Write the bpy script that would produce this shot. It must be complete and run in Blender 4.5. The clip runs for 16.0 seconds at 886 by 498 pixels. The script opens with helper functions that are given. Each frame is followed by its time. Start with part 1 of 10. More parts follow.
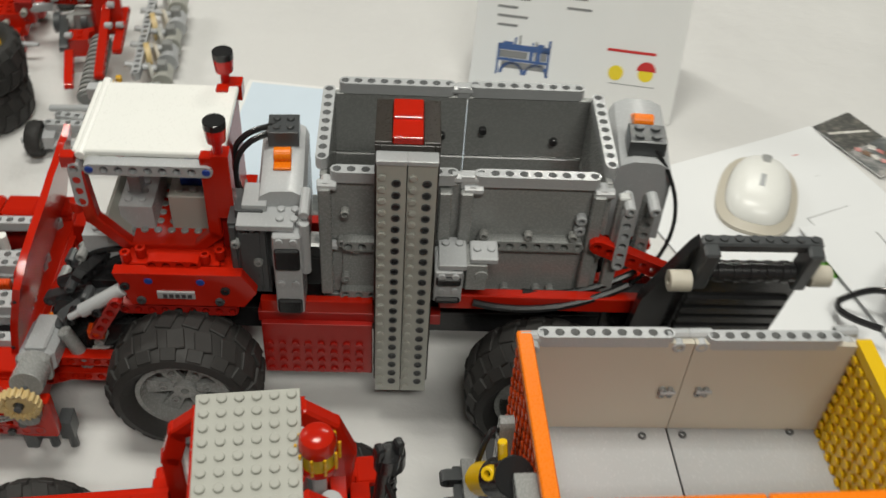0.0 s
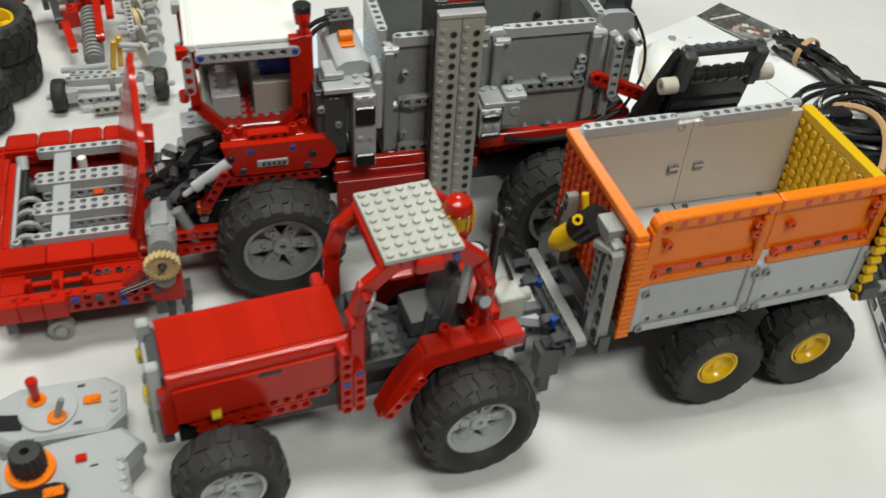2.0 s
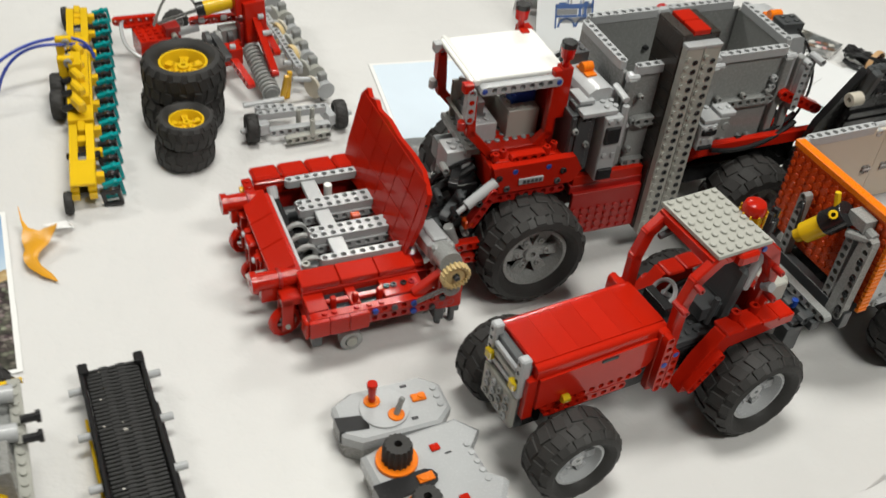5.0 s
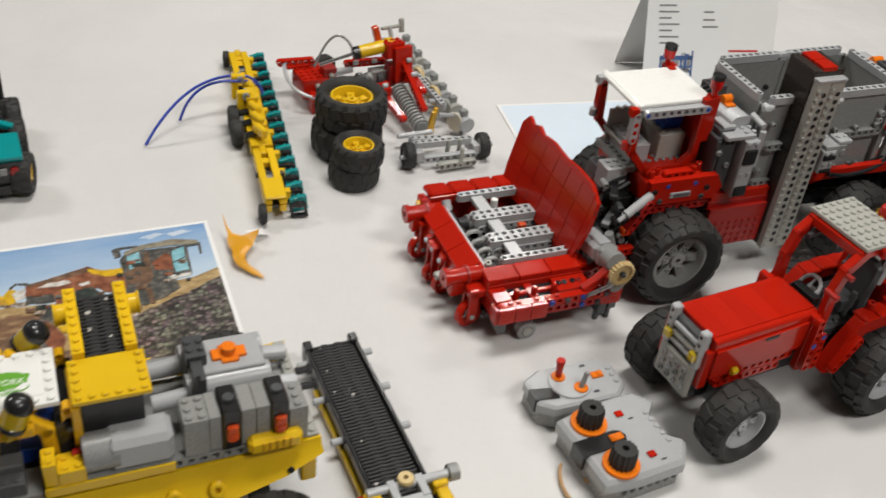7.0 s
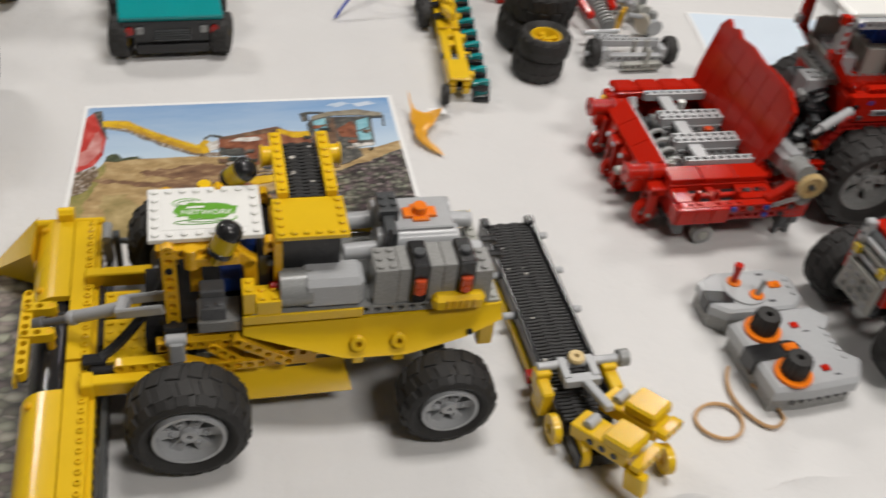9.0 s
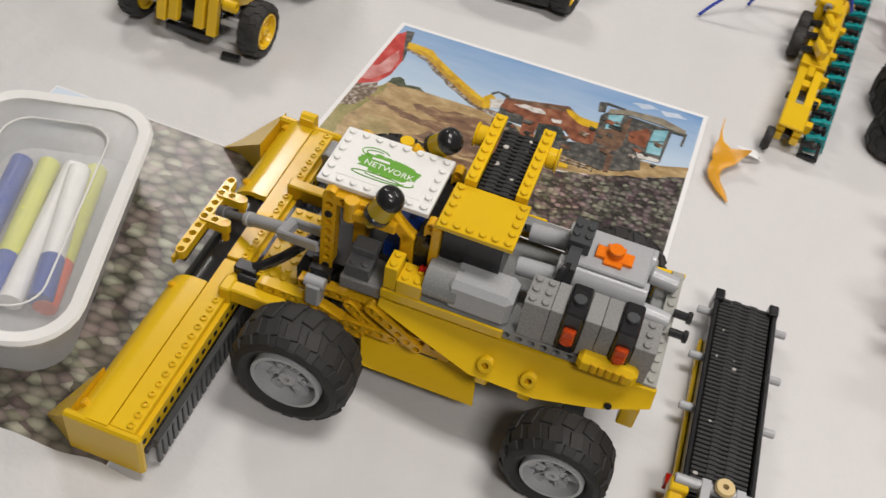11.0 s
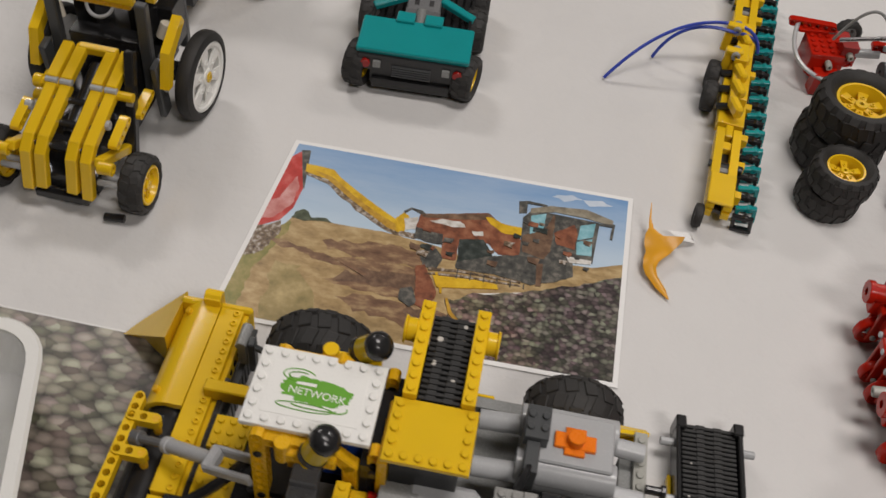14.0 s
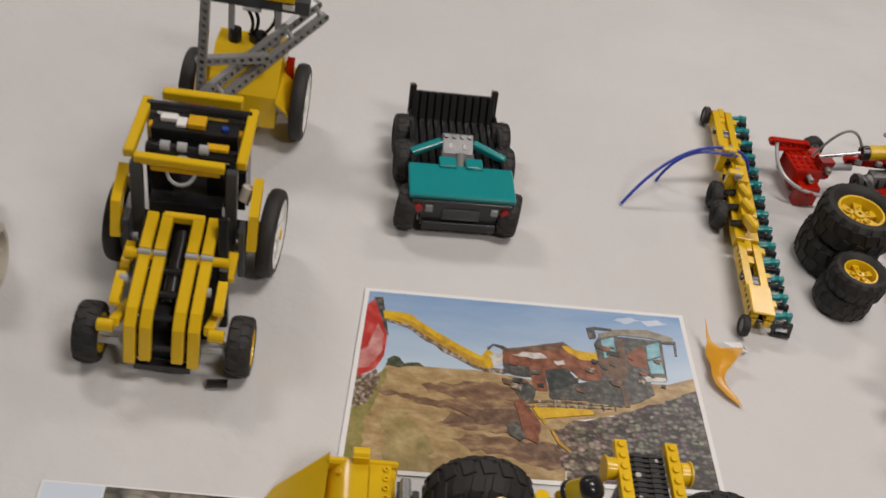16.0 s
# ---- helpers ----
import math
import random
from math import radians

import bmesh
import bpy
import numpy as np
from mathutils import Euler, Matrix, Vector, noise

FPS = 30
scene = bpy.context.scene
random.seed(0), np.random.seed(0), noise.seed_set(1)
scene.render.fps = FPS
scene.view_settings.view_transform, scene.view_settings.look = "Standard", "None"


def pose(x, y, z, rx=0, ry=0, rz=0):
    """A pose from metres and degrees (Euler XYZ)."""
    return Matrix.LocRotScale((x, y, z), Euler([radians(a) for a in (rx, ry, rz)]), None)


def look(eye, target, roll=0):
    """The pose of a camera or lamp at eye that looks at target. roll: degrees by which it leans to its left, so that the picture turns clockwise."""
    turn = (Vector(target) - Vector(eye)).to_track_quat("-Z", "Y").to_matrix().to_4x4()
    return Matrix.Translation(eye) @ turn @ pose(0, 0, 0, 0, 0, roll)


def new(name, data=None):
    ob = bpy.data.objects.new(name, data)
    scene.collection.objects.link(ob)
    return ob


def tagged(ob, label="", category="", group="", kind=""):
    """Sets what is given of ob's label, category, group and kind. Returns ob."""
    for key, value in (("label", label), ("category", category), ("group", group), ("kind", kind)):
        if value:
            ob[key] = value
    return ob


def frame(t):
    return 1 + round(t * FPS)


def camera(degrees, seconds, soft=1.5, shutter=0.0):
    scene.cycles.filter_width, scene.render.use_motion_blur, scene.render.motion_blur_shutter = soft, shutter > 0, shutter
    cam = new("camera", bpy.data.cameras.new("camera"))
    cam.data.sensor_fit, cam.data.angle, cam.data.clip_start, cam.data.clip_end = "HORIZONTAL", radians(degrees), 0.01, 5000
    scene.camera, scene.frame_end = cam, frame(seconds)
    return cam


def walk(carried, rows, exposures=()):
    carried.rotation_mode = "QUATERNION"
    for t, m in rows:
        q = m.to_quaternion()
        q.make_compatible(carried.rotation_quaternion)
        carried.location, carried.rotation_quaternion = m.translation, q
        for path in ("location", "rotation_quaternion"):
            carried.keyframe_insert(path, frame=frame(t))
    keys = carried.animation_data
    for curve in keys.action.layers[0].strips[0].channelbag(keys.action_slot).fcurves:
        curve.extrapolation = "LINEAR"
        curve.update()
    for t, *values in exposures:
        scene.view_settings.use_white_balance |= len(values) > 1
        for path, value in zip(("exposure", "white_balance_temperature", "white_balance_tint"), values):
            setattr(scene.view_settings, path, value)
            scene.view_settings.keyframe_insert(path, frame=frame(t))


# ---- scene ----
cam = camera(47.0, 16.0, 1.5, 0.6)
PATH = [
    (0, (-0.029, 0.03, 0.554), (0.003, 1.466, -0.837), 4.1),
    (0.5, (-0.075, -0.025, 0.576), (0.132, 1.429, -0.781), 3.7),
    (1, (-0.114, -0.071, 0.575), (0.177, 1.376, -0.775), 3.3),
    (1.5, (-0.151, -0.114, 0.568), (0.191, 1.327, -0.776), 3.5),
    (2, (-0.193, -0.156, 0.558), (0.168, 1.288, -0.778), 3.9),
    (2.5, (-0.239, -0.183, 0.564), (0.144, 1.273, -0.752), 5.7),
    (3, (-0.283, -0.171, 0.564), (0.109, 1.264, -0.773), 8.4),
    (3.3, (-0.303, -0.142, 0.545), (0.103, 1.258, -0.825), 7.5),
    (3.5, (-0.336, -0.122, 0.56), (0.121, 1.24, -0.831), 8.1),
    (3.7, (-0.358, -0.111, 0.561), (0.093, 1.224, -0.858), 8.0),
    (5.8, (-0.587, -0.196, 0.619), (0.106, 1.234, -0.596), 6.4),
    (6, (-0.606, -0.204, 0.618), (0.088, 1.233, -0.588), 6.7),
    (6.5, (-0.648, -0.215, 0.619), (0.019, 1.241, -0.579), 6.8),
    (7, (-0.691, -0.233, 0.615), (-0.065, 1.250, -0.572), 7.2),
    (7.5, (-0.723, -0.251, 0.594), (-0.111, 1.195, -0.644), 8.7),
    (8, (-0.737, -0.257, 0.589), (-0.182, 1.194, -0.671), 9.1),
    (8.5, (-0.733, -0.259, 0.596), (-0.261, 1.190, -0.695), 8.7),
    (9, (-0.739, -0.248, 0.584), (-0.362, 1.201, -0.741), 8.3),
    (9.5, (-0.706, -0.203, 0.573), (-0.579, 1.240, -0.806), 7.7),
    (9.7, (-0.688, -0.196, 0.573), (-0.642, 1.249, -0.813), 9.0),
    (11.8, (-0.588, -0.105, 0.6), (-1.003, 1.103, -0.938), 9.0),
    (12, (-0.585, -0.089, 0.609), (-0.984, 1.113, -0.939), 9.5),
    (12.5, (-0.578, -0.054, 0.622), (-0.995, 1.229, -0.854), 6.8),
    (12.6, (-0.606, -0.055, 0.617), (-0.936, 1.248, -0.864), 10.2),
    (13, (-0.581, -0.035, 0.614), (-0.996, 1.21, -0.896), 6.1),
    (13.5, (-0.614, -0.021, 0.624), (-0.92, 1.252, -0.888), 6.6),
    (14, (-0.67, -0.016, 0.628), (-0.83, 1.281, -0.886), 7.7),
    (14.5, (-0.719, -0.012, 0.634), (-0.816, 1.305, -0.868), 9.1),
    (15, (-0.762, -0.024, 0.635), (-0.834, 1.316, -0.847), 10.2),
    (15.5, (-0.841, -0.022, 0.647), (-0.758, 1.383, -0.774), 12.3),
    (16, (-0.894, -0.05, 0.655), (-0.743, 1.428, -0.684), 11.9),
]
EXPOSURES = [(0, 0.10, 6450, 5), (1.2, 0.26, 6450, 4), (1.9, 0.32, 6250, 3), (2.5, 0.36, 6100, -1), (3.5, 0.34, 6200, 1), (6, 0.40, 6350, 9), (7, 0.20, 6350, 10), (8, 0.10, 6350, 11), (9, 0.14, 6350, 12), (12, 0.04, 6350, 14), (13, -0.16, 6400, 14), (14.5, -0.26, 6500, 15), (16, -0.22, 6550, 16)]
walk(cam, [(t, look(eye, target, roll)) for t, eye, target, roll in PATH], EXPOSURES)


# ---- hall light ----
def lamp(name, m, energy, size, size_y, colour):
    data = bpy.data.lights.new(name, "AREA")
    data.energy, data.color, data.shape, data.size, data.size_y = energy, colour, "RECTANGLE", size, size_y
    ob = new(name, data)
    ob.matrix_world = m
    return ob


world = bpy.data.worlds.new("hall")
scene.world = world
world.use_nodes = True
world.node_tree.nodes["Background"].inputs[0].default_value = (0.95, 0.97, 1.0, 1)
world.node_tree.nodes["Background"].inputs[1].default_value = 0.3
# louvred ceiling fittings, three tubes each, in rows along the hall; the last is an added front fill
for lx, ly, lw, ll in ((0.68, 2.70, 22, 0.8), (-2.30, 2.20, 30, 0.8), (-0.20, 0.56, 24, 0.9), (0.35, -0.95, 29, 0.9)):
    for k in (-1, 0, 1):
        lamp("ceiling_tube", pose(lx, ly + 0.13 * k, 2.15), lw / 3, ll, 0.04, (1.0, 0.955, 0.885))


# ---- materials ----
def material(name, colour, rough=0.3, metal=0.0, vary=0.10, grain=90.0, bump=0.06, spec=0.5, see=0.0, dust=0.0):
    """Moulded or coated surface: tone that varies by piece and by patch, fine scuffs in gloss and relief."""
    m = bpy.data.materials.new(name)
    m.use_nodes = True
    nodes, links = m.node_tree.nodes, m.node_tree.links
    b = nodes["Principled BSDF"]
    b.inputs["Metallic"].default_value, b.inputs["Specular IOR Level"].default_value = metal, spec
    b.inputs["Transmission Weight"].default_value = see
    place, info = nodes.new("ShaderNodeTexCoord"), nodes.new("ShaderNodeObjectInfo")
    big, fine = nodes.new("ShaderNodeTexNoise"), nodes.new("ShaderNodeTexNoise")
    big.inputs["Scale"].default_value, big.inputs["Detail"].default_value = grain * 0.35, 3.0
    fine.inputs["Scale"].default_value, fine.inputs["Detail"].default_value = grain * 9, 2.0
    for n in (big, fine):
        links.new(place.outputs["Object"], n.inputs["Vector"])
    add = nodes.new("ShaderNodeMath")
    add.operation = "ADD"
    links.new(info.outputs["Random"], add.inputs[0])
    links.new(big.outputs["Fac"], add.inputs[1])
    span = nodes.new("ShaderNodeMapRange")
    span.inputs["From Min"].default_value, span.inputs["From Max"].default_value = 0.3, 1.7
    span.inputs["To Min"].default_value, span.inputs["To Max"].default_value = 1 - vary, 1 + vary
    links.new(add.outputs[0], span.inputs["Value"])
    hue = nodes.new("ShaderNodeHueSaturation")
    hue.inputs["Color"].default_value = (*colour, 1)
    links.new(span.outputs["Result"], hue.inputs["Value"])
    links.new(hue.outputs["Color"], b.inputs["Base Color"])
    gloss = nodes.new("ShaderNodeMapRange")
    gloss.inputs["To Min"].default_value, gloss.inputs["To Max"].default_value = max(0.02, rough - 0.09), rough + 0.14
    links.new(fine.outputs["Fac"], gloss.inputs["Value"])
    links.new(gloss.outputs["Result"], b.inputs["Roughness"])
    if bump:
        rise = nodes.new("ShaderNodeBump")
        rise.inputs["Strength"].default_value, rise.inputs["Distance"].default_value = bump, 0.0006
        links.new(fine.outputs["Fac"], rise.inputs["Height"])
        links.new(rise.outputs["Normal"], b.inputs["Normal"])
    return m


RED = material("red_plastic", (0.445, 0.013, 0.004), 0.11, bump=0.03, spec=0.36)
DRED = material("dark_red_rubbed_plastic", (0.34, 0.010, 0.006), 0.3)
GREY = material("grey_plastic", (0.262, 0.268, 0.262), 0.24, bump=0.03)
LGREY = material("light_grey_plastic", (0.420, 0.430, 0.440), 0.22, bump=0.03)
BELT = material("belt_rubber", (0.013, 0.013, 0.013), 0.5, bump=0.1)


def specks(m):
    """Pale specks painted into the colour as glints on a dark surface."""
    nodes, links = m.node_tree.nodes, m.node_tree.links
    b = nodes["Principled BSDF"]
    base = b.inputs["Base Color"].links[0].from_socket
    spot, keep, mix = nodes.new("ShaderNodeTexVoronoi"), nodes.new("ShaderNodeMath"), nodes.new("ShaderNodeMix")
    spot.inputs["Scale"].default_value = 150
    where = nodes.new("ShaderNodeNewGeometry")
    links.new(where.outputs["Position"], spot.inputs["Vector"])
    pick, few = nodes.new("ShaderNodeSeparateColor"), nodes.new("ShaderNodeMath")
    links.new(spot.outputs["Color"], pick.inputs[0])
    few.operation, keep.operation = "MULTIPLY", "LESS_THAN"
    few.inputs[1].default_value = 0.33
    power = nodes.new("ShaderNodeMath")
    power.operation = "POWER"
    power.inputs[1].default_value = 5.0
    links.new(pick.outputs[0], power.inputs[0])
    links.new(power.outputs[0], few.inputs[0])
    links.new(spot.outputs["Distance"], keep.inputs[0])
    links.new(few.outputs[0], keep.inputs[1])
    mix.data_type = "RGBA"
    mix.inputs[7].default_value = (0.50, 0.48, 0.44, 1)
    links.new(keep.outputs[0], mix.inputs["Factor"])
    links.new(base, mix.inputs[6])
    links.new(mix.outputs[2], b.inputs["Base Color"])


specks(BELT)
MGREY = material("middle_grey_plastic", (0.26, 0.26, 0.25), 0.25, bump=0.03)
OGREY = material("old_light_grey_plastic", (0.37, 0.37, 0.335), 0.33)
SLATE = material("slate_grey_plastic", (0.115, 0.118, 0.122), 0.28)
DGREY = material("dark_grey_plastic", (0.060, 0.064, 0.067), 0.3)
BROWN = material("dark_brown_plastic", (0.026, 0.021, 0.017), 0.28, bump=0.03)
BLACK = material("black_plastic", (0.017, 0.017, 0.018), 0.2, bump=0.03)
RUBBER = material("rubber", (0.023, 0.022, 0.021), 0.62, vary=0.25, bump=0.2, grain=60)
YELLOW = material("yellow_plastic", (0.76, 0.485, 0.010), 0.19, bump=0.03)
# YELLOW with shade put into its colour; also the tone of orange-yellow pieces
DYELLOW = material("shaded_amber_yellow_plastic", (0.72, 0.40, 0.008), 0.25)
ORANGE = material("orange_plastic", (0.80, 0.185, 0.006), 0.26, bump=0.03, spec=0.3)
DORANGE = material("dark_orange_plastic", (0.60, 0.064, 0.006), 0.25)
TEAL = material("teal_plastic", (0.004, 0.262, 0.272), 0.18, bump=0.03)
BLUE = material("blue_plastic", (0.012, 0.055, 0.32), 0.3)
TAN = material("tan_plastic", (0.62, 0.47, 0.22), 0.4)
WHITE = material("white_plastic", (0.80, 0.80, 0.77), 0.28, vary=0.04)
CREAM = material("cream_plastic", (0.52, 0.48, 0.40), 0.4, vary=0.05)
CLEAR = material("smoky_clear_plastic", (0.62, 0.63, 0.62), 0.12, see=0.55, vary=0.04)
REDGLASS = material("clear_red_plastic", (0.75, 0.012, 0.008), 0.08, see=0.45)
AMBER = material("clear_yellow_plastic", (0.85, 0.62, 0.02), 0.08, see=0.45)
CHROME = material("bright_metal", (0.55, 0.55, 0.55), 0.22, metal=1.0)
HOSE = material("blue_hose", (0.03, 0.06, 0.40), 0.35)
GREEN = material("green_print", (0.11, 0.33, 0.02), 0.4, vary=0.25, grain=160)
CARD = material("printed_card", (0.79, 0.79, 0.78), 0.55, vary=0.03, bump=0.03)
INK = material("dark_ink", (0.05, 0.05, 0.055), 0.6)
INKGREY = material("grey_ink", (0.22, 0.22, 0.22), 0.6)
COPY = material("copy_paper", (0.74, 0.75, 0.76), 0.5, vary=0.02, bump=0.03)
INKBLUE = material("blue_ink", (0.06, 0.12, 0.30), 0.6)
INKRED = material("red_ink", (0.55, 0.03, 0.03), 0.6)
INKYELLOW = material("yellow_ink", (0.8, 0.62, 0.03), 0.6)
SKYINK = material("pale_blue_print", (0.60, 0.69, 0.78), 0.4, vary=0.05)
TUB = material("milky_box_plastic", (0.78, 0.79, 0.79), 0.3, see=0.5, vary=0.03)
GUM = material("rubber_band", (0.50, 0.30, 0.14), 0.5)


# ---- shapes ----
U = 0.008


class Geo:
    """Vertices and faces of one mesh, gathered shape by shape under the pose m."""

    def __init__(self):
        self.v, self.f, self.m = [], [], Matrix.Identity(4)

    def at(self, m=None):
        self.m = m if m is not None else Matrix.Identity(4)
        return self

    def put(self, vs, fs):
        n = len(self.v)
        self.v += [tuple(self.m @ Vector(p)) for p in vs]
        self.f += [tuple(n + i for i in face) for face in fs]
        return self

    def box(self, x0, x1, y0, y1, z0, z1, c=0.0004):
        lo, hi = (min(x0, x1), min(y0, y1), min(z0, z1)), (max(x0, x1), max(y0, y1), max(z0, z1))
        c = min(c, min(b - a for a, b in zip(lo, hi)) * 0.3)
        vs, num = [], {}
        for i in range(8):
            s = [(i >> k) & 1 for k in range(3)]
            for k in range(3):
                p = [(hi[j] if s[j] else lo[j]) if j == k else (hi[j] - c if s[j] else lo[j] + c) for j in range(3)]
                num[i, k] = len(vs)
                vs.append(p)
        fs = []
        for k in range(3):
            a, b = 1 << ((k + 1) % 3), 1 << ((k + 2) % 3)
            for s in (0, 1):
                base = s << k
                ring = [num[base, k], num[base + a, k], num[base + a + b, k], num[base + b, k]]
                fs.append(ring if s else ring[::-1])
            for s in (0, 1):
                for t in (0, 1):
                    base = s * a + t * b
                    ka, kb = (k + 1) % 3, (k + 2) % 3
                    e = [num[base, ka], num[base + (1 << k), ka], num[base + (1 << k), kb], num[base, kb]]
                    fs.append(e if s == t else e[::-1])
        for i in range(8):
            tri = [num[i, 0], num[i, 1], num[i, 2]]
            odd = bin(i).count("1") % 2
            fs.append(tri if odd else tri[::-1])
        return self.put(vs, fs)

    def cyl(self, p, q, r, seg=12, r2=None, hole=0.0):
        p, q = Vector(p), Vector(q)
        r2 = r if r2 is None else r2
        w = (q - p).normalized()
        a = w.orthogonal().normalized()
        b = w.cross(a)
        ring = lambda c, rr: [c + a * (rr * math.cos(2 * math.pi * i / seg)) + b * (rr * math.sin(2 * math.pi * i / seg)) for i in range(seg)]  # noqa: E731
        e = min(0.0004, r * 0.2, (q - p).length * 0.25)
        rings = [ring(p, r - e), ring(p + w * e, r), ring(q - w * e, r2), ring(q, r2 - e)]
        if hole:
            rings = [ring(p, hole)] + rings + [ring(q, hole)]
        vs = [x for rr in rings for x in rr]
        n, fs = len(rings), []
        for k in range(n if hole else n - 1):
            for i in range(seg):
                j = (i + 1) % seg
                fs.append((k * seg + i, k * seg + j, ((k + 1) % n) * seg + j, ((k + 1) % n) * seg + i))
        if not hole:
            fs += [tuple(range(seg))[::-1], tuple(range((n - 1) * seg, n * seg))]
        return self.put(vs, fs)

    def prism(self, poly, z0, z1):
        """A flat outline (x, y), counter-clockwise, between two heights."""
        n = len(poly)
        vs = [(x, y, z0) for x, y in poly] + [(x, y, z1) for x, y in poly]
        fs = [tuple(range(n))[::-1], tuple(range(n, 2 * n))] + [(i, (i + 1) % n, n + (i + 1) % n, n + i) for i in range(n)]
        return self.put(vs, fs)

    def lathe(self, profile, seg=24, closed=False):
        """A profile of (radius, height) turned round z."""
        n = len(profile)
        vs = [(r * math.cos(2 * math.pi * i / seg), r * math.sin(2 * math.pi * i / seg), h) for i in range(seg) for r, h in profile]
        fs = []
        for i in range(seg):
            j = (i + 1) % seg
            for k in range(n if closed else n - 1):
                fs.append((i * n + k, j * n + k, j * n + (k + 1) % n, i * n + (k + 1) % n))
        return self.put(vs, fs)

    def sweep(self, pts, r, seg=7):
        """A round cord through the points."""
        pts = [Vector(p) for p in pts]
        vs, fs, a = [], [], None
        for i, p in enumerate(pts):
            w = (pts[min(i + 1, len(pts) - 1)] - pts[max(i - 1, 0)]).normalized()
            a = w.orthogonal().normalized() if a is None else (a - w * a.dot(w)).normalized()
            b = w.cross(a)
            vs += [p + a * (r * math.cos(2 * math.pi * k / seg)) + b * (r * math.sin(2 * math.pi * k / seg)) for k in range(seg)]
        for i in range(len(pts) - 1):
            fs += [(i * seg + k, i * seg + (k + 1) % seg, (i + 1) * seg + (k + 1) % seg, (i + 1) * seg + k) for k in range(seg)]
        fs += [tuple(range(seg))[::-1], tuple(range((len(pts) - 1) * seg, len(pts) * seg))]
        return self.put(vs, fs)

    def studs(self, nx, ny, x0, y0, z, skip=None, h=0.0017, r=0.0024, seg=10):
        for i in range(nx):
            for j in range(ny):
                if skip and skip(i, j):
                    continue
                x, y = x0 + (i + 0.5) * U, y0 + (j + 0.5) * U
                self.cyl((x, y, z - 0.0002), (x, y, z + h), r, seg)
        return self

    def beam(self, n, h=0.0074, w=0.0074, round_ends=True, hole=0.00255, pitch=U):
        """A bar along x with a row of round holes along y, its first hole at the origin."""
        vs, fs = [], []
        ang = [math.radians(45 * k) for k in range(8)]
        for i in range(n):
            base = len(vs)
            cx, hx = i * pitch, pitch / 2
            for side in (-1, 1):
                for k, t in enumerate(ang):
                    ux, uz = math.cos(t), math.sin(t)
                    sx, sz = round(ux / max(abs(ux), abs(uz)), 3), round(uz / max(abs(ux), abs(uz)), 3)
                    end = (i == 0 and ux < -0.1) or (i == n - 1 and ux > 0.1)
                    if end and round_ends:
                        x, z = cx + ux * h / 2, uz * h / 2
                    else:
                        x, z = cx + sx * hx, sz * h / 2
                    vs.append((x, side * w / 2, z))
                vs += [(cx + hole * math.cos(t), side * w / 2, hole * math.sin(t)) for t in ang]
            for k in range(8):
                q = (k + 1) % 8
                o0, o1, i0, i1 = base + k, base + q, base + 8 + k, base + 8 + q
                fs += [(o0, o1, i1, i0), (o1 + 16, o0 + 16, i0 + 16, i1 + 16), (i0, i1, i1 + 16, i0 + 16)]
                inner = (k in (7, 0) and i < n - 1) or (k in (3, 4) and i > 0)
                if not inner:
                    fs.append((o1, o0, o0 + 16, o1 + 16))
        return self.put(vs, fs)


MESHES = {}


def mesh_of(g, mat, name="shape"):
    num, order, verts = {}, [], []
    for p in g.v:
        key = (round(p[0], 6), round(p[1], 6), round(p[2], 6))
        if key not in num:
            num[key] = len(verts)
            verts.append(p)
        order.append(num[key])
    faces = [tuple(dict.fromkeys(order[i] for i in f)) for f in g.f]
    me = bpy.data.meshes.new(name)
    me.from_pydata(verts, [], [f for f in faces if len(f) > 2])
    me.materials.append(mat)
    me.polygons.foreach_set("use_smooth", [True] * len(me.polygons))
    me.set_sharp_from_angle(angle=radians(35))
    me.update()
    return me


def part(name, g, mat, parent, label="", m=None):
    """Links a shape, or a mesh made before, as one mesh under a thing or a part."""
    ob = new(name, g if isinstance(g, bpy.types.Mesh) else mesh_of(g, mat, name))
    ob.parent = parent
    if m is not None:
        ob.matrix_basis = m
    return tagged(ob, label)


def thing(name, x, y, rz, label, category, group="", z=0.0):
    ob = new(name)
    ob.empty_display_size = 0.02
    ob.matrix_basis = pose(x, y, z, 0, 0, rz)
    return tagged(ob, label, category, group)


def solid(name, g, mat, label, category, group="", kind="", m=None):
    ob = new(name, mesh_of(g, mat, name))
    if m is not None:
        ob.matrix_basis = m
    return tagged(ob, label, category, group, kind)


def shared(key, make, mat):
    if key not in MESHES:
        MESHES[key] = mesh_of(make(), mat, key[0])
    return MESHES[key]


def bar(parent, n, m, mat, name="beam", ends=True, h=0.0074, w=0.0074):
    """A holed beam of n holes under a thing; alike beams share one mesh."""
    return part(name, shared((name, n, mat.name, ends, h, w), lambda: Geo().beam(n, h, w, ends), mat), mat, parent, m=m)


def plate(parent, nx, ny, m, mat, h=0.0032, name="plate", skip=None, key="", label=""):
    """A studded plate, its corner at the origin of m."""
    make = lambda: Geo().box(0, nx * U, 0, ny * U, 0, h, 0.0003).studs(nx, ny, 0, 0, h, skip)  # noqa: E731
    return part(name, shared((name, nx, ny, h, mat.name, key), make, mat), mat, parent, label, m=m)


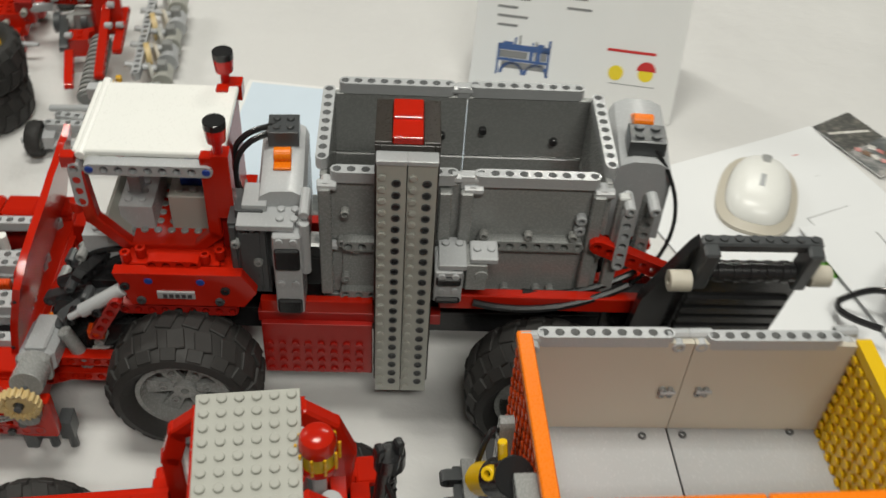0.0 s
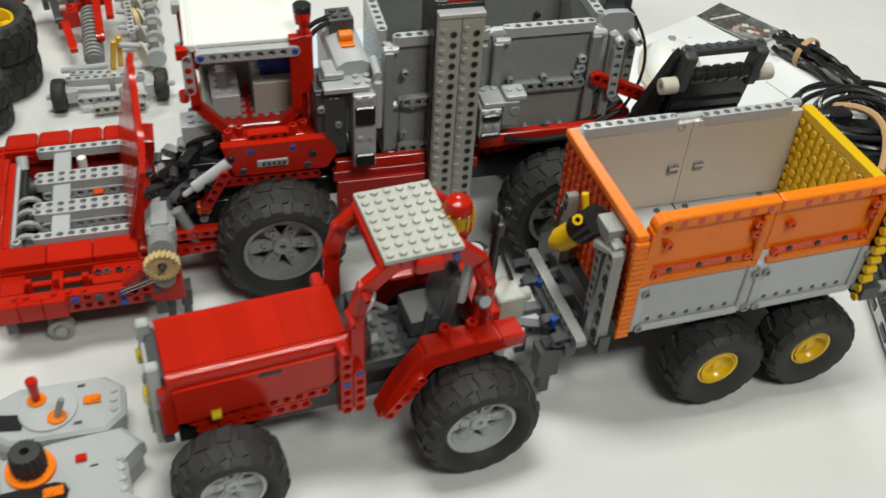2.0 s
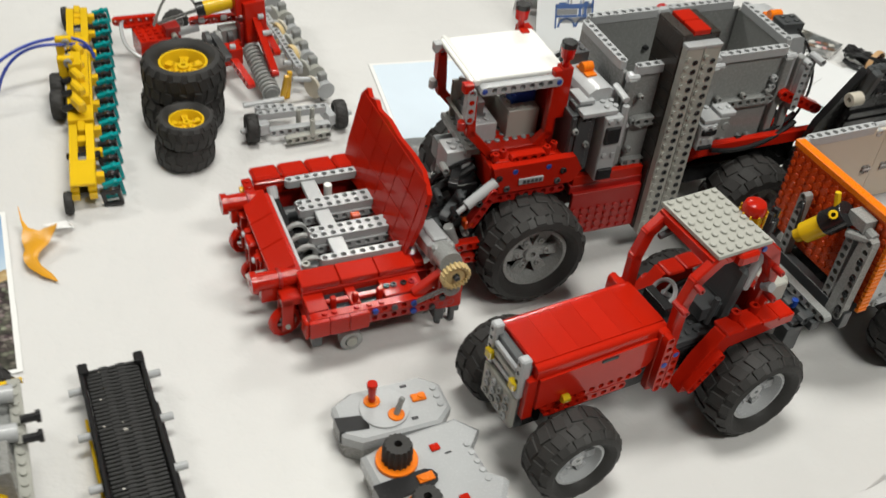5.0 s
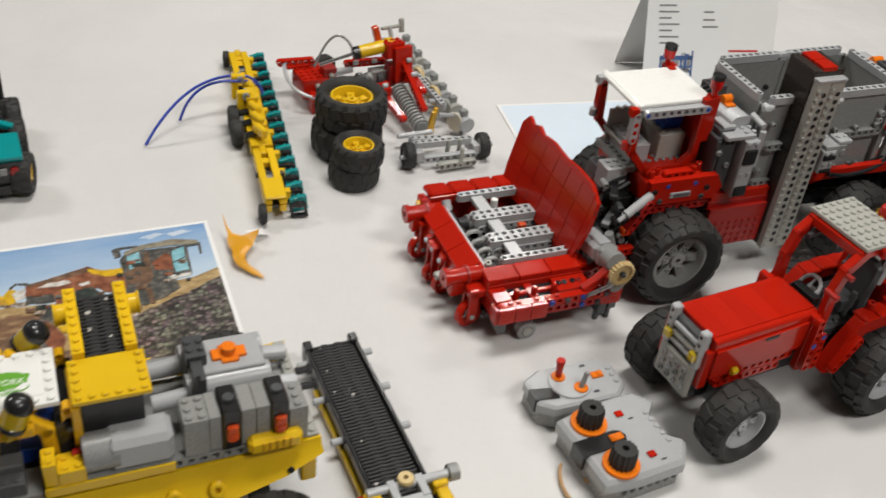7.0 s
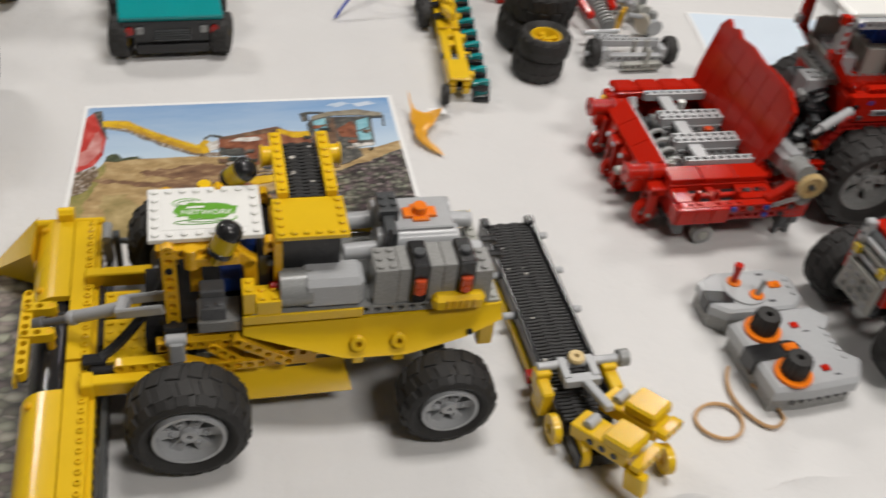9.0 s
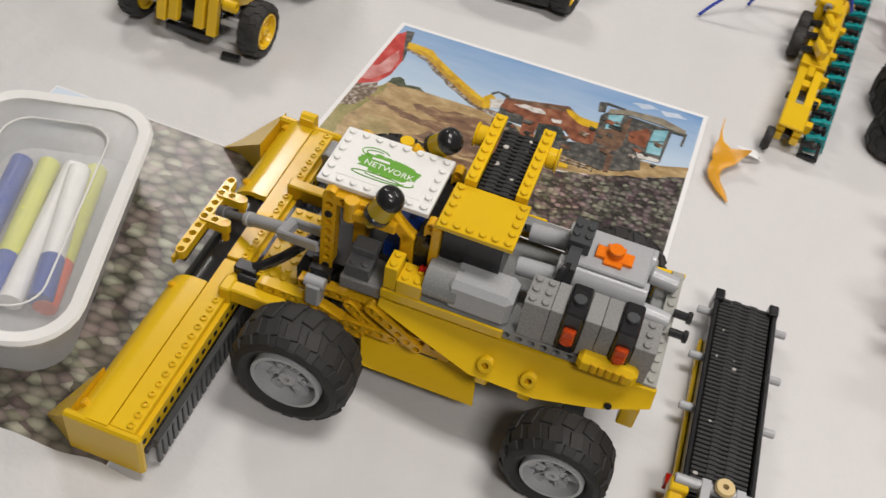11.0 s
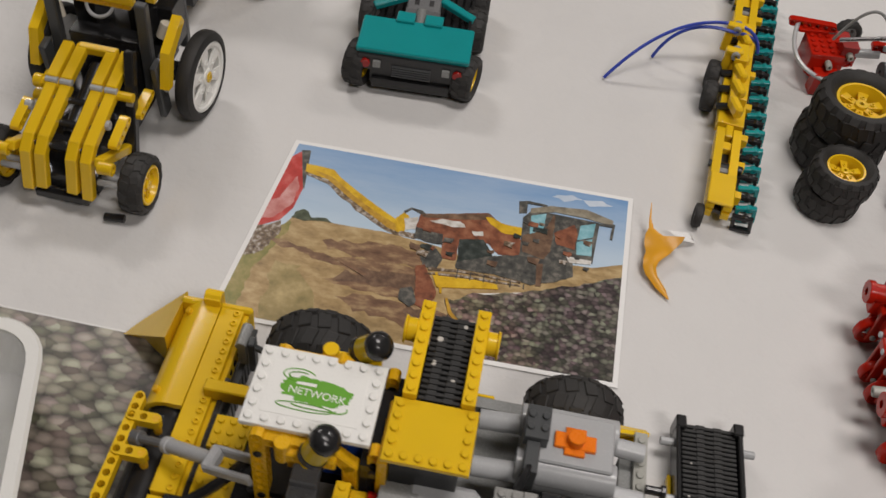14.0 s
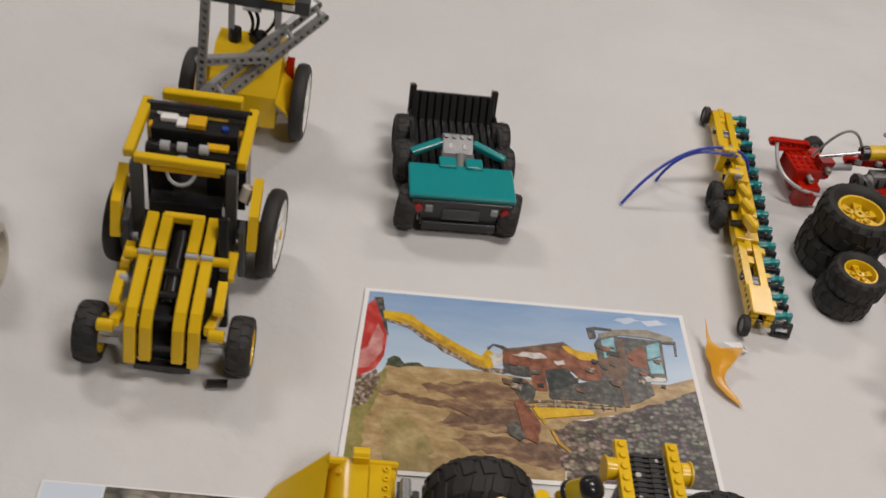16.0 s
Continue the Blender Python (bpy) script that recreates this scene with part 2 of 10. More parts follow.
def tyre_shape(r, w, hub, lugs, lug):
    """A balloon tyre round z: bulged wall, shoulder and two staggered rows of slanted lugs."""
    g, h = Geo(), w / 2
    g.lathe([(hub, -h * 0.62), (hub + (r - hub) * 0.25, -h * 0.88), (r * 0.78, -h), (r * 0.875, -h * 0.94), (r * 0.94, -h * 0.76), (r * 0.973, -h * 0.42), (r * 0.982, 0),
             (r * 0.973, h * 0.42), (r * 0.94, h * 0.76), (r * 0.875, h * 0.94), (r * 0.78, h), (hub + (r - hub) * 0.25, h * 0.88), (hub, h * 0.62), (hub * 0.96, 0)], 40, True)
    if w < r * 0.5:
        return g
    for k in range(lugs):
        for s in (-1, 1):
            t = 360.0 * (k + (0.5 if s > 0 else 0.0)) / lugs
            m = pose(0, 0, 0, 0, 0, t) @ pose(r * 0.972, 0, s * h * 0.36, s * 12, -s * 6, 0)
            g.at(m).box(-r * 0.03, r * 0.026, -lug * 0.44, lug * 0.44, -h * 0.34, h * 0.30, r * 0.012)
            m = pose(0, 0, 0, 0, 0, t + s * 4) @ pose(r * 0.925, 0, s * h * 0.78, 0, -s * 38, 0)
            g.at(m).box(-r * 0.04, r * 0.028, -lug * 0.40, lug * 0.40, -h * 0.20, h * 0.17, r * 0.012)
    return g.at()


def rim_shape(r, w, spokes, deep=0.35):
    """A dished wheel rim round z, its outer side up, with holes between the spokes."""
    g, h = Geo(), w / 2
    g.lathe([(r * 1.0, -h), (r * 1.02, h * 0.92), (r * 1.0, h), (r * 0.90, h), (r * 0.86, h * 0.75), (r * 0.83, h * (1 - deep * 1.6)), (r * 0.80, h * (1 - deep * 2)), (r * 0.80, -h)], 36, True)
    zt = h * (1 - deep * 1.5)
    g.cyl((0, 0, -h * 0.7), (0, 0, zt + h * 0.22), r * 0.25, 16, hole=r * 0.09)
    for k in range(spokes):
        t = 360.0 * k / spokes
        g.at(pose(0, 0, 0, 0, 0, t)).prism([(r * 0.18, -r * 0.12), (r * 0.84, -r * 0.20), (r * 0.84, r * 0.20), (r * 0.18, r * 0.12)], zt - h * 0.25, zt)
        g.cyl((r * 0.47, 0, zt - h * 0.3), (r * 0.47, 0, zt + h * 0.12), r * 0.095, 10, hole=r * 0.05)
    g.at().cyl((0, 0, -h * 0.8), (0, 0, -h * 0.5), r * 0.8, 24)
    return g


WHEELS = {
    "big": (0.047, 0.044, 0.029, 18, 0.0118, 6), "balloon": (0.0402, 0.039, 0.0235, 18, 0.0102, 6), "medium": (0.0345, 0.034, 0.0200, 16, 0.0098, 6), "cart": (0.0345, 0.031, 0.0152, 16, 0.0098, 6), "mid": (0.0280, 0.026, 0.0165, 16, 0.0080, 5),
    "comb_front": (0.0402, 0.039, 0.0235, 18, 0.0102, 6), "comb_rear": (0.0345, 0.034, 0.0200, 16, 0.0098, 6),
    "dump": (0.0215, 0.020, 0.0125, 14, 0.0064, 5), "front": (0.0248, 0.020, 0.0162, 14, 0.0070, 5), "thin": (0.0408, 0.0150, 0.0310, 34, 0.0036, 6), "small": (0.0150, 0.0125, 0.0085, 14, 0.0036, 4), "tiny": (0.0105, 0.0075, 0.0055, 10, 0.0030, 4),
}


def wheel(parent, kind, rim, m, name="tyre"):
    """A tyre with its rim under it. m: z of the wheel points outwards."""
    r, w, hub, lugs, lug, spokes = WHEELS[kind]
    t = part(name, shared(("tyre", kind), lambda: tyre_shape(r, w, hub, lugs, lug), RUBBER), RUBBER, parent, m=m)
    part("rim", shared(("rim", kind, rim.name), lambda: rim_shape(hub, w * (0.92 if kind in ("thin", "front", "comb_front", "comb_rear") else 0.66), spokes, 0.12 if kind == "thin" else 0.25 if kind in ("front", "comb_front", "comb_rear") else 0.35), rim), rim, t)
    return t


def arc(a, b, rise, n=14, sag=(0, 0, 1)):
    """Points of a bowed line from a to b."""
    a, b, s = Vector(a), Vector(b), Vector(sag)
    return [a.lerp(b, i / n) + s * (rise * 4 * (i / n) * (1 - i / n)) for i in range(n + 1)]


def rounded(a, b, r, n=6):
    pts = []
    for cx, cy, t0 in ((a - r, b - r, 0), (-a + r, b - r, 90), (-a + r, -b + r, 180), (a - r, -b + r, 270)):
        pts += [(cx + r * math.cos(radians(t0 + 90 * k / n)), cy + r * math.sin(radians(t0 + 90 * k / n))) for k in range(n + 1)]
    return pts


def shell(levels):
    """A skin through closed outlines, each (outline, height)."""
    n = len(levels[0][0])
    vs = [(x, y, z) for o, z in levels for x, y in o]
    fs = [(k * n + i, k * n + (i + 1) % n, (k + 1) * n + (i + 1) % n, (k + 1) * n + i) for k in range(len(levels) - 1) for i in range(n)]
    return Geo().put(vs, fs)


# ---- the setting ----
def paper_material():
    m = bpy.data.materials.new("table_paper")
    m.use_nodes = True
    nodes, links = m.node_tree.nodes, m.node_tree.links
    b = nodes["Principled BSDF"]
    b.inputs["Roughness"].default_value, b.inputs["Specular IOR Level"].default_value = 0.6, 0.25
    place = nodes.new("ShaderNodeTexCoord")
    big, mid, fine = (nodes.new("ShaderNodeTexNoise") for _ in range(3))
    for n, s, d in ((big, 3.2, 4), (mid, 9.0, 6), (fine, 420.0, 2)):
        n.inputs["Scale"].default_value, n.inputs["Detail"].default_value = s, d
        links.new(place.outputs["Object"], n.inputs["Vector"])
    ramp = nodes.new("ShaderNodeValToRGB")
    ramp.color_ramp.elements[0].position, ramp.color_ramp.elements[1].position = 0.3, 0.7
    ramp.color_ramp.elements[0].color, ramp.color_ramp.elements[1].color = (0.605, 0.598, 0.590, 1), (0.670, 0.665, 0.655, 1)
    links.new(big.outputs["Fac"], ramp.inputs["Fac"])
    links.new(ramp.outputs["Color"], b.inputs["Base Color"])
    one, two = nodes.new("ShaderNodeBump"), nodes.new("ShaderNodeBump")
    one.inputs["Strength"].default_value, one.inputs["Distance"].default_value = 0.6, 0.016
    two.inputs["Strength"].default_value, two.inputs["Distance"].default_value = 0.12, 0.0008
    links.new(mid.outputs["Fac"], one.inputs["Height"])
    links.new(fine.outputs["Fac"], two.inputs["Height"])
    links.new(one.outputs["Normal"], two.inputs["Normal"])
    links.new(two.outputs["Normal"], b.inputs["Normal"])
    return m


PAPER = paper_material()
WALL = material("wall_paint", (0.52, 0.51, 0.49), 0.7, vary=0.05, grain=4, bump=0.1)
FLOOR = material("hall_floor", (0.30, 0.29, 0.275), 0.5, vary=0.12, grain=6, bump=0.1)
WOOD = material("table_board", (0.42, 0.33, 0.22), 0.45, vary=0.12, grain=30)

solid("floor", Geo().box(-5.0, 4.0, -4.0, 6.0, -0.85, -0.75), FLOOR, "", "", kind="structure")
solid("ceiling", Geo().box(-5.0, 4.0, -4.0, 6.0, 2.6, 2.7), WALL, "", "", kind="structure")
for nm, b in (("wall_north", (-5.0, 4.0, 6.0, 6.1)), ("wall_south", (-5.0, 4.0, -4.1, -4.0)), ("wall_west", (-5.1, -5.0, -4.0, 6.0)), ("wall_east", (4.0, 4.1, -4.0, 6.0))):
    solid(nm, Geo().box(*b, -0.75, 2.6), WALL, "", "", kind="structure")

table = thing("display_table", -0.45, 0.75, 0, "long wooden display table covered with white paper", "table", z=-0.75)
part("tabletop", Geo().box(-1.5, 1.6, -0.72, 0.75, 0.715, 0.745), WOOD, table)
for sx in (-1.42, 1.52):
    for sy in (-0.64, 0.67):
        part("leg", Geo().box(sx - 0.025, sx + 0.025, sy - 0.025, sy + 0.025, 0, 0.715), WOOD, table)


for y0 in (-0.738, 0.762):
    part("paper_skirt", Geo().box(-1.515, 1.615, y0, y0 + 0.006, 0.45, 0.748, 0.001), PAPER, table, "hanging edge of white paper")
part("paper_underlay", Geo().box(-1.515, 1.615, -0.732, 0.762, 0.7455, 0.7468, 0.0003), PAPER, table, "white paper underlay")


def paper_cover():
    """A thin sheet with soft waves and a hanging front and back edge."""
    g, nx, ny = Geo(), 150, 72
    vs, fs = [], []
    for j in range(ny + 1):
        for i in range(nx + 1):
            x, y = -1.965 + 3.13 * i / nx, 0.02 + 1.49 * j / ny
            w = noise.noise(Vector((x * 2.3, y * 5.0, 1.7))) * 0.5 + noise.noise(Vector((x * 9, y * 14, 4.1))) * 0.25
            vs.append((x, y, -0.0009 + 0.0011 * w))
    for j in range(ny):
        fs += [(j * (nx + 1) + i, j * (nx + 1) + i + 1, (j + 1) * (nx + 1) + i + 1, (j + 1) * (nx + 1) + i) for i in range(nx)]
    g.put(vs, fs)
    return g


solid("table_paper", paper_cover(), PAPER, "", "", kind="structure")


def paper_strip():
    """The front strip of paper laps over the main sheet; its torn edge lifts a little here and there."""
    vs, fs, n = [], [], 260
    for i in range(n + 1):
        x = -1.60 + 2.60 * i / n
        tear = 0.0030 * noise.noise(Vector((x * 31, 0.3, 2.0))) + 0.0022 * noise.noise(Vector((x * 9, 4.0, 1.0)))
        lift = max(0.0, 0.15 + noise.noise(Vector((x * 19, 7.0, 3.0)))) ** 1.2 * 0.024
        edge = 0.158 + 0.082 * x + tear
        for back, share in ((0.0, 1.0), (0.006, 0.55), (0.016, 0.12), (0.060, 0.0)):
            vs.append((x, edge - back, 0.0009 + lift * share))
    for i in range(n):
        fs += [(i * 4 + k, i * 4 + k + 1, i * 4 + k + 5, i * 4 + k + 4) for k in range(3)]
    return Geo().put(vs, fs)


solid("table_paper_strip", paper_strip(), PAPER, "", "", kind="structure")

# ---- prints on the table ----
def picture(name, kind, a, b, c, scale, stretch=(1, 1, 1), rough=0.35, lo=0.3, hi=0.7, gap=0.34):
    """Printed picture area of three tones."""
    m = bpy.data.materials.new(name)
    m.use_nodes = True
    nodes, links = m.node_tree.nodes, m.node_tree.links
    p = nodes["Principled BSDF"]
    p.inputs["Roughness"].default_value = rough
    place, mapping = nodes.new("ShaderNodeTexCoord"), nodes.new("ShaderNodeMapping")
    mapping.inputs["Scale"].default_value = stretch
    links.new(place.outputs["Object"], mapping.inputs["Vector"])
    if kind == "pebbles":
        t = nodes.new("ShaderNodeTexVoronoi")
        t.inputs["Scale"].default_value = scale
        n = nodes.new("ShaderNodeTexNoise")
        n.inputs["Scale"].default_value, n.inputs["Detail"].default_value = scale * 2.2, 4
        links.new(mapping.outputs["Vector"], n.inputs["Vector"])
        warp = nodes.new("ShaderNodeVectorMath")
        warp.operation = "MULTIPLY_ADD"
        warp.inputs[1].default_value = (0.35 / scale,) * 3
        links.new(n.outputs["Color"], warp.inputs[0])
        links.new(mapping.outputs["Vector"], warp.inputs[2])
        links.new(warp.outputs[0], t.inputs["Vector"])
        edge, tone, mix = nodes.new("ShaderNodeValToRGB"), nodes.new("ShaderNodeValToRGB"), nodes.new("ShaderNodeMix")
        edge.color_ramp.elements[0].position, edge.color_ramp.elements[1].position = 0.25, 0.85
        edge.color_ramp.elements[0].color, edge.color_ramp.elements[1].color = (1, 1, 1, 1), (gap, gap, gap, 1)
        links.new(t.outputs["Distance"], edge.inputs["Fac"])
        tone.color_ramp.elements[0].color, tone.color_ramp.elements[1].color = (*a, 1), (*c, 1)
        tone.color_ramp.elements.new(0.5).color = (*b, 1)
        split = nodes.new("ShaderNodeSeparateColor")
        links.new(t.outputs["Color"], split.inputs[0])
        links.new(split.outputs[0], tone.inputs["Fac"])
        mix.data_type, mix.blend_type = "RGBA", "MULTIPLY"
        mix.inputs["Factor"].default_value = 1.0
        tint, shift = nodes.new("ShaderNodeHueSaturation"), nodes.new("ShaderNodeMapRange")
        shift.inputs["To Min"].default_value, shift.inputs["To Max"].default_value = 0.44, 0.57
        links.new(split.outputs[1], shift.inputs["Value"])
        links.new(shift.outputs["Result"], tint.inputs["Hue"])
        links.new(tone.outputs["Color"], tint.inputs["Color"])
        links.new(tint.outputs["Color"], mix.inputs[6])
        links.new(edge.outputs["Color"], mix.inputs[7])
        links.new(mix.outputs[2], p.inputs["Base Color"])
    else:
        t = nodes.new("ShaderNodeTexNoise")
        t.inputs["Scale"].default_value, t.inputs["Detail"].default_value, t.inputs["Roughness"].default_value = scale, 8, 0.65
        links.new(mapping.outputs["Vector"], t.inputs["Vector"])
        ramp = nodes.new("ShaderNodeValToRGB")
        ramp.color_ramp.elements[0].position, ramp.color_ramp.elements[1].position = lo, hi
        ramp.color_ramp.elements[0].color, ramp.color_ramp.elements[1].color = (*a, 1), (*c, 1)
        ramp.color_ramp.elements.new(0.5).color = (*b, 1)
        links.new(t.outputs["Fac"], ramp.inputs["Fac"])
        links.new(ramp.outputs["Color"], p.inputs["Base Color"])
    return m


def sky_print():
    """Blue that pales towards the horizon, with thin streaks of cloud."""
    m = picture("printed_sky", "noise", (0.0, 0.0, 0.0), (0.30, 0.30, 0.30), (1.0, 1.0, 1.0), 16, (0.5, 2.2, 1), lo=0.40, hi=0.85)
    nodes, links = m.node_tree.nodes, m.node_tree.links
    p = nodes["Principled BSDF"]
    streak = p.inputs["Base Color"].links[0].from_socket
    split, ramp, mix, amount = nodes.new("ShaderNodeSeparateXYZ"), nodes.new("ShaderNodeValToRGB"), nodes.new("ShaderNodeMix"), nodes.new("ShaderNodeMath")
    links.new(nodes["Texture Coordinate"].outputs["Object"], split.inputs[0])
    low = nodes.new("ShaderNodeMapRange")
    low.inputs["From Min"].default_value, low.inputs["From Max"].default_value = -0.095, -0.004
    links.new(split.outputs[1], low.inputs["Value"])
    links.new(low.outputs["Result"], ramp.inputs["Fac"])
    ramp.color_ramp.elements[0].color, ramp.color_ramp.elements[1].color = (0.50, 0.62, 0.72, 1), (0.16, 0.31, 0.55, 1)
    amount.operation = "MULTIPLY"
    amount.inputs[1].default_value = 0.35
    links.new(streak, amount.inputs[0])
    mix.data_type = "RGBA"
    mix.inputs[7].default_value = (0.66, 0.73, 0.79, 1)
    links.new(ramp.outputs["Color"], mix.inputs[6])
    links.new(amount.outputs[0], mix.inputs["Factor"])
    links.new(mix.outputs[2], p.inputs["Base Color"])
    return m


P_SKY = sky_print()
P_STUBBLE = picture("printed_stubble", "noise", (0.22, 0.145, 0.065), (0.40, 0.275, 0.125), (0.55, 0.42, 0.23), 60, (1, 1.9, 1))
P_GRASS = picture("printed_grass", "noise", (0.14, 0.16, 0.04), (0.26, 0.23, 0.07), (0.40, 0.31, 0.13), 70)
P_SOIL = picture("printed_soil", "noise", (0.115, 0.060, 0.036), (0.215, 0.122, 0.070), (0.40, 0.275, 0.145), 46, (1, 2.4, 1), lo=0.34, hi=0.64)
P_VERGE = picture("printed_verge", "noise", (0.20, 0.165, 0.06), (0.34, 0.26, 0.11), (0.52, 0.40, 0.20), 52)
P_LATTICE = picture("printed_lattice", "noise", (0.07, 0.045, 0.03), (0.20, 0.14, 0.085), (0.46, 0.42, 0.38), 260, lo=0.36, hi=0.60)


def heap_print():
    """Lifted roots and clods: tan in the west, going over to grey, the tones mixed at two sizes."""
    m = picture("printed_earth", "pebbles", (0.060, 0.043, 0.034), (0.19, 0.14, 0.105), (0.46, 0.36, 0.27), 210, (1, 1.35, 1), gap=0.30)
    nodes, links = m.node_tree.nodes, m.node_tree.links
    p = nodes["Principled BSDF"]
    clods = p.inputs["Base Color"].links[0].from_socket
    spot = nodes["Texture Coordinate"].outputs["Object"]
    split, cloud, add, far, mix = nodes.new("ShaderNodeSeparateXYZ"), nodes.new("ShaderNodeTexNoise"), nodes.new("ShaderNodeMath"), nodes.new("ShaderNodeMapRange"), nodes.new("ShaderNodeMix")
    cloud.inputs["Scale"].default_value, cloud.inputs["Detail"].default_value = 55, 6
    links.new(spot, cloud.inputs["Vector"])
    links.new(spot, split.inputs[0])
    add.operation = "MULTIPLY_ADD"
    add.inputs[1].default_value = 0.14
    links.new(cloud.outputs["Fac"], add.inputs[0])
    links.new(split.outputs[0], add.inputs[2])
    far.inputs["From Min"].default_value, far.inputs["From Max"].default_value = 0.245, 0.305
    links.new(add.outputs[0], far.inputs["Value"])
    mix.data_type, mix.blend_type = "RGBA", "MULTIPLY"
    mix.inputs[7].default_value = (0.58, 0.66, 0.78, 1)
    links.new(far.outputs["Result"], mix.inputs["Factor"])
    links.new(clods, mix.inputs[6])
    links.new(mix.outputs[2], p.inputs["Base Color"])
    return m


P_HEAP = heap_print()
P_RUST = picture("printed_rust_paint", "noise", (0.09, 0.034, 0.02), (0.24, 0.082, 0.042), (0.36, 0.165, 0.09), 120)
P_DARK = picture("printed_dark_metal", "noise", (0.025, 0.025, 0.025), (0.075, 0.075, 0.068), (0.22, 0.20, 0.17), 170)
P_YEL = picture("printed_yellow_paint", "noise", (0.42, 0.24, 0.01), (0.66, 0.40, 0.015), (0.75, 0.50, 0.03), 90)
P_RED = picture("printed_red_paint", "noise", (0.32, 0.02, 0.015), (0.50, 0.04, 0.03), (0.62, 0.16, 0.14), 40)
P_GLASS = picture("printed_cab_glass", "noise", (0.10, 0.30, 0.36), (0.22, 0.46, 0.52), (0.40, 0.62, 0.68), 70)
P_PALE = picture("printed_pale_paint", "noise", (0.40, 0.36, 0.30), (0.62, 0.60, 0.56), (0.75, 0.74, 0.72), 140)
P_STONES = picture("printed_river_stones", "pebbles", (0.12, 0.10, 0.076), (0.25, 0.22, 0.175), (0.42, 0.38, 0.315), 96, (0.85, 1.5, 1), gap=0.20)
P_PALERED = picture("printed_pale_red", "noise", (0.42, 0.10, 0.09), (0.55, 0.22, 0.20), (0.66, 0.38, 0.36), 60)
P_TREE = picture("printed_tree", "noise", (0.03, 0.04, 0.02), (0.06, 0.075, 0.04), (0.14, 0.15, 0.10), 200)
P_OCHRE = picture("printed_ochre", "noise", (0.30, 0.16, 0.02), (0.48, 0.27, 0.03), (0.60, 0.38, 0.05), 160)
P_OCHREGREY = picture("printed_roof", "noise", (0.14, 0.12, 0.09), (0.26, 0.23, 0.17), (0.36, 0.33, 0.26), 120)
P_BROWN = picture("printed_brown", "noise", (0.075, 0.042, 0.027), (0.150, 0.088, 0.055), (0.27, 0.17, 0.105), 130)
P_DARKGREEN = picture("printed_engine", "noise", (0.01, 0.014, 0.012), (0.035, 0.045, 0.04), (0.09, 0.10, 0.09), 150)
P_CLOUD = picture("printed_cloud", "noise", (0.40, 0.50, 0.62), (0.52, 0.60, 0.70), (0.68, 0.72, 0.78), 40)
P_DUSK = picture("printed_dark_scene", "noise", (0.03, 0.035, 0.035), (0.12, 0.13, 0.13), (0.55, 0.52, 0.50), 34)

print_a4 = thing("photo_print", -0.8885, 0.6060, 3.9, "glossy colour photo print of a harvester in a field", "photo print", z=0.0005)
W, H = 0.299, 0.199
SKEW, NARROW = -0.018, -0.005  # the side edges are cut a little askew
part("sheet", Geo().prism([(SKEW, -H), (W + NARROW, -H), (W, 0), (0, 0)], 0, 0.0005), CARD, print_a4)


STACK = {}


def patch(name, mat, pts, parent=print_a4, w=W, h=H, edge=0.004):
    """A printed area, its outline in parts of the picture's width and height from the top left."""
    poly = [(edge + x * (w - 2 * edge), -edge - y * (h - 2 * edge)) for x, y in pts]
    if parent == print_a4:
        poly = [(x + (SKEW * (1 - x / W) + NARROW * x / W) * (-y / H), y) for x, y in poly]
    STACK[parent.name] = STACK.get(parent.name, 0) + 1
    level = STACK[parent.name]
    area = sum(poly[i - 1][0] * poly[i][1] - poly[i][0] * poly[i - 1][1] for i in range(len(poly)))
    return part(name, Geo().prism(poly if area > 0 else poly[::-1], 0.0005, 0.0005 + 0.00002 * level), mat, parent)


def ragged(pts, amount):
    """An outline whose edges waver, as painted areas do."""
    out, rnd = [], random.Random(len(pts) * 7 + int(pts[0][0] * 1000))
    for i, p in enumerate(pts):
        q = pts[(i + 1) % len(pts)]
        n = max(2, min(9, int(math.hypot(q[0] - p[0], q[1] - p[1]) / 0.02)))
        for k in range(n):
            x, y = p[0] + (q[0] - p[0]) * k / n, p[1] + (q[1] - p[1]) * k / n
            if 0.03 < x < 0.97 and 0.03 < y < 0.97:
                x, y = x + rnd.uniform(-amount, amount), y + rnd.uniform(-amount, amount) * 1.4
            out.append((0.0 if x < 0.02 else 1.0 if x > 0.98 else x, 0.0 if y < 0.02 else 1.0 if y > 0.98 else y))
    return out


patch("printed_sky", P_SKY, [(0, 0), (1, 0), (1, 0.62), (0, 0.62)])
patch("printed_cloud", P_CLOUD, ragged([(0.777, 0.051), (0.833, 0.025), (0.867, 0.044), (0.814, 0.076)], 0.0045))
patch("printed_cloud", P_CLOUD, ragged([(0.867, 0.050), (0.923, 0.029), (0.956, 0.048), (0.890, 0.073)], 0.0045))
patch("printed_field", P_STUBBLE, ragged([(0.000, 0.895), (0.029, 0.598), (0.081, 0.451), (0.184, 0.440), (0.332, 0.440), (0.463, 0.459), (0.547, 0.489), (0.619, 0.648), (0.580, 0.996), (0.000, 1.000)], 0.002))
patch("printed_grass", P_GRASS, ragged([(0.000, 0.903), (0.013, 0.643), (0.077, 0.461), (0.085, 0.498), (0.070, 0.607), (0.039, 0.756), (0.042, 0.929), (0.047, 1.000), (0.000, 1.000)], 0.0045))
patch("printed_hill", P_STUBBLE, ragged([(0.508, 0.527), (0.821, 0.444), (0.915, 0.438), (0.996, 0.388), (0.990, 0.535), (0.523, 0.722)], 0.002))
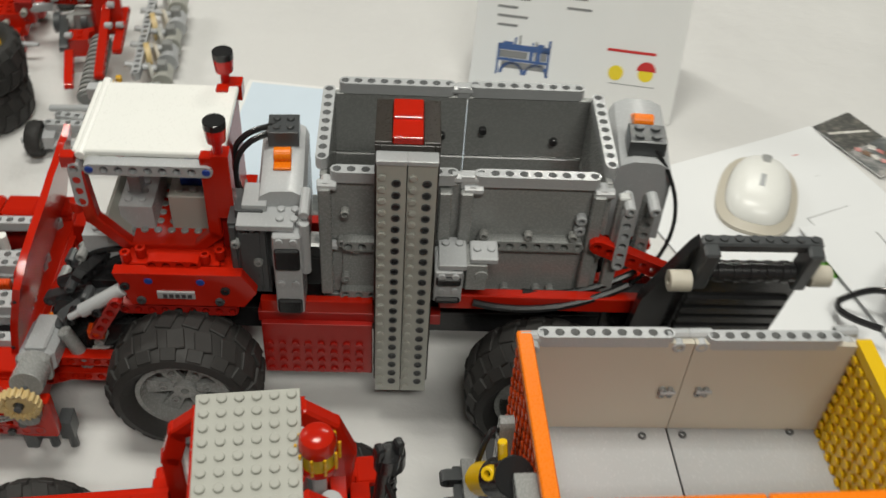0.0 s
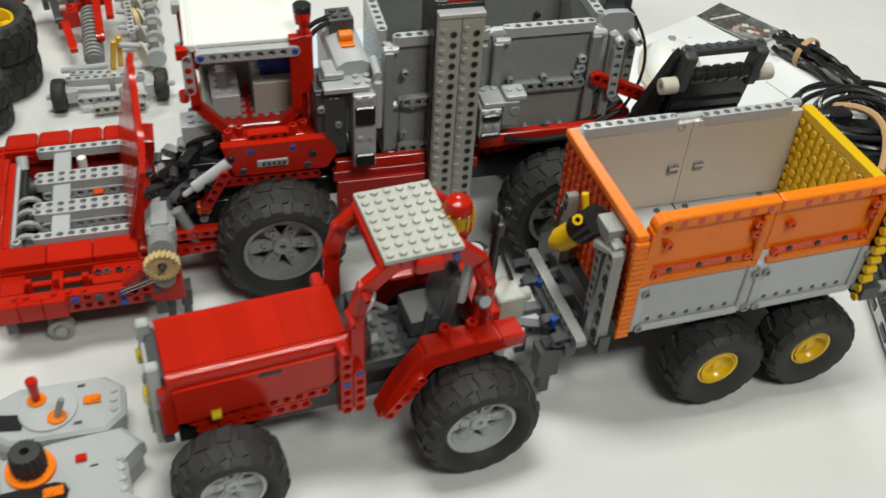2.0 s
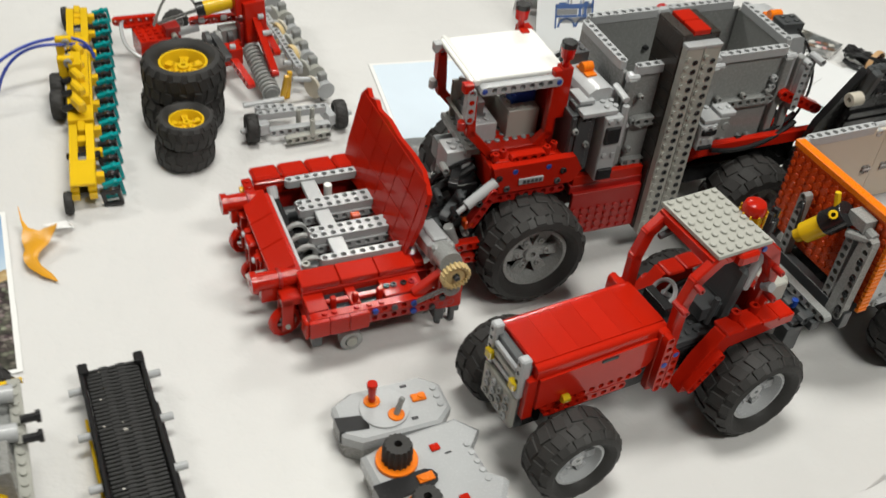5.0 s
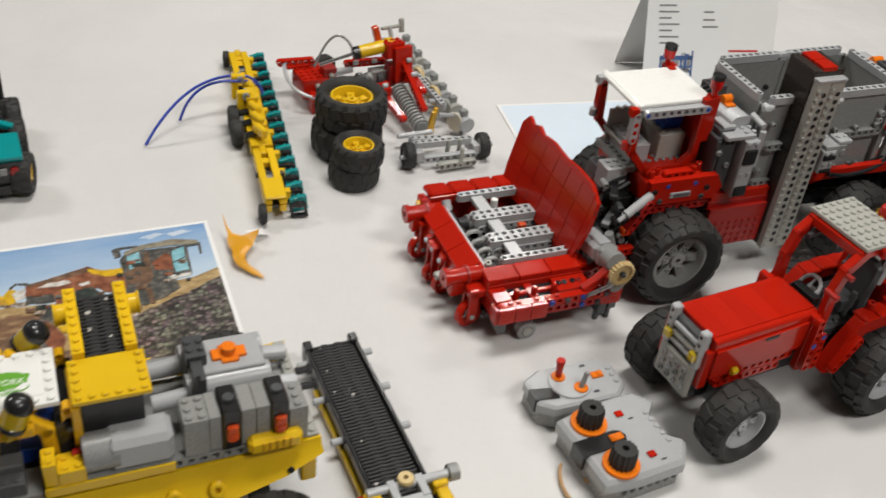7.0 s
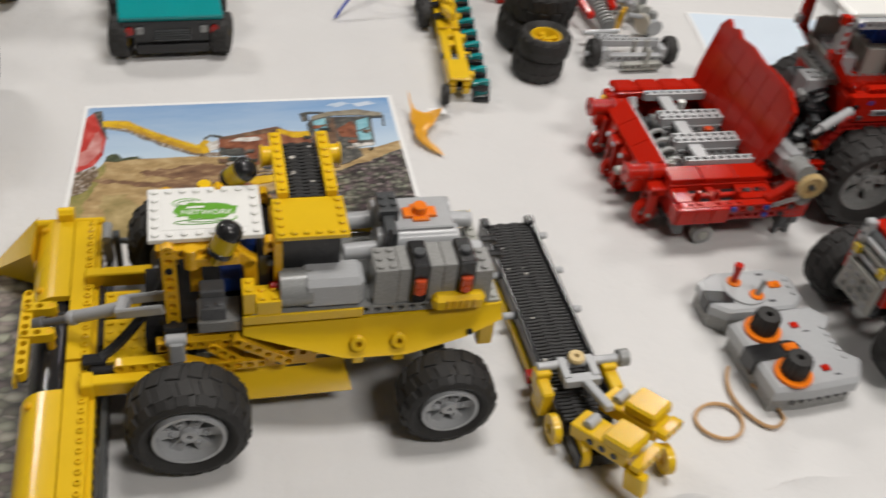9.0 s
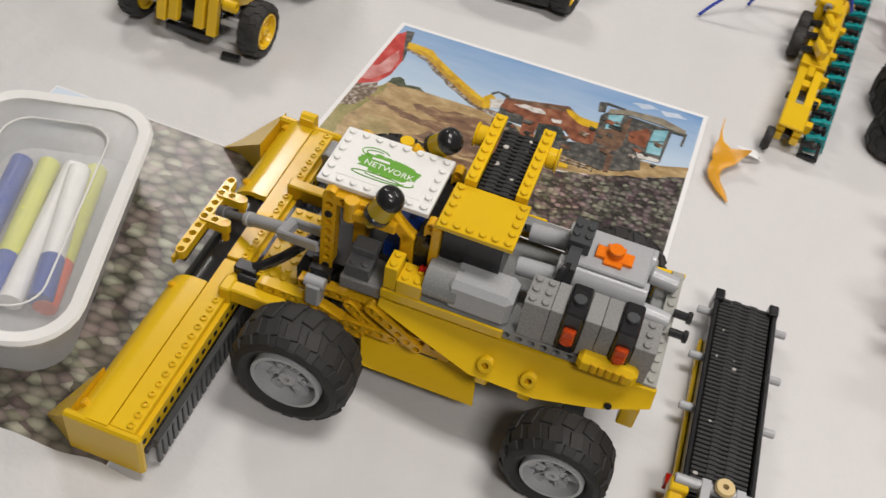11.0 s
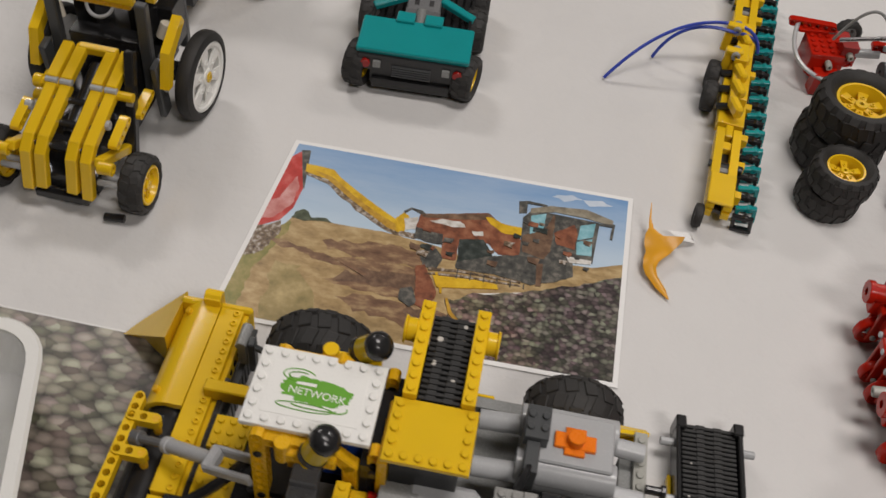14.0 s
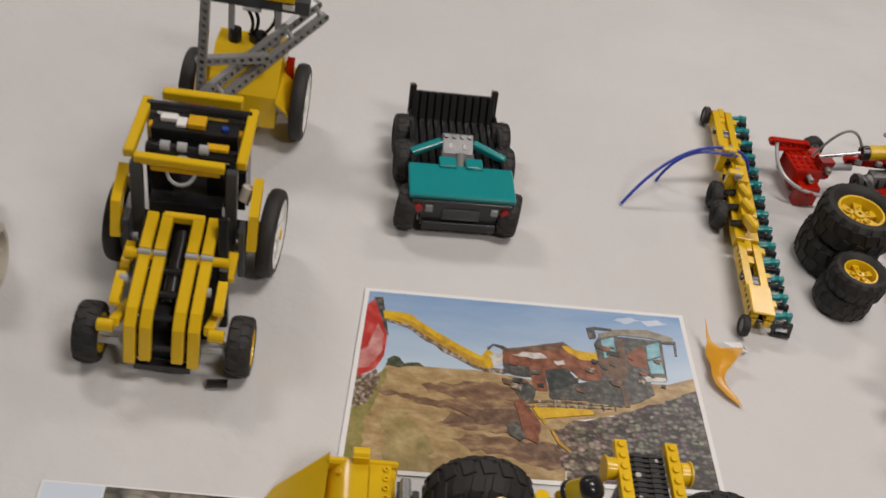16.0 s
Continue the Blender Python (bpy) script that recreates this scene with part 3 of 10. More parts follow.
patch("printed_furrow", P_SOIL, ragged([(0.180, 0.545), (0.285, 0.520), (0.369, 0.512), (0.470, 0.530), (0.486, 0.580), (0.392, 0.612), (0.300, 0.600), (0.206, 0.585)], 0.010))
patch("printed_furrow", P_SOIL, ragged([(0.120, 0.600), (0.210, 0.624), (0.300, 0.606), (0.449, 0.613), (0.475, 0.699), (0.462, 0.770), (0.309, 0.778), (0.225, 0.750), (0.300, 0.690), (0.200, 0.650)], 0.010))
patch("printed_furrow", P_SOIL, ragged([(0.276, 0.824), (0.338, 0.799), (0.450, 0.790), (0.595, 0.836), (0.610, 0.910), (0.546, 0.950), (0.449, 0.905), (0.315, 0.870)], 0.010))
patch("printed_shade", P_BROWN, ragged([(0.300, 0.655), (0.440, 0.640), (0.480, 0.690), (0.460, 0.740), (0.360, 0.735), (0.250, 0.745)], 0.009))
patch("printed_shade", P_BROWN, ragged([(0.440, 0.800), (0.560, 0.830), (0.600, 0.880), (0.560, 0.920), (0.490, 0.890)], 0.009))
patch("printed_track", P_SOIL, ragged([(0.023, 0.581), (0.078, 0.582), (0.238, 0.635), (0.335, 0.682), (0.318, 0.696), (0.219, 0.659), (0.090, 0.614)], 0.0085))
patch("printed_verge", P_VERGE, ragged([(0.090, 0.700), (0.150, 0.690), (0.215, 0.830), (0.230, 0.990), (0.110, 0.990), (0.095, 0.860)], 0.012))
patch("printed_earth", P_HEAP, ragged([(0.585, 1.000), (0.572, 0.850), (0.545, 0.745), (0.625, 0.690), (0.705, 0.652), (0.787, 0.612), (0.884, 0.545), (0.993, 0.461), (0.991, 1.000), (0.739, 1.000)], 0.007))
patch("printed_truck", P_RED, [(0.000, 0.530), (0.000, 0.090), (0.018, 0.050), (0.046, 0.058), (0.072, 0.254), (0.070, 0.395), (0.050, 0.476)])
patch("printed_truck_side", P_PALERED, ragged([(0.012, 0.480), (0.022, 0.330), (0.038, 0.205), (0.060, 0.258), (0.062, 0.380), (0.030, 0.468)], 0.003))
patch("printed_truck_post", P_DARK, [(0.018, 0.040), (0.044, 0.032), (0.060, 0.154), (0.076, 0.275), (0.069, 0.264)])
patch("printed_truck_wheel", P_LATTICE, ragged([(0.000, 0.757), (0.000, 0.540), (0.056, 0.482), (0.066, 0.560), (0.042, 0.660), (0.000, 0.720)], 0.005))
patch("printed_tree", P_TREE, ragged([(0.077, 0.450), (0.082, 0.414), (0.097, 0.389), (0.117, 0.402), (0.133, 0.435), (0.171, 0.423), (0.191, 0.441), (0.111, 0.454)], 0.003))
patch("printed_boom_lattice", P_LATTICE, ragged([(0.050, 0.160), (0.135, 0.180), (0.250, 0.315), (0.345, 0.405), (0.440, 0.425), (0.442, 0.440), (0.393, 0.450), (0.340, 0.432), (0.242, 0.348), (0.133, 0.220), (0.070, 0.192)], 0.004))
patch("printed_boom", P_YEL, [(0.050, 0.120), (0.080, 0.120), (0.134, 0.128), (0.160, 0.166), (0.222, 0.232), (0.290, 0.298), (0.366, 0.366), (0.376, 0.428), (0.342, 0.415), (0.281, 0.355), (0.208, 0.281), (0.128, 0.193), (0.057, 0.170)])
patch("printed_boom_shade", P_OCHRE, [(0.083, 0.152), (0.137, 0.172), (0.219, 0.263), (0.289, 0.331), (0.359, 0.385), (0.368, 0.424), (0.342, 0.415), (0.281, 0.355), (0.208, 0.281), (0.128, 0.193)])
patch("printed_boom_head", P_YEL, [(0.355, 0.350), (0.372, 0.310), (0.390, 0.326), (0.390, 0.415), (0.374, 0.425)])
patch("printed_boom_tip", P_PALE, ragged([(0.378, 0.345), (0.417, 0.323), (0.421, 0.392), (0.389, 0.409)], 0.002))
patch("printed_boom_arch", P_DARK, [(0.370, 0.302), (0.388, 0.273), (0.422, 0.281), (0.435, 0.299), (0.428, 0.308), (0.391, 0.283), (0.376, 0.313)])
patch("printed_body", P_RUST, ragged([(0.418, 0.302), (0.607, 0.227), (0.646, 0.279), (0.712, 0.348), (0.714, 0.448), (0.656, 0.453), (0.623, 0.402), (0.544, 0.415), (0.545, 0.530), (0.508, 0.527), (0.501, 0.442), (0.460, 0.432), (0.417, 0.391)], 0.0015))
patch("printed_body_top", P_BROWN, [(0.418, 0.302), (0.607, 0.232), (0.630, 0.261), (0.535, 0.293), (0.431, 0.319)])
patch("printed_body_gap", P_DARK, ragged([(0.418, 0.381), (0.496, 0.399), (0.501, 0.452), (0.459, 0.458), (0.419, 0.439)], 0.002))
patch("printed_top", P_PALE, ragged([(0.451, 0.332), (0.483, 0.309), (0.535, 0.304), (0.554, 0.337), (0.512, 0.343)], 0.003))
patch("printed_top", P_PALE, ragged([(0.571, 0.349), (0.602, 0.342), (0.608, 0.364), (0.580, 0.371)], 0.002))
patch("printed_housing", P_YEL, ragged([(0.599, 0.253), (0.617, 0.249), (0.646, 0.273), (0.708, 0.280), (0.713, 0.322), (0.658, 0.332), (0.618, 0.291)], 0.0015))
patch("printed_engine", P_DARKGREEN, ragged([(0.544, 0.410), (0.610, 0.385), (0.641, 0.467), (0.631, 0.539), (0.552, 0.542)], 0.002))
patch("printed_side_panel", P_RUST, [(0.503, 0.405), (0.541, 0.388), (0.549, 0.526), (0.511, 0.527)])
patch("printed_side_panel", P_RUST, ragged([(0.606, 0.327), (0.651, 0.326), (0.712, 0.354), (0.714, 0.448), (0.656, 0.447), (0.624, 0.386)], 0.0015))
patch("printed_chassis", P_DARK, ragged([(0.552, 0.536), (0.641, 0.472), (0.715, 0.438), (0.779, 0.397), (0.863, 0.427), (0.867, 0.501), (0.824, 0.549), (0.763, 0.590), (0.657, 0.568), (0.554, 0.573)], 0.003))
patch("printed_wheel", P_DARK, ragged([(0.452, 0.542), (0.461, 0.495), (0.489, 0.483), (0.514, 0.532), (0.505, 0.589), (0.470, 0.596)], 0.0015))
patch("printed_wheel", P_DARK, ragged([(0.780, 0.445), (0.819, 0.412), (0.859, 0.453), (0.852, 0.520), (0.813, 0.553), (0.787, 0.519)], 0.002))
patch("printed_cab", P_DARK, [(0.704, 0.216), (0.727, 0.161), (0.923, 0.171), (0.916, 0.411), (0.864, 0.422), (0.821, 0.449), (0.773, 0.449), (0.715, 0.443)])
patch("printed_cab_side", P_BROWN, ragged([(0.713, 0.322), (0.771, 0.270), (0.789, 0.173), (0.796, 0.173), (0.796, 0.389), (0.780, 0.439), (0.719, 0.417)], 0.002))
patch("printed_cab_seat", P_RUST, ragged([(0.798, 0.279), (0.849, 0.210), (0.868, 0.260), (0.860, 0.353), (0.809, 0.343)], 0.003))
patch("printed_cab_roof", P_OCHREGREY, [(0.721, 0.155), (0.777, 0.119), (0.881, 0.104), (0.962, 0.143), (0.961, 0.175), (0.879, 0.156), (0.793, 0.152), (0.723, 0.182)])
patch("printed_pane", P_GLASS, [(0.726, 0.198), (0.768, 0.170), (0.767, 0.270), (0.731, 0.308)])
patch("printed_pane", P_GLASS, [(0.865, 0.307), (0.908, 0.274), (0.911, 0.374), (0.869, 0.380)])
patch("printed_pane", P_GLASS, [(0.870, 0.207), (0.912, 0.180), (0.909, 0.264), (0.866, 0.296)])
patch("printed_cab_sill", P_PALE, [(0.841, 0.398), (0.913, 0.401), (0.912, 0.422), (0.853, 0.431)])
patch("printed_mirror", P_DARK, [(0.684, 0.125), (0.709, 0.112), (0.712, 0.186), (0.691, 0.194)])
patch("printed_mirror_stay", P_DARK, [(0.709, 0.112), (0.767, 0.118), (0.763, 0.128), (0.708, 0.128)])
patch("printed_ladder", P_DARK, [(0.919, 0.176), (0.968, 0.165), (0.964, 0.259), (0.957, 0.258), (0.960, 0.185), (0.919, 0.186)])
patch("printed_reel", P_RUST, ragged([(0.449, 0.599), (0.471, 0.580), (0.502, 0.652), (0.523, 0.717), (0.512, 0.821), (0.475, 0.796)], 0.002))
patch("printed_reel_shade", P_DARK, ragged([(0.430, 0.734), (0.458, 0.710), (0.479, 0.791), (0.460, 0.821), (0.434, 0.786)], 0.004))
patch("printed_rail", P_LATTICE, [(0.484, 0.592), (0.564, 0.580), (0.733, 0.581), (0.732, 0.592), (0.563, 0.590), (0.483, 0.608)])
patch("printed_rail", P_LATTICE, [(0.483, 0.624), (0.566, 0.606), (0.732, 0.602), (0.735, 0.608), (0.566, 0.616), (0.486, 0.629)])
patch("printed_lower_bar", P_YEL, [(0.500, 0.631), (0.617, 0.617), (0.672, 0.622), (0.678, 0.644), (0.559, 0.679), (0.518, 0.690)])
patch("printed_post", P_BROWN, [(0.765, 0.469), (0.783, 0.466), (0.787, 0.587), (0.773, 0.591)])

patch("printed_reel_guard", P_YEL, [(0.509, 0.609), (0.532, 0.679), (0.536, 0.716), (0.530, 0.716), (0.520, 0.662), (0.504, 0.617)])
patch("printed_reel_guard", P_OCHRE, [(0.553, 0.734), (0.574, 0.804), (0.600, 0.845), (0.594, 0.856), (0.565, 0.813), (0.548, 0.742)])
for k in range(6):
    u = 0.560 + k * 0.036
    patch("printed_rail_stay", P_DARK, [(u, 0.575 + 0.004 * k), (u + 0.003, 0.575 + 0.004 * k), (u + 0.004, 0.628 - 0.002 * k), (u + 0.001, 0.628 - 0.002 * k)])
for k in range(26):
    rnd = random.Random(900 + k)
    u, v, r = rnd.uniform(0.43, 0.90), 0.0, rnd.uniform(0.006, 0.014)
    v = rnd.uniform(0.32, 0.54) if u < 0.70 else rnd.uniform(0.20, 0.46)
    patch("printed_fleck", (P_DARK, P_BROWN, P_LATTICE, P_RUST, P_DARKGREEN)[k % 5], ragged([(u - r, v - r), (u + r * 1.4, v - r * 0.8), (u + r, v + r * 1.6), (u - r * 0.8, v + r)], 0.003))

stones = thing("stone_print", -1.100, 0.3685, 2.2, "photo print of grey river stones with a pale sky edge", "photo print", z=0.0005)
part("sheet", Geo().box(0, 0.232, -0.300, 0, 0, 0.0005, 0.0001), CARD, stones)
patch("printed_pebble_bed", P_STONES, [(0.19, 0), (1, 0), (1, 1), (0.19, 1)], stones, 0.232, 0.300, 0.0015)
patch("printed_sky", SKYINK, [(0, 0), (0.185, 0), (0.185, 1), (0, 1)], stones, 0.232, 0.300, 0.0015)

torn = thing("torn_paper_scrap", -0.566, 0.568, 4, "curled torn orange paper scrap with a white back", "paper scrap")
g = Geo()
rows = []
for k, (low, high) in enumerate(((168, 171), (168, 178), (172, 196), (160, 240), (157, 330), (160, 318), (165, 275), (152, 225), (152, 212), (168, 222), (215, 262), (275, 282))):
    y = 0.050 - 0.1 * (0, 0.14, 0.22, 0.29, 0.36, 0.42, 0.50, 0.62, 0.70, 0.78, 0.90, 1.0)[k]
    z = 0.002 + (0.018, 0.012, 0.008, 0.006, 0.004, 0.004, 0.005, 0.007, 0.006, 0.004, 0.002, 0.0)[k]
    for u, lift in ((0.0, 0.0), (0.35, 0.004), (0.7, 0.005), (1.0, 0.012 if k in (4, 5) else 0.003 if k in (3, 6) else 0.0)):
        rows.append(((low + (high - low) * u - 215) / 5600, y * 0.86 - 0.004, z + lift * (high - low) / 160))
fs = [(i * 4 + k, i * 4 + k + 4, i * 4 + k + 5, i * 4 + k + 1) for i in range(11) for k in range(3)]
g.put(rows, fs).put([(x, y, z - 0.0003) for x, y, z in rows], [f[::-1] for f in fs])
part("coloured_side", g, material("orange_coated_paper", (0.56, 0.265, 0.012), 0.3, vary=0.4, grain=120), torn)
part("torn_white_edge", Geo().put([(0.008, 0.022, 0.009), (0.028, 0.026, 0.006), (0.033, 0.018, 0.003), (0.020, 0.012, 0.010), (0.034, 0.022, 0.0015)], [(0, 3, 4), (0, 4, 1), (3, 2, 4), (4, 2, 1)]), CARD, torn)

# sign standing behind the truck, folded like a tent
sign = thing("tent_card", 0.112, 0.842, -7, "white folded tent card with small printed text and drawings", "sign")
tent = Geo()
for s in (1, -1):
    tent.at(pose(0, s * 0.052, 0, s * 19.5, 0, 0) @ pose(0, 0, 0, 90, 0, 0)).box(-0.106, 0.080, 0, 0.155, -0.0003, 0.0003, 0.0001)
part("card", tent.at(), CARD, sign)
face = pose(0, -0.052, 0, -19.5, 0, 0) @ pose(0, 0, 0, 90, 0, 0)


def inked(name, mat, rects, parent, m, label=""):
    g = Geo().at(m)
    for x0, x1, y0, y1 in rects:
        g.box(x0, x1, y0, y1, 0.0003, 0.0006, 0.0001)
    return part(name, g.at(), mat, parent, label)


for x0, x1, y in ((-0.090, -0.066, 0.119), (-0.090, -0.062, 0.111), (-0.0890, -0.0720, 0.103), (-0.0884, -0.0600, 0.095), (-0.0877, -0.0700, 0.087), (-0.0870, -0.0600, 0.079), (-0.0860, -0.0684, 0.071), (-0.027, -0.012, 0.111), (-0.027, -0.010, 0.101), (-0.027, -0.005, 0.092)):
    inked("printed_text", INKGREY, [(x0, x1, y, y + 0.0022)], sign, face, "small dark text bar")
g = Geo().at(face)
for x0, x1, y0, y1 in ((-0.0835, -0.036, 0.050, 0.0555), (-0.0835, -0.0815, 0.027, 0.055), (-0.0385, -0.036, 0.030, 0.062), (-0.0690, -0.0672, 0.055, 0.062), (-0.0530, -0.0515, 0.055, 0.059), (-0.0815, -0.0385, 0.0400, 0.0425), (-0.0545, -0.0510, 0.0425, 0.050), (-0.0480, -0.0445, 0.0425, 0.050), (-0.0790, -0.0700, 0.0555, 0.0575), (-0.0480, -0.0420, 0.0555, 0.0580)):
    g.box(x0, x1, y0, y1, 0.0003, 0.0006, 0.0001)
for cx in (-0.0690, -0.0470):
    for k in range(8):
        a, b2 = math.pi * k / 8, math.pi * (k + 1) / 8
        g.put([(cx + r * math.cos(t), 0.0285 + r * math.sin(t), 0.0006) for r, t in ((0.0088, a), (0.0115, a), (0.0115, b2), (0.0088, b2))], [(0, 1, 2, 3)])
part("printed_drawing", g.at(), INKBLUE, sign, "blue line drawing of an engine")
inked("printed_shade", INKGREY, [(-0.0815, -0.0560, 0.0430, 0.0495), (-0.0500, -0.0482, 0.0430, 0.0600), (-0.0440, -0.0390, 0.0430, 0.0560), (-0.0790, -0.0400, 0.0335, 0.0395), (-0.0650, -0.0635, 0.0555, 0.0640)], sign, face, "grey shading of the printed engine")
inked("printed_heading", INKRED, [(0.0140, 0.0570, 0.0605, 0.0630)], sign, face, "small red heading bar")
inked("printed_line", INKGREY, [(0.0190, 0.0600, 0.0315, 0.0321)], sign, face)
for cx, cy, top in ((0.0242, 0.0415, None), (0.0507, 0.0430, INKRED)):
    g = Geo().at(face @ pose(cx, cy, 0.0003)).cyl((0, 0, 0), (0, 0, 0.0004), 0.0068, 16)
    part("printed_disc", g.at(), INKYELLOW, sign)
    if top:
        part("printed_cap", Geo().at(face @ pose(cx, cy, 0.0005)).prism([(0.0085 * math.cos(math.pi * k / 8), 0.003 + 0.0085 * math.sin(math.pi * k / 8)) for k in range(9)], 0, 0.0004).at(), INKRED, sign)

bprint = thing("pale_blue_print", -0.202, 0.812, -4, "pale blue printed sheet lying under the truck", "photo print", z=0.0005)
part("sheet", Geo().box(0, 0.297, -0.21, 0, 0, 0.0004, 0.0001), CARD, bprint)
part("printed_sky", Geo().box(0.004, 0.293, -0.15, -0.004, 0.0004, 0.0007, 0.0001), SKYINK, bprint)
part("printed_ground", Geo().box(0.004, 0.293, -0.206, -0.15, 0.0004, 0.0007, 0.0001), P_DUSK, bprint)


# ---- red and grey harvester truck ----
truck = thing("model_truck", 0.0, 0.450, 2.3, "brick-built red and grey truck with a deep open grey hopper", "model truck")
for wx in (-0.174, 0.046):
    for wy, turn in ((-0.018, 90), (0.112, -90)):
        wheel(truck, "big", GREY, pose(wx, wy, 0.047, turn, 0, 0))
    part("axle", Geo().box(wx - 0.006, wx + 0.006, 0.0, 0.094, 0.040, 0.054), DGREY, truck)
part("chassis", Geo().box(-0.21, 0.12, 0.022, 0.072, 0.052, 0.070).box(-0.19, 0.10, 0.03, 0.064, 0.070, 0.085), BLACK, truck)
for z0, z1, y0 in ((0.078, 0.0865, 0.004), (0.078, 0.0865, 0.085)):
    part("side_rail", Geo().box(-0.13, -0.018, y0, y0 + 0.008, z0, z1), DRED, truck)

# hopper walls: framed panels with beams along the rims
BX, BL, BY, BW, B0, B1 = -0.0905, 0.1660, 0.0155, 0.0865, 0.088, 0.1880
part("hopper_floor", Geo().box(BX, BX + BL, BY, BY + BW, B0, B0 + 0.004), GREY, truck)
for y0, y1 in ((BY, BY + 0.004), (BY + BW - 0.004, BY + BW)):
    for k in range(2):
        xa = BX + 0.003 + k * BL / 2
        for z0, z1 in ((B0 + 0.006, B0 + 0.049), (B0 + 0.0505, B1 - 0.004)):
            part("panel", Geo().box(xa, xa + BL / 2 - 0.0006 if k == 0 else xa + BL / 2 - 0.003, y0, y1, z0, z1, 0.0006), GREY, truck)
for x0, x1 in ((BX, BX + 0.004), (BX + BL - 0.004, BX + BL)):
    for z0, z1 in ((B0 + 0.006, B0 + 0.049), (B0 + 0.0505, B1 - 0.004)):
        part("panel", Geo().box(x0, x1, BY + 0.005, BY + BW - 0.005, z0, z1, 0.0008), GREY, truck)
lay = pose(0, 0, 0, 90, 0, 0)
for y in (BY + 0.001, BY + BW - 0.001):
    bar(truck, 9, pose(BX + 0.010, y, B1, 90, 0, 0), LGREY)
    bar(truck, 9, pose(BX + 0.090, y, B1, 90, 0, 0), LGREY)
for x in (BX + 0.001, BX + BL - 0.001):
    bar(truck, 9, pose(x, BY + 0.012, B1, 0, 0, 90) @ lay, LGREY)
for y in (BY + 0.001, BY + BW - 0.001):
    part("rim_pin", Geo().cyl((BX + 0.074, y, B1), (BX + 0.094, y, B1), 0.0034, 10).box(BX + 0.079, BX + 0.087, y - 0.003, y + 0.003, B1 - 0.006, B1 + 0.003), LGREY, truck)
for x in (BX + 0.004, BX + 0.086, BX + BL - 0.006):
    for z in (B1 - 0.006, B1 - 0.052):
        part("pin", Geo().cyl((x - 0.005, BY - 0.002, z), (x + 0.006, BY - 0.002, z), 0.0032, 10).cyl((x, BY - 0.004, z), (x, BY + 0.004, z), 0.0034, 10, hole=0.0018), LGREY, truck)
# outer frame on the near side
for x in (BX + 0.003, BX + 0.071, BX + 0.083, BX + BL - 0.008, BX + BL + 0.006):
    part("upright", Geo().box(x - 0.0036, x + 0.0036, BY - 0.0065, BY - 0.0003, B0 + (0.038 if 0.06 < x - BX < 0.1 else 0.01), B1 - 0.006, 0.0008), GREY, truck)
bar(truck, 8, pose(BX + 0.094, BY - 0.003, B0 + 0.055), GREY)
bar(truck, 7, pose(BX + 0.014, BY - 0.003, B0 + 0.010), GREY)
bar(truck, 8, pose(BX + 0.094, BY - 0.003, B0 + 0.010), GREY)
bar(truck, 3, pose(BX + 0.016, BY - 0.004, B0 + 0.052), GREY)
for x, z in ((BX + 0.055, 0.150), (BX + 0.060, 0.142), (BX + 0.012, 0.140), (BX + 0.014, 0.110), (BX + 0.055, 0.120), (BX + 0.13, 0.105), (BX + 0.15, 0.143)):
    part("peg", Geo().cyl((x, BY - 0.0060, z), (x, BY, z), 0.0028, 10, hole=0.0016), GREY, truck)
for x, z in ((0.052, 0.153), (0.006, 0.16), (-0.02, 0.155)):
    part("peg", Geo().cyl((x, BY + BW - 0.004, z), (x, BY + BW - 0.008, z), 0.0026, 10), BLACK, truck)

# elevator tower: two studded columns in front of a dark shaft, red cap
for k in range(2):
    x0 = -0.0578 + k * 0.0163
    g = Geo().box(x0, x0 + 0.0158, -0.0090, -0.0018, 0.028, 0.2165, 0.0004)
    for i in range(22):
        z = 0.034 + i * 0.0083
        g.cyl((x0 + 0.0030, -0.0089, z), (x0 + 0.0030, -0.0107, z), 0.0022, 8)
    col = part("column", g, OGREY, truck)
    for i in range(21):
        z = 0.038 + i * 0.0083
        part("bore", shared(("bore",), lambda: Geo().cyl((0, 0, 0), (0, -0.0007, 0), 0.0026, 10, hole=0.0019), DGREY), DGREY, col, m=pose(x0 + 0.0105, -0.0090, z))
        part("bore_dark", shared(("bore_dark",), lambda: Geo().cyl((0, 0.0002, 0), (0, -0.00025, 0), 0.0019, 10), BLACK), BLACK, col, m=pose(x0 + 0.0105, -0.0090, z))
    part("column_cap", Geo().box(x0 - 0.0004, x0 + 0.0162, -0.0101, -0.0011, 0.2165, 0.2197), LGREY, truck)
g = Geo().box(-0.0590, -0.0560, -0.0016, 0.036, 0.030, 0.2235).box(-0.0275, -0.0245, -0.0016, 0.036, 0.030, 0.2235).box(-0.0560, -0.0275, 0.0330, 0.036, 0.15, 0.2235).box(-0.0560, -0.0275, -0.0016, 0.0014, 0.030, 0.2235)
g.box(-0.0590, -0.0500, -0.0016, 0.036, 0.2235, 0.2257).box(-0.0335, -0.0245, -0.0016, 0.036, 0.2235, 0.2257)
part("shaft", g, BROWN, truck, "dark brown elevator shaft")
for i in range(11):
    part("shaft_seam", shared(("shaft_seam",), lambda: Geo().box(-0.0002, 0.0, -0.001, 0.0355, -0.0004, 0.0004, 0.0001), BLACK), BLACK, truck, m=pose(-0.0590, 0, 0.045 + i * 0.016))
for y0 in (-0.0012, 0.0164):
    part("cap_tile", Geo().box(-0.0498, -0.0337, y0, y0 + 0.0166, 0.2235, 0.2285, 0.0006), RED, truck)

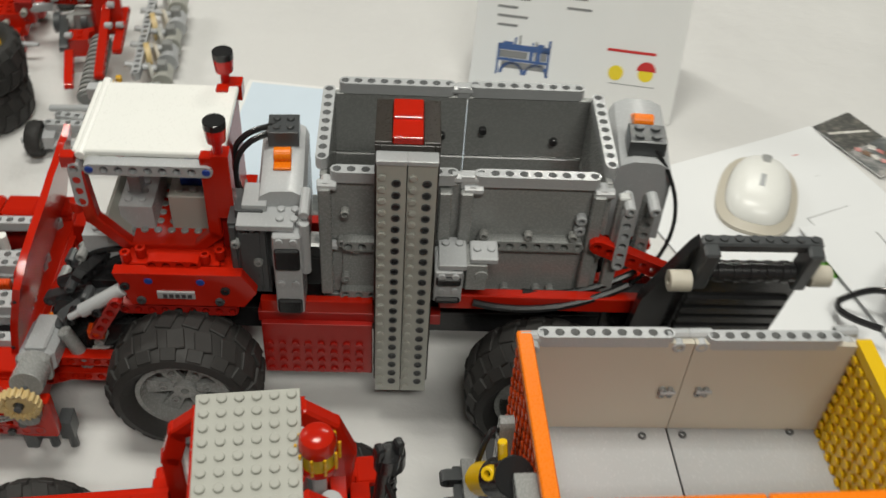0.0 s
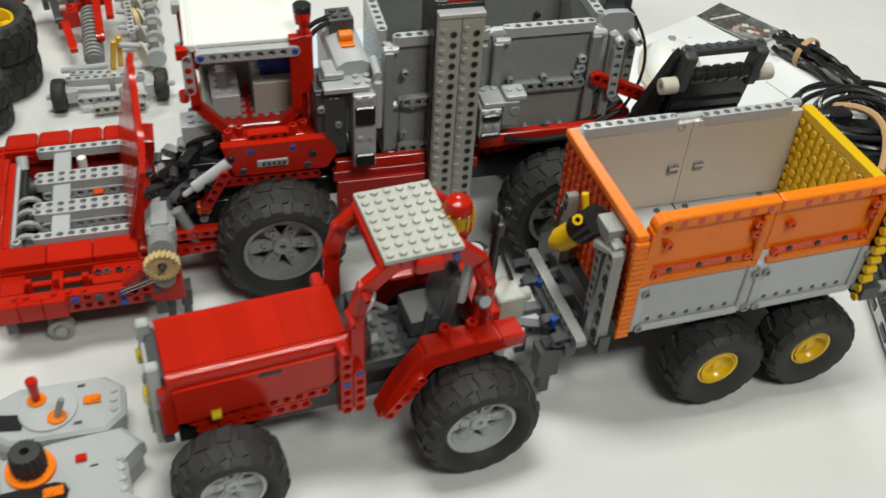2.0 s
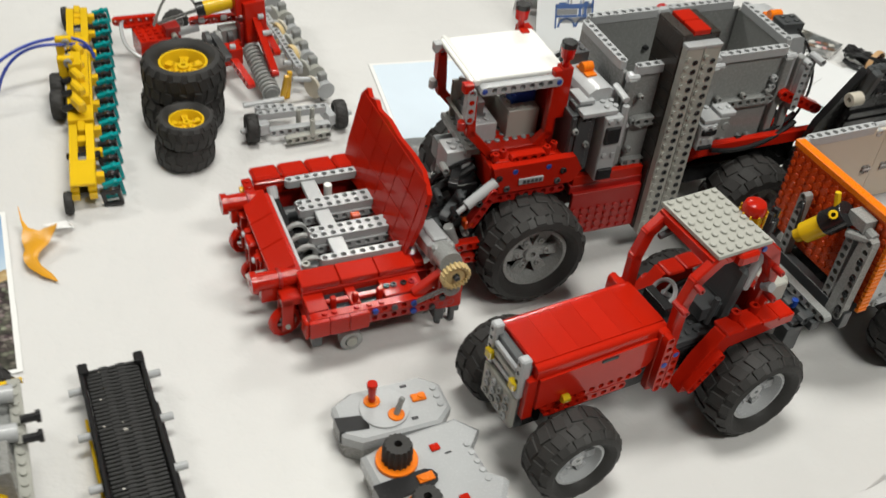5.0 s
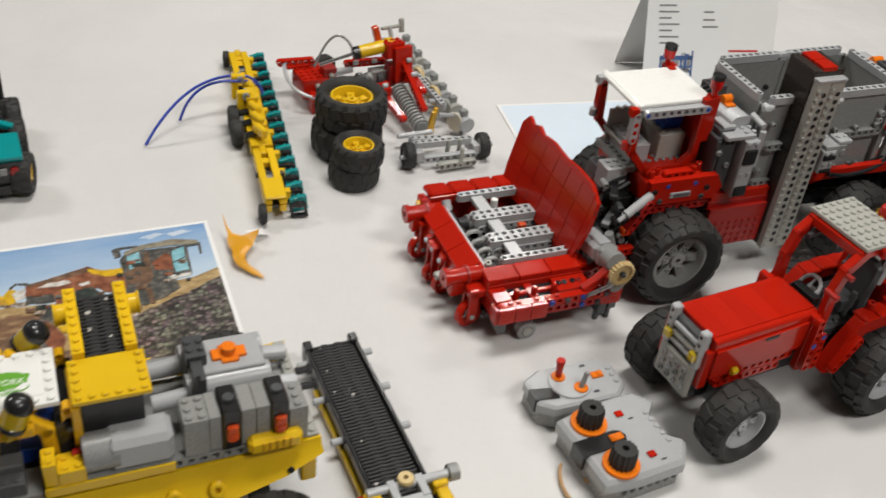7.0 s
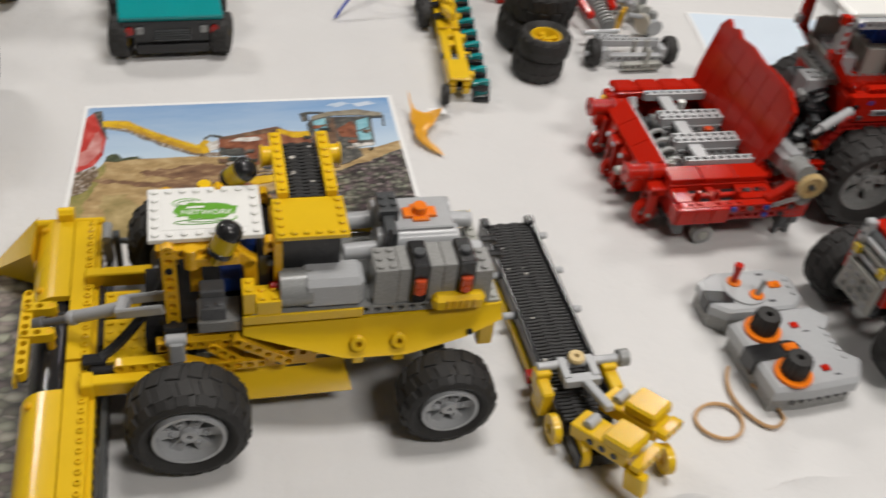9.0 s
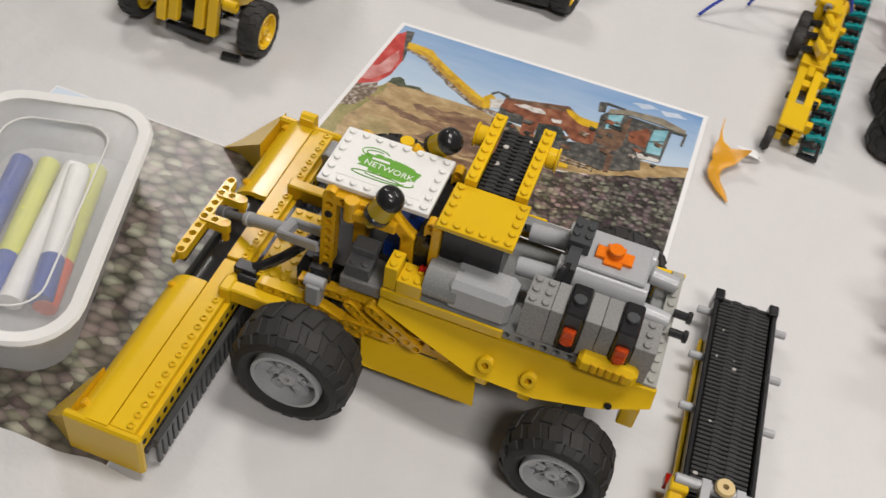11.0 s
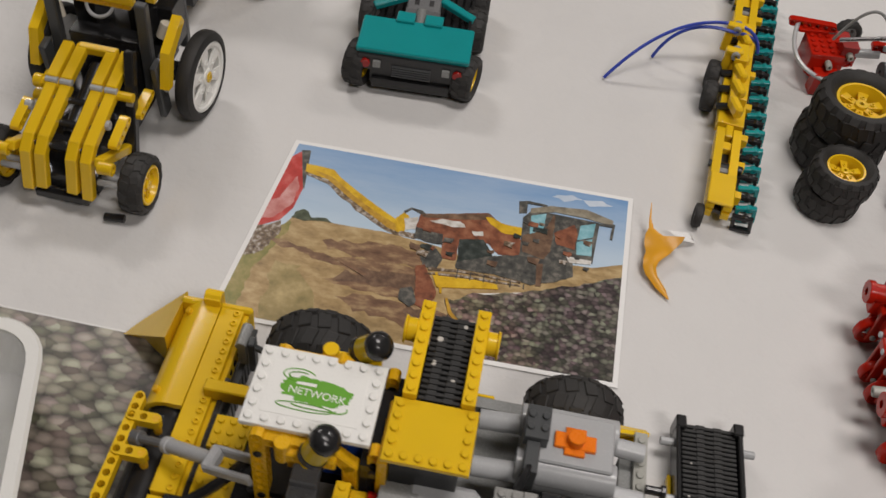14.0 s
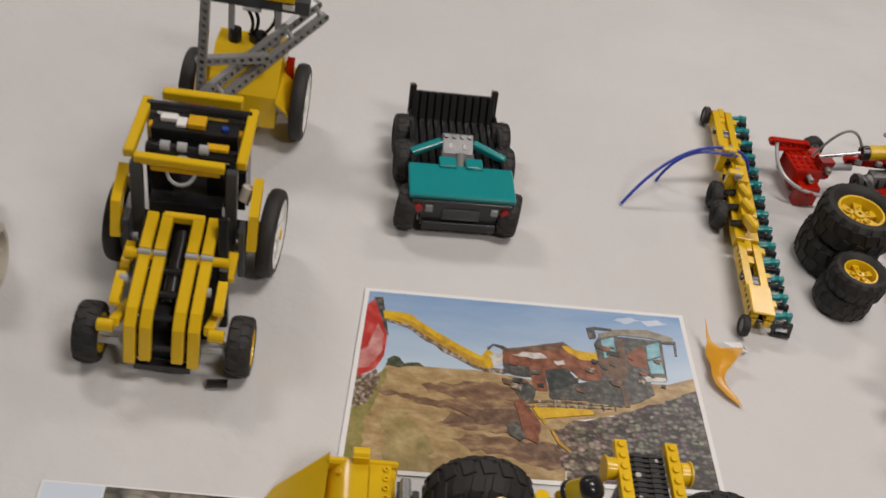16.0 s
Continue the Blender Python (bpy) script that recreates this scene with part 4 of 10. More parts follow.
# red skirt with studs below the hopper
g = Geo().box(-0.128, -0.060, 0.000, 0.004, 0.034, 0.080)
for i in range(8):
    for j in range(4):
        g.cyl((-0.124 + i * U, 0.000, 0.038 + j * U), (-0.124 + i * U, -0.0017, 0.038 + j * U), 0.0024, 8)
part("skirt", g, DRED, truck, "dark red studded skirt plate")
part("skirt_top", Geo().box(-0.128, -0.060, 0.0045, 0.010, 0.080, 0.096), RED, truck)

# battery boxes at both ends of the hopper
def battery(x, y, z, rz, wide=1.0):
    g = Geo()
    m = pose(x, y, z, 0, 0, rz) @ Matrix.Diagonal((wide, 1, 1, 1))
    g.at(m).prism([(-0.014 + a, b) for a, b in ((0, -0.030), (0.028, -0.030), (0.028, 0.034), (0, 0.034))], 0, 0.050)
    g.at(m @ pose(-0.002, 0.002, 0.05, 90, 0, 0)).prism([(-0.012, 0), (0.016, 0), (0.014, 0.006), (0.008, 0.0095), (-0.004, 0.0095), (-0.010, 0.006)], -0.032, 0.032)
    b = part("battery_box", g.at(), LGREY, truck, "light grey battery box")
    part("switch", Geo().at(m).box(-0.005, 0.005, -0.012, 0.006, 0.0595, 0.0615).cyl((-0.005, -0.002, 0.0635), (0.005, -0.002, 0.0635), 0.0045, 12).at(), ORANGE, b, "orange switch")
    part("plug", Geo().at(m).box(-0.009, 0.009, 0.010, 0.028, 0.0595, 0.070).studs(2, 2, -0.008, 0.011, 0.070).at(), DGREY, b)
    return b


battery(-0.1135, 0.044, 0.116, 3)
battery(BX + BL + 0.0265, 0.080, 0.119, 176, 1.22)
for k, (a, b) in enumerate((((-0.118, 0.062, 0.185), (-0.140, 0.052, 0.136)), ((-0.116, 0.058, 0.184), (-0.138, 0.046, 0.131)))):
    part("cable", Geo().sweep(arc(a, b, 0.014, 14, (-1, 0, 0.8)), 0.0019), BLACK, truck)
part("cable", Geo().sweep(arc((0.104, 0.054, 0.185), (0.100, 0.018, 0.105), 0.018, 16, (1.0, -0.3, 0.15)), 0.0013), BLACK, truck)
part("cable", Geo().sweep(arc((0.03, 0.004, 0.110), (0.10, 0.016, 0.118), 0.006, 12, (0, -0.4, -1)), 0.0022), BLACK, truck)
for x in (0.084, 0.098):
    bar(truck, 6, pose(x, 0.0075 + 0.01 * (x > 0.09), 0.134, 0, -90, 0), LGREY if x < 0.09 else GREY)
    part("pin", Geo().cyl((x, 0.002, 0.178), (x, 0.018, 0.178), 0.0034, 10, hole=0.0018), LGREY, truck)
for x in (-0.098,):
    part("axle_pin", Geo().cyl((x, -0.002, 0.172), (x, 0.018, 0.174), 0.0030, 10).cyl((x, -0.003, 0.168), (x, -0.003, 0.130), 0.0030, 10), LGREY, truck)

# switch blocks between cab and hopper
part("gearbox", Geo().box(-0.142, -0.120, 0.004, 0.034, 0.104, 0.160).box(-0.138, -0.122, 0.008, 0.020, 0.160, 0.166).box(-0.136, -0.124, 0.0020, 0.006, 0.110, 0.154), DGREY, truck)
for i in range(4):
    part("rib", Geo().box(-0.1412 + i * 0.0056, -0.1376 + i * 0.0056, 0.0022, 0.0042, 0.106, 0.158), DGREY, truck)
for x, z in ((-0.138, 0.118), (-0.126, 0.132), (-0.138, 0.146)):
    part("pin", Geo().cyl((x, -0.0005, z), (x, 0.0045, z), 0.0028, 10, hole=0.0013), GREY, truck)


def receiver(x, y, z0, z1, parent=truck):
    h = z1 - z0
    r = part("receiver", Geo().box(x - 0.008, x + 0.008, y, y + 0.022, z0, z1, 0.0008), LGREY, parent, "light grey receiver block")
    part("window", Geo().box(x - 0.0072, x + 0.0072, y - 0.0022, y + 0.004, z0 + h * 0.60, z0 + h * 0.86, 0.0012), BLACK, r, "glossy black window")
    part("window", Geo().box(x - 0.0072, x + 0.0072, y - 0.0022, y + 0.004, z0 + h * 0.02, z0 + h * 0.20, 0.0012), BLACK, r, "glossy black window")
    for s in (-0.004, 0.004):
        for z in (z0 + h * 0.42, z1 - 0.003):
            part("stud", Geo().cyl((x + s, y, z), (x + s, y - 0.0016, z), 0.0023, 8), LGREY, r)


receiver(-0.108, -0.007, 0.098, 0.160)
part("bracket", Geo().box(-0.136, -0.104, -0.003, 0.021, 0.1605, 0.1645).box(-0.134, -0.120, 0.009, 0.029, 0.1645, 0.169).studs(2, 2, -0.116, -0.001, 0.1645), LGREY, truck)
receiver(-0.016, -0.013, 0.1170, 0.142)
part("bracket", Geo().box(-0.022, -0.006, -0.012, 0.012, 0.1425, 0.1465).studs(2, 1, -0.022, 0.002, 0.1465), LGREY, truck)
part("bracket", Geo().box(-0.006, 0.006, -0.009, 0.011, 0.124, 0.144).cyl((0.003, -0.010, 0.136), (0.003, 0.011, 0.136), 0.004, 10), GREY, truck)
part("plug_lead", Geo().box(-0.004, 0.012, -0.008, 0.008, 0.144, 0.1485, 0.0008).studs(2, 1, -0.004, -0.004, 0.1485), LGREY, truck)

# cab: floor, frame of red angled beams, grey seat, white roof
CX, CL, CY, CW, CZ = -0.2265, 0.083, 0.0235, 0.0655, 0.190
part("cab_floor", Geo().box(CX + 0.006, CX + CL, CY + 0.004, CY + CW - 0.004, 0.118, 0.124).studs(9, 7, CX + 0.008, CY + 0.006, 0.124), GREY, truck)
part("cab_base", Geo().box(-0.208, -0.138, 0.003, 0.094, 0.096, 0.120).box(-0.204, -0.150, 0.005, 0.090, 0.120, 0.1245), RED, truck)
bar(truck, 4, pose(-0.188, 0.005, 0.1265), RED)
part("side_panel", Geo().at(pose(-0.176, -0.0010, 0.0075) @ pose(0, 0, 0, 90, 0, 0)).prism([(-0.026, 0.092), (0.040, 0.092), (0.048, 0.104), (0.040, 0.118), (-0.034, 0.118), (-0.030, 0.104)], -0.0036, 0.0036).at(), RED, truck)
plaque = part("plaque", Geo().box(-0.186, -0.164, -0.0060, -0.0043, 0.1065, 0.1120, 0.0002), LGREY, truck, "grey plaque with unreadable dark marks")
inked("marks", INK, [(-0.0075 + i * 0.0036, -0.0050 + i * 0.0036, -0.0015, 0.0015) for i in range(5)], plaque, pose(-0.175, -0.0060, 0.1093, 90, 0, 0))
for x in (-0.190, -0.160):
    part("pin", Geo().cyl((x, -0.0050, 0.1195), (x, 0.003, 0.1195), 0.0026, 10), BLUE, truck)
for y in (CY - 0.002, CY + CW - 0.004):
    near = y < 0.04
    g = Geo().at(pose(0, y, 0) @ pose(0, 0, 0, 90, 0, 0))
    for (xa, za), (xb, zb) in (((CX + 0.002, 0.178), (CX + 0.004, 0.146)), ((CX + 0.004, 0.146), (CX + 0.022, 0.124)), ((CX + 0.022, 0.124), (CX + 0.062, 0.124)), ((CX + 0.062, 0.124), (CX + 0.074, 0.136)), ((CX + 0.074, 0.136), (CX + 0.074, 0.192))):
        dx, dz = xb - xa, zb - za
        ln = math.hypot(dx, dz)
        g.at(pose(xa, y, za, 0, -math.degrees(math.atan2(dz, dx)), 0)).box(-0.0030, ln + 0.0030, -0.0036, 0.0036, -0.0037, 0.0037, 0.0008)
    part("cab_frame", g.at(), RED, truck, "red angled cab side frame")
    bar(truck, 4, pose(CX + 0.001, y, 0.160, 0, -90, 0), LGREY if near else RED)
    bar(truck, 9, pose(CX + 0.010, y + (-0.002 if near else 0.002), CZ - 0.0042), LGREY)
    for x in (CX + 0.010, CX + 0.074):
        part("pin", Geo().cyl((x, y - 0.0062, CZ - 0.0042), (x, y, CZ - 0.0042), 0.0024, 10), BLUE, truck)
    part("mirror", Geo().box(CX - 0.006, CX + 0.002, y - 0.003, y + 0.004, CZ - 0.006, CZ + 0.002), RED if near else LGREY, truck)
    part("mirror_peg", Geo().cyl((CX - 0.004, y, 0.150), (CX - 0.004, y, 0.158), 0.0035, 10), RED if near else LGREY, truck)
part("far_panel", Geo().box(CX + 0.010, CX + 0.066, CY + CW - 0.0135, CY + CW - 0.0105, 0.124, 0.1600).studs(6, 1, CX + 0.014, CY + CW - 0.016, 0.1600), OGREY, truck)
part("front_panel", Geo().at(pose(CX + 0.020, 0, 0.124, 0, -34, 0)).box(-0.0015, 0.0015, CY + 0.004, CY + CW - 0.004, 0, 0.020).at(), OGREY, truck)
part("rear_wall", Geo().box(CX + CL - 0.006, CX + CL - 0.001, CY, CY + CW, 0.122, CZ - 0.002), DRED, truck)
part("seat", Geo().box(-0.172, -0.154, 0.046, 0.078, 0.150, 0.172).box(-0.176, -0.166, 0.046, 0.078, 0.150, 0.158), BLUE, truck, "blue seat")
part("seat_box", Geo().box(-0.182, -0.154, 0.036, 0.080, 0.124, 0.150).studs(2, 5, -0.180, 0.038, 0.150), OGREY, truck)
part("console", Geo().box(-0.212, -0.192, 0.035, 0.080, 0.124, 0.142).studs(2, 5, -0.211, 0.037, 0.142).box(-0.207, -0.200, 0.046, 0.056, 0.142, 0.156), LGREY, truck)
g = Geo().box(CX, CX + CL, CY, CY + CW, CZ - 0.001, CZ + 0.0032, 0.0009)
part("cab_roof", g, WHITE, truck, "smooth white roof panel")


def beacon(parent, x, y, z, glass, r=0.0062, tall=0.014):
    """A turned lamp: clear foot, clear cup and a black cap."""
    b = part("beacon", Geo().cyl((x, y, z - 0.010), (x, y, z), 0.0028, 10).cyl((x, y, z), (x, y, z + tall * 0.7), r * 0.86, 16, r2=r), glass, parent, "clear coloured warning lamp with black cap")
    part("cap", Geo().cyl((x, y, z + tall * 0.66), (x, y, z + tall), r * 1.02, 16), BLACK, b)


beacon(truck, -0.146, 0.022, 0.204, REDGLASS)
beacon(truck, -0.152, 0.094, 0.200, REDGLASS)
part("bracket", Geo().box(-0.150, -0.140, 0.018, 0.028, 0.150, 0.196), RED, truck)
part("bracket", Geo().box(-0.154, -0.142, 0.089, 0.099, 0.182, 0.193), RED, truck)
part("roof_edge", Geo().cyl((CX + 0.005, CY - 0.003, CZ + 0.0015), (CX + 0.005, CY + CW + 0.003, CZ + 0.0015), 0.0028, 10), WHITE, truck)

# front linkage between cab and header
g = Geo()
for p, q, r in (((-0.262, 0.0, 0.050), (-0.205, 0.01, 0.085), 0.0035), ((-0.262, 0.05, 0.050), (-0.205, 0.05, 0.085), 0.0035), ((-0.255, 0.025, 0.085), (-0.210, 0.03, 0.105), 0.0040), ((-0.250, 0.06, 0.030), (-0.200, 0.06, 0.060), 0.004), ((-0.250, 0.0, 0.030), (-0.200, 0.005, 0.060), 0.004)):
    g.cyl(p, q, r, 10)
g.box(-0.240, -0.206, 0.004, 0.072, 0.050, 0.072).box(-0.232, -0.212, 0.016, 0.060, 0.072, 0.098).box(-0.258, -0.240, 0.010, 0.020, 0.040, 0.075).box(-0.258, -0.240, 0.048, 0.058, 0.040, 0.075)
part("linkage", g, BLACK, truck)
for p, q, mt in (((-0.232, -0.008, 0.096), (-0.206, -0.004, 0.112), LGREY), ((-0.236, -0.010, 0.050), (-0.246, -0.008, 0.078), GREY), ((-0.225, 0.04, 0.10), (-0.206, 0.045, 0.118), LGREY)):
    part("ram", Geo().cyl(p, q, 0.0044, 12).cyl(Vector(p).lerp(Vector(q), -0.3), p, 0.0022, 8), mt, truck)
for z in (0.044, 0.058):
    bar(truck, 5, pose(-0.252, -0.012, z), RED)
part("block", Geo().box(-0.236, -0.214, 0.030, 0.050, 0.098, 0.122).studs(2, 2, -0.233, 0.032, 0.122), LGREY, truck)
part("block", Geo().box(-0.230, -0.212, 0.052, 0.076, 0.090, 0.108), DGREY, truck)
part("tail_light", Geo().box(-0.262, -0.256, 0.006, 0.014, 0.062, 0.070), ORANGE, truck)

# beams, pins and hoses crowded round the linkage
for n, (x, y, z), (rx, ry, rz), mt in ((6, (-0.262, 0.006, 0.060), (0, -28, 4), BLACK), (7, (-0.266, 0.030, 0.066), (0, -22, -6), DGREY), (6, (-0.262, 0.052, 0.060), (0, -30, 3), BLACK), (5, (-0.246, 0.000, 0.082), (0, -12, 40), DGREY), (4, (-0.250, 0.066, 0.078), (0, 10, -30), GREY), (4, (-0.236, 0.012, 0.104), (0, 0, 60), BLACK), (5, (-0.226, -0.008, 0.078), (0, -60, 0), DRED), (4, (-0.262, -0.010, 0.036), (0, -14, 8), RED), (5, (-0.224, 0.076, 0.070), (0, -70, 0), DGREY)):
    bar(truck, n, pose(x, y, z, rx, ry, rz), mt)
for x, y, z, mt in ((-0.252, 0.002, 0.074, DGREY), (-0.240, -0.004, 0.088, BLACK), (-0.232, 0.006, 0.096, DGREY), (-0.246, 0.020, 0.090, DGREY), (-0.256, 0.036, 0.082, GREY), (-0.228, 0.000, 0.064, GREY), (-0.222, -0.006, 0.098, BLACK), (-0.258, 0.058, 0.076, DGREY), (-0.238, 0.030, 0.108, GREY), (-0.216, -0.004, 0.054, GREY), (-0.248, -0.006, 0.056, DGREY)):
    part("pin", Geo().cyl((x, y - 0.006, z), (x + 0.001, y + 0.005, z), 0.0032, 10, hole=0.0018), mt, truck)
part("lens", Geo().box(-0.232, -0.222, -0.010, -0.002, 0.072, 0.080, 0.001), DORANGE, truck, "small orange lens")
part("hose", Geo().sweep(arc((-0.256, 0.010, 0.060), (-0.214, 0.004, 0.104), 0.014, 12, (0, -0.7, 0.6)), 0.0017), BLACK, truck)
part("hose", Geo().sweep(arc((-0.250, 0.044, 0.070), (-0.212, 0.030, 0.112), 0.016, 12, (-0.3, -0.4, 0.8)), 0.0017), BLACK, truck)
# pins and holed beams along the cab side and skirt
for x, z, mt in ((-0.204, 0.108, BLACK), (-0.146, 0.106, BLACK), (-0.196, 0.0965, DGREY), (-0.150, 0.0965, DGREY)):
    part("pin", Geo().cyl((x, -0.0063, z + 0.0075), (x, -0.0035, z + 0.0075), 0.0029, 10, hole=0.0013), mt, truck)
bar(truck, 9, pose(-0.208, 0.0010, 0.0930), DRED)
for x, y, z in ((-0.204, 0.007, 0.1290), (-0.196, 0.011, 0.1290), (-0.158, 0.007, 0.1290), (-0.150, 0.011, 0.1290)):
    part("sill_peg", Geo().cyl((x, y, z - 0.004), (x, y, z + 0.003), 0.0032, 10, hole=0.0016), RED, truck)
# grey fittings on the hopper side: inset panels with a stepped studded edge
for x0, x1, z0, z1 in ((BX + 0.086, BX + 0.152, B0 + 0.012, B0 + 0.050), (BX + 0.012, BX + 0.032, B0 + 0.012, B0 + 0.050)):
    part("inset_panel", Geo().box(x0, x1, BY - 0.0018, BY + 0.0002, z0, z1, 0.0006), GREY, truck)
    part("panel_edge", Geo().box(x0 - 0.001, x1 + 0.001, BY - 0.0034, BY - 0.0002, z1 - 0.0032, z1, 0.0005), LGREY, truck)
    for i in range(int((x1 - x0) / U)):
        part("edge_stud", shared(("edge_stud",), lambda: Geo().cyl((0, 0, 0), (0, 0, 0.0016), 0.0019, 8), LGREY), LGREY, truck, m=pose(x0 + 0.005 + i * U, BY - 0.0018, z1))
for x in (BX + 0.060, BX + 0.150):
    for z in (B0 + 0.066, B0 + 0.074):
        part("corner_clip", Geo().cyl((x, BY - 0.0050, z), (x, BY, z), 0.0034, 10, hole=0.0018), LGREY, truck)
for x, z in ((0.004, 0.1500), (0.030, 0.1500), (0.056, 0.1500), (-0.020, 0.1260), (0.020, 0.1060), (0.048, 0.1060), (-0.076, 0.1640), (-0.070, 0.1360), (-0.076, 0.1120)):
    part("hopper_pin", Geo().cyl((x, BY - 0.0070, z), (x, BY - 0.002, z), 0.0027, 10, hole=0.0016), MGREY if z > 0.14 else GREY, truck)
part("side_beam", Geo().box(-0.020, 0.116, -0.0010, 0.0060, 0.0985, 0.1105, 0.0008), RED, truck)
part("cross_hose", Geo().sweep(arc((0.000, -0.004, 0.108), (0.094, 0.006, 0.116), 0.008, 14, (0, -0.5, -1)), 0.0024), BLACK, truck)

# rear unloading conveyor: a deep black frame that leans out behind the hopper
unl = pose(0.1460, 0.006, 0.020, 13, 0, 1) @ Matrix.Diagonal((1.14, 1, 1, 1))
g = Geo().at(unl)
g.prism([(-0.027, -0.004), (0.027, -0.004), (0.027, 0.008), (-0.027, 0.008)], 0.0, 0.146)
part("conveyor_frame", g.at(), BLACK, truck, "black upright conveyor frame")
part("conveyor_side", Geo().at(unl @ pose(0, 0, 0, 90, 0, 0)).prism([(-0.028, 0.0), (-0.028, 0.172), (-0.031, 0.166), (-0.045, 0.112), (-0.045, 0.030)][::-1], -0.008, -0.001).at(), BLACK, truck)
for x in (-0.0280, 0.0210):
    part("conveyor_post", Geo().at(unl).box(x, x + 0.0075, -0.0090, 0.004, 0.142, 0.176, 0.0012).at(), DGREY, truck)
part("conveyor_bar", Geo().at(unl).box(-0.0285, 0.0290, -0.002, 0.005, 0.1690, 0.1765, 0.0012).at(), DGREY, truck)
for i in range(8):
    part("conveyor_tooth", Geo().at(unl).cyl((-0.0255 + i * 0.0072, 0.002, 0.1763), (-0.0255 + i * 0.0072, 0.002, 0.1778), 0.0022, 8).at(), DGREY, truck)
for i in range(12):
    part("slat", shared(("slat",), lambda: Geo().box(-0.0255, 0.0255, -0.0015, 0.0015, -0.0035, 0.0035), BLACK), BLACK, truck, m=unl @ pose(0, -0.0050, 0.010 + i * 0.0104))
roller = part("conveyor_roller", Geo().at(unl).cyl((-0.0205, -0.004, 0.154), (0.0205, -0.004, 0.154), 0.0055, 12).at(), BLACK, truck)
for i in range(5):
    part("roller_ring", Geo().at(unl).cyl((-0.018 + i * 0.0078, -0.004, 0.154), (-0.014 + i * 0.0078, -0.004, 0.154), 0.0064, 12).at(), BLACK, roller)
for x, y in ((-0.040, -0.008), (0.0285, -0.004)):
    part("roller_end", Geo().at(unl).cyl((x, y, 0.150), (x + 0.0105, y, 0.150), 0.0062, 14, hole=0.0024).at(), CREAM, truck)
for y, x0, z0, x1, z1 in ((0.0080, 0.070, 0.1480, 0.118, 0.1250), (0.074, 0.060, 0.112, 0.122, 0.086), (0.0330, -0.014, 0.0700, 0.112, 0.0970)):
    ln = math.hypot(x1 - x0, z1 - z0)
    bar(truck, int(ln / U) + 1, pose(x0, y, z0, 0, -math.degrees(math.atan2(z1 - z0, x1 - x0)), 0), RED, name="lift_arm", h=0.0094)
part("rear_gearbox", Geo().cyl((0.10, 0.012, 0.082), (0.10, 0.020, 0.082), 0.010, 14).box(0.086, 0.118, 0.02, 0.07, 0.056, 0.094).cyl((0.118, 0.004, 0.068), (0.118, 0.02, 0.068), 0.008, 12), BLACK, truck)

# ---- red header in front of the truck ----
head = thing("model_header", -0.328, 0.480, 3.0, "brick-built red beet header with raised red flap and grey beams", "model header")
part("base", Geo().box(-0.046, 0.048, -0.070, 0.080, 0.016, 0.022), BLACK, head)
part("back_frame", Geo().box(0.046, 0.060, -0.064, 0.078, 0.020, 0.046), DRED, head)
for y0, n in ((-0.062, 8), (0.004, 10)):
    bar(head, n, pose(0.054, y0 + 0.004, 0.0500, 0, 0, 90), RED)
for k in range(5):
    part("back_pin", Geo().cyl((0.0575, -0.050 + k * 0.028, 0.050), (0.0625, -0.050 + k * 0.028, 0.050), 0.0030, 10, hole=0.0016), DGREY if k % 2 else LGREY, head)
# far side: a row of scalloped tiles on stepped bricks
part("far_housing", Geo().box(-0.048, 0.054, 0.074, 0.088, 0.018, 0.048), DRED, head)
bar(head, 12, pose(-0.038, 0.0735, 0.0470), RED)
for i in range(4):
    w = 0.0245
    part("far_tile", Geo().at(pose(-0.0490 + i * (w + 0.0006), 0.0730, 0.0525, -9, 0, 0)).box(0, w, -0.001, 0.022, 0, 0.0072, 0.0026).at(), RED, head)
part("far_step", Geo().box(-0.058, -0.0495, 0.066, 0.086, 0.030, 0.0525, 0.001).studs(1, 2, -0.058, 0.068, 0.0525), RED, head)
part("far_step", Geo().box(-0.0495, 0.052, 0.0705, 0.0735, 0.046, 0.0560, 0.0006), RED, head)
part("yellow_peg", Geo().cyl((-0.061, 0.078, 0.046), (-0.0575, 0.078, 0.046), 0.0034, 10), DYELLOW, head)
part("corner_post", Geo().at(pose(0.0585, 0.062, 0.030, 0, 6, 0)).box(-0.005, 0.005, -0.006, 0.020, 0, 0.034, 0.001).at(), RED, head)
# west side: smooth sloping shield between two drums
part("west_housing", Geo().at(pose(0, 0, 0, 90, 0, 0)).prism([(-0.064, 0.028), (-0.0405, 0.034), (-0.0405, 0.0540), (-0.0480, 0.0555), (-0.0620, 0.0470)], -0.058, 0.044).at(), RED, head)
for i in range(3):
    part("curved_tile", Geo().at(pose(-0.0545, -0.043 + i * 0.0338, 0.0535, 0, -26, 0)).box(-0.0105, 0.0110, 0, 0.0334, -0.001, 0.0020, 0.0008).at(), RED, head)
for y in (-0.0445, 0.058):
    d = part("corner_drum", Geo().cyl((-0.0765, y, 0.0500), (-0.0440, y, 0.0500), 0.0074, 14), RED, head)
    part("drum_cap", Geo().cyl((-0.0815, y, 0.0500), (-0.0765, y, 0.0500), 0.0092, 14, hole=0.0030), RED, d)
    part("drum_collar", Geo().cyl((-0.0600, y, 0.0500), (-0.0572, y, 0.0500), 0.0086, 14), DRED, d)
    part("drum_web", Geo().box(-0.0740, -0.0450, y - 0.0045, y + 0.0045, 0.030, 0.0500, 0.0008), RED, d)
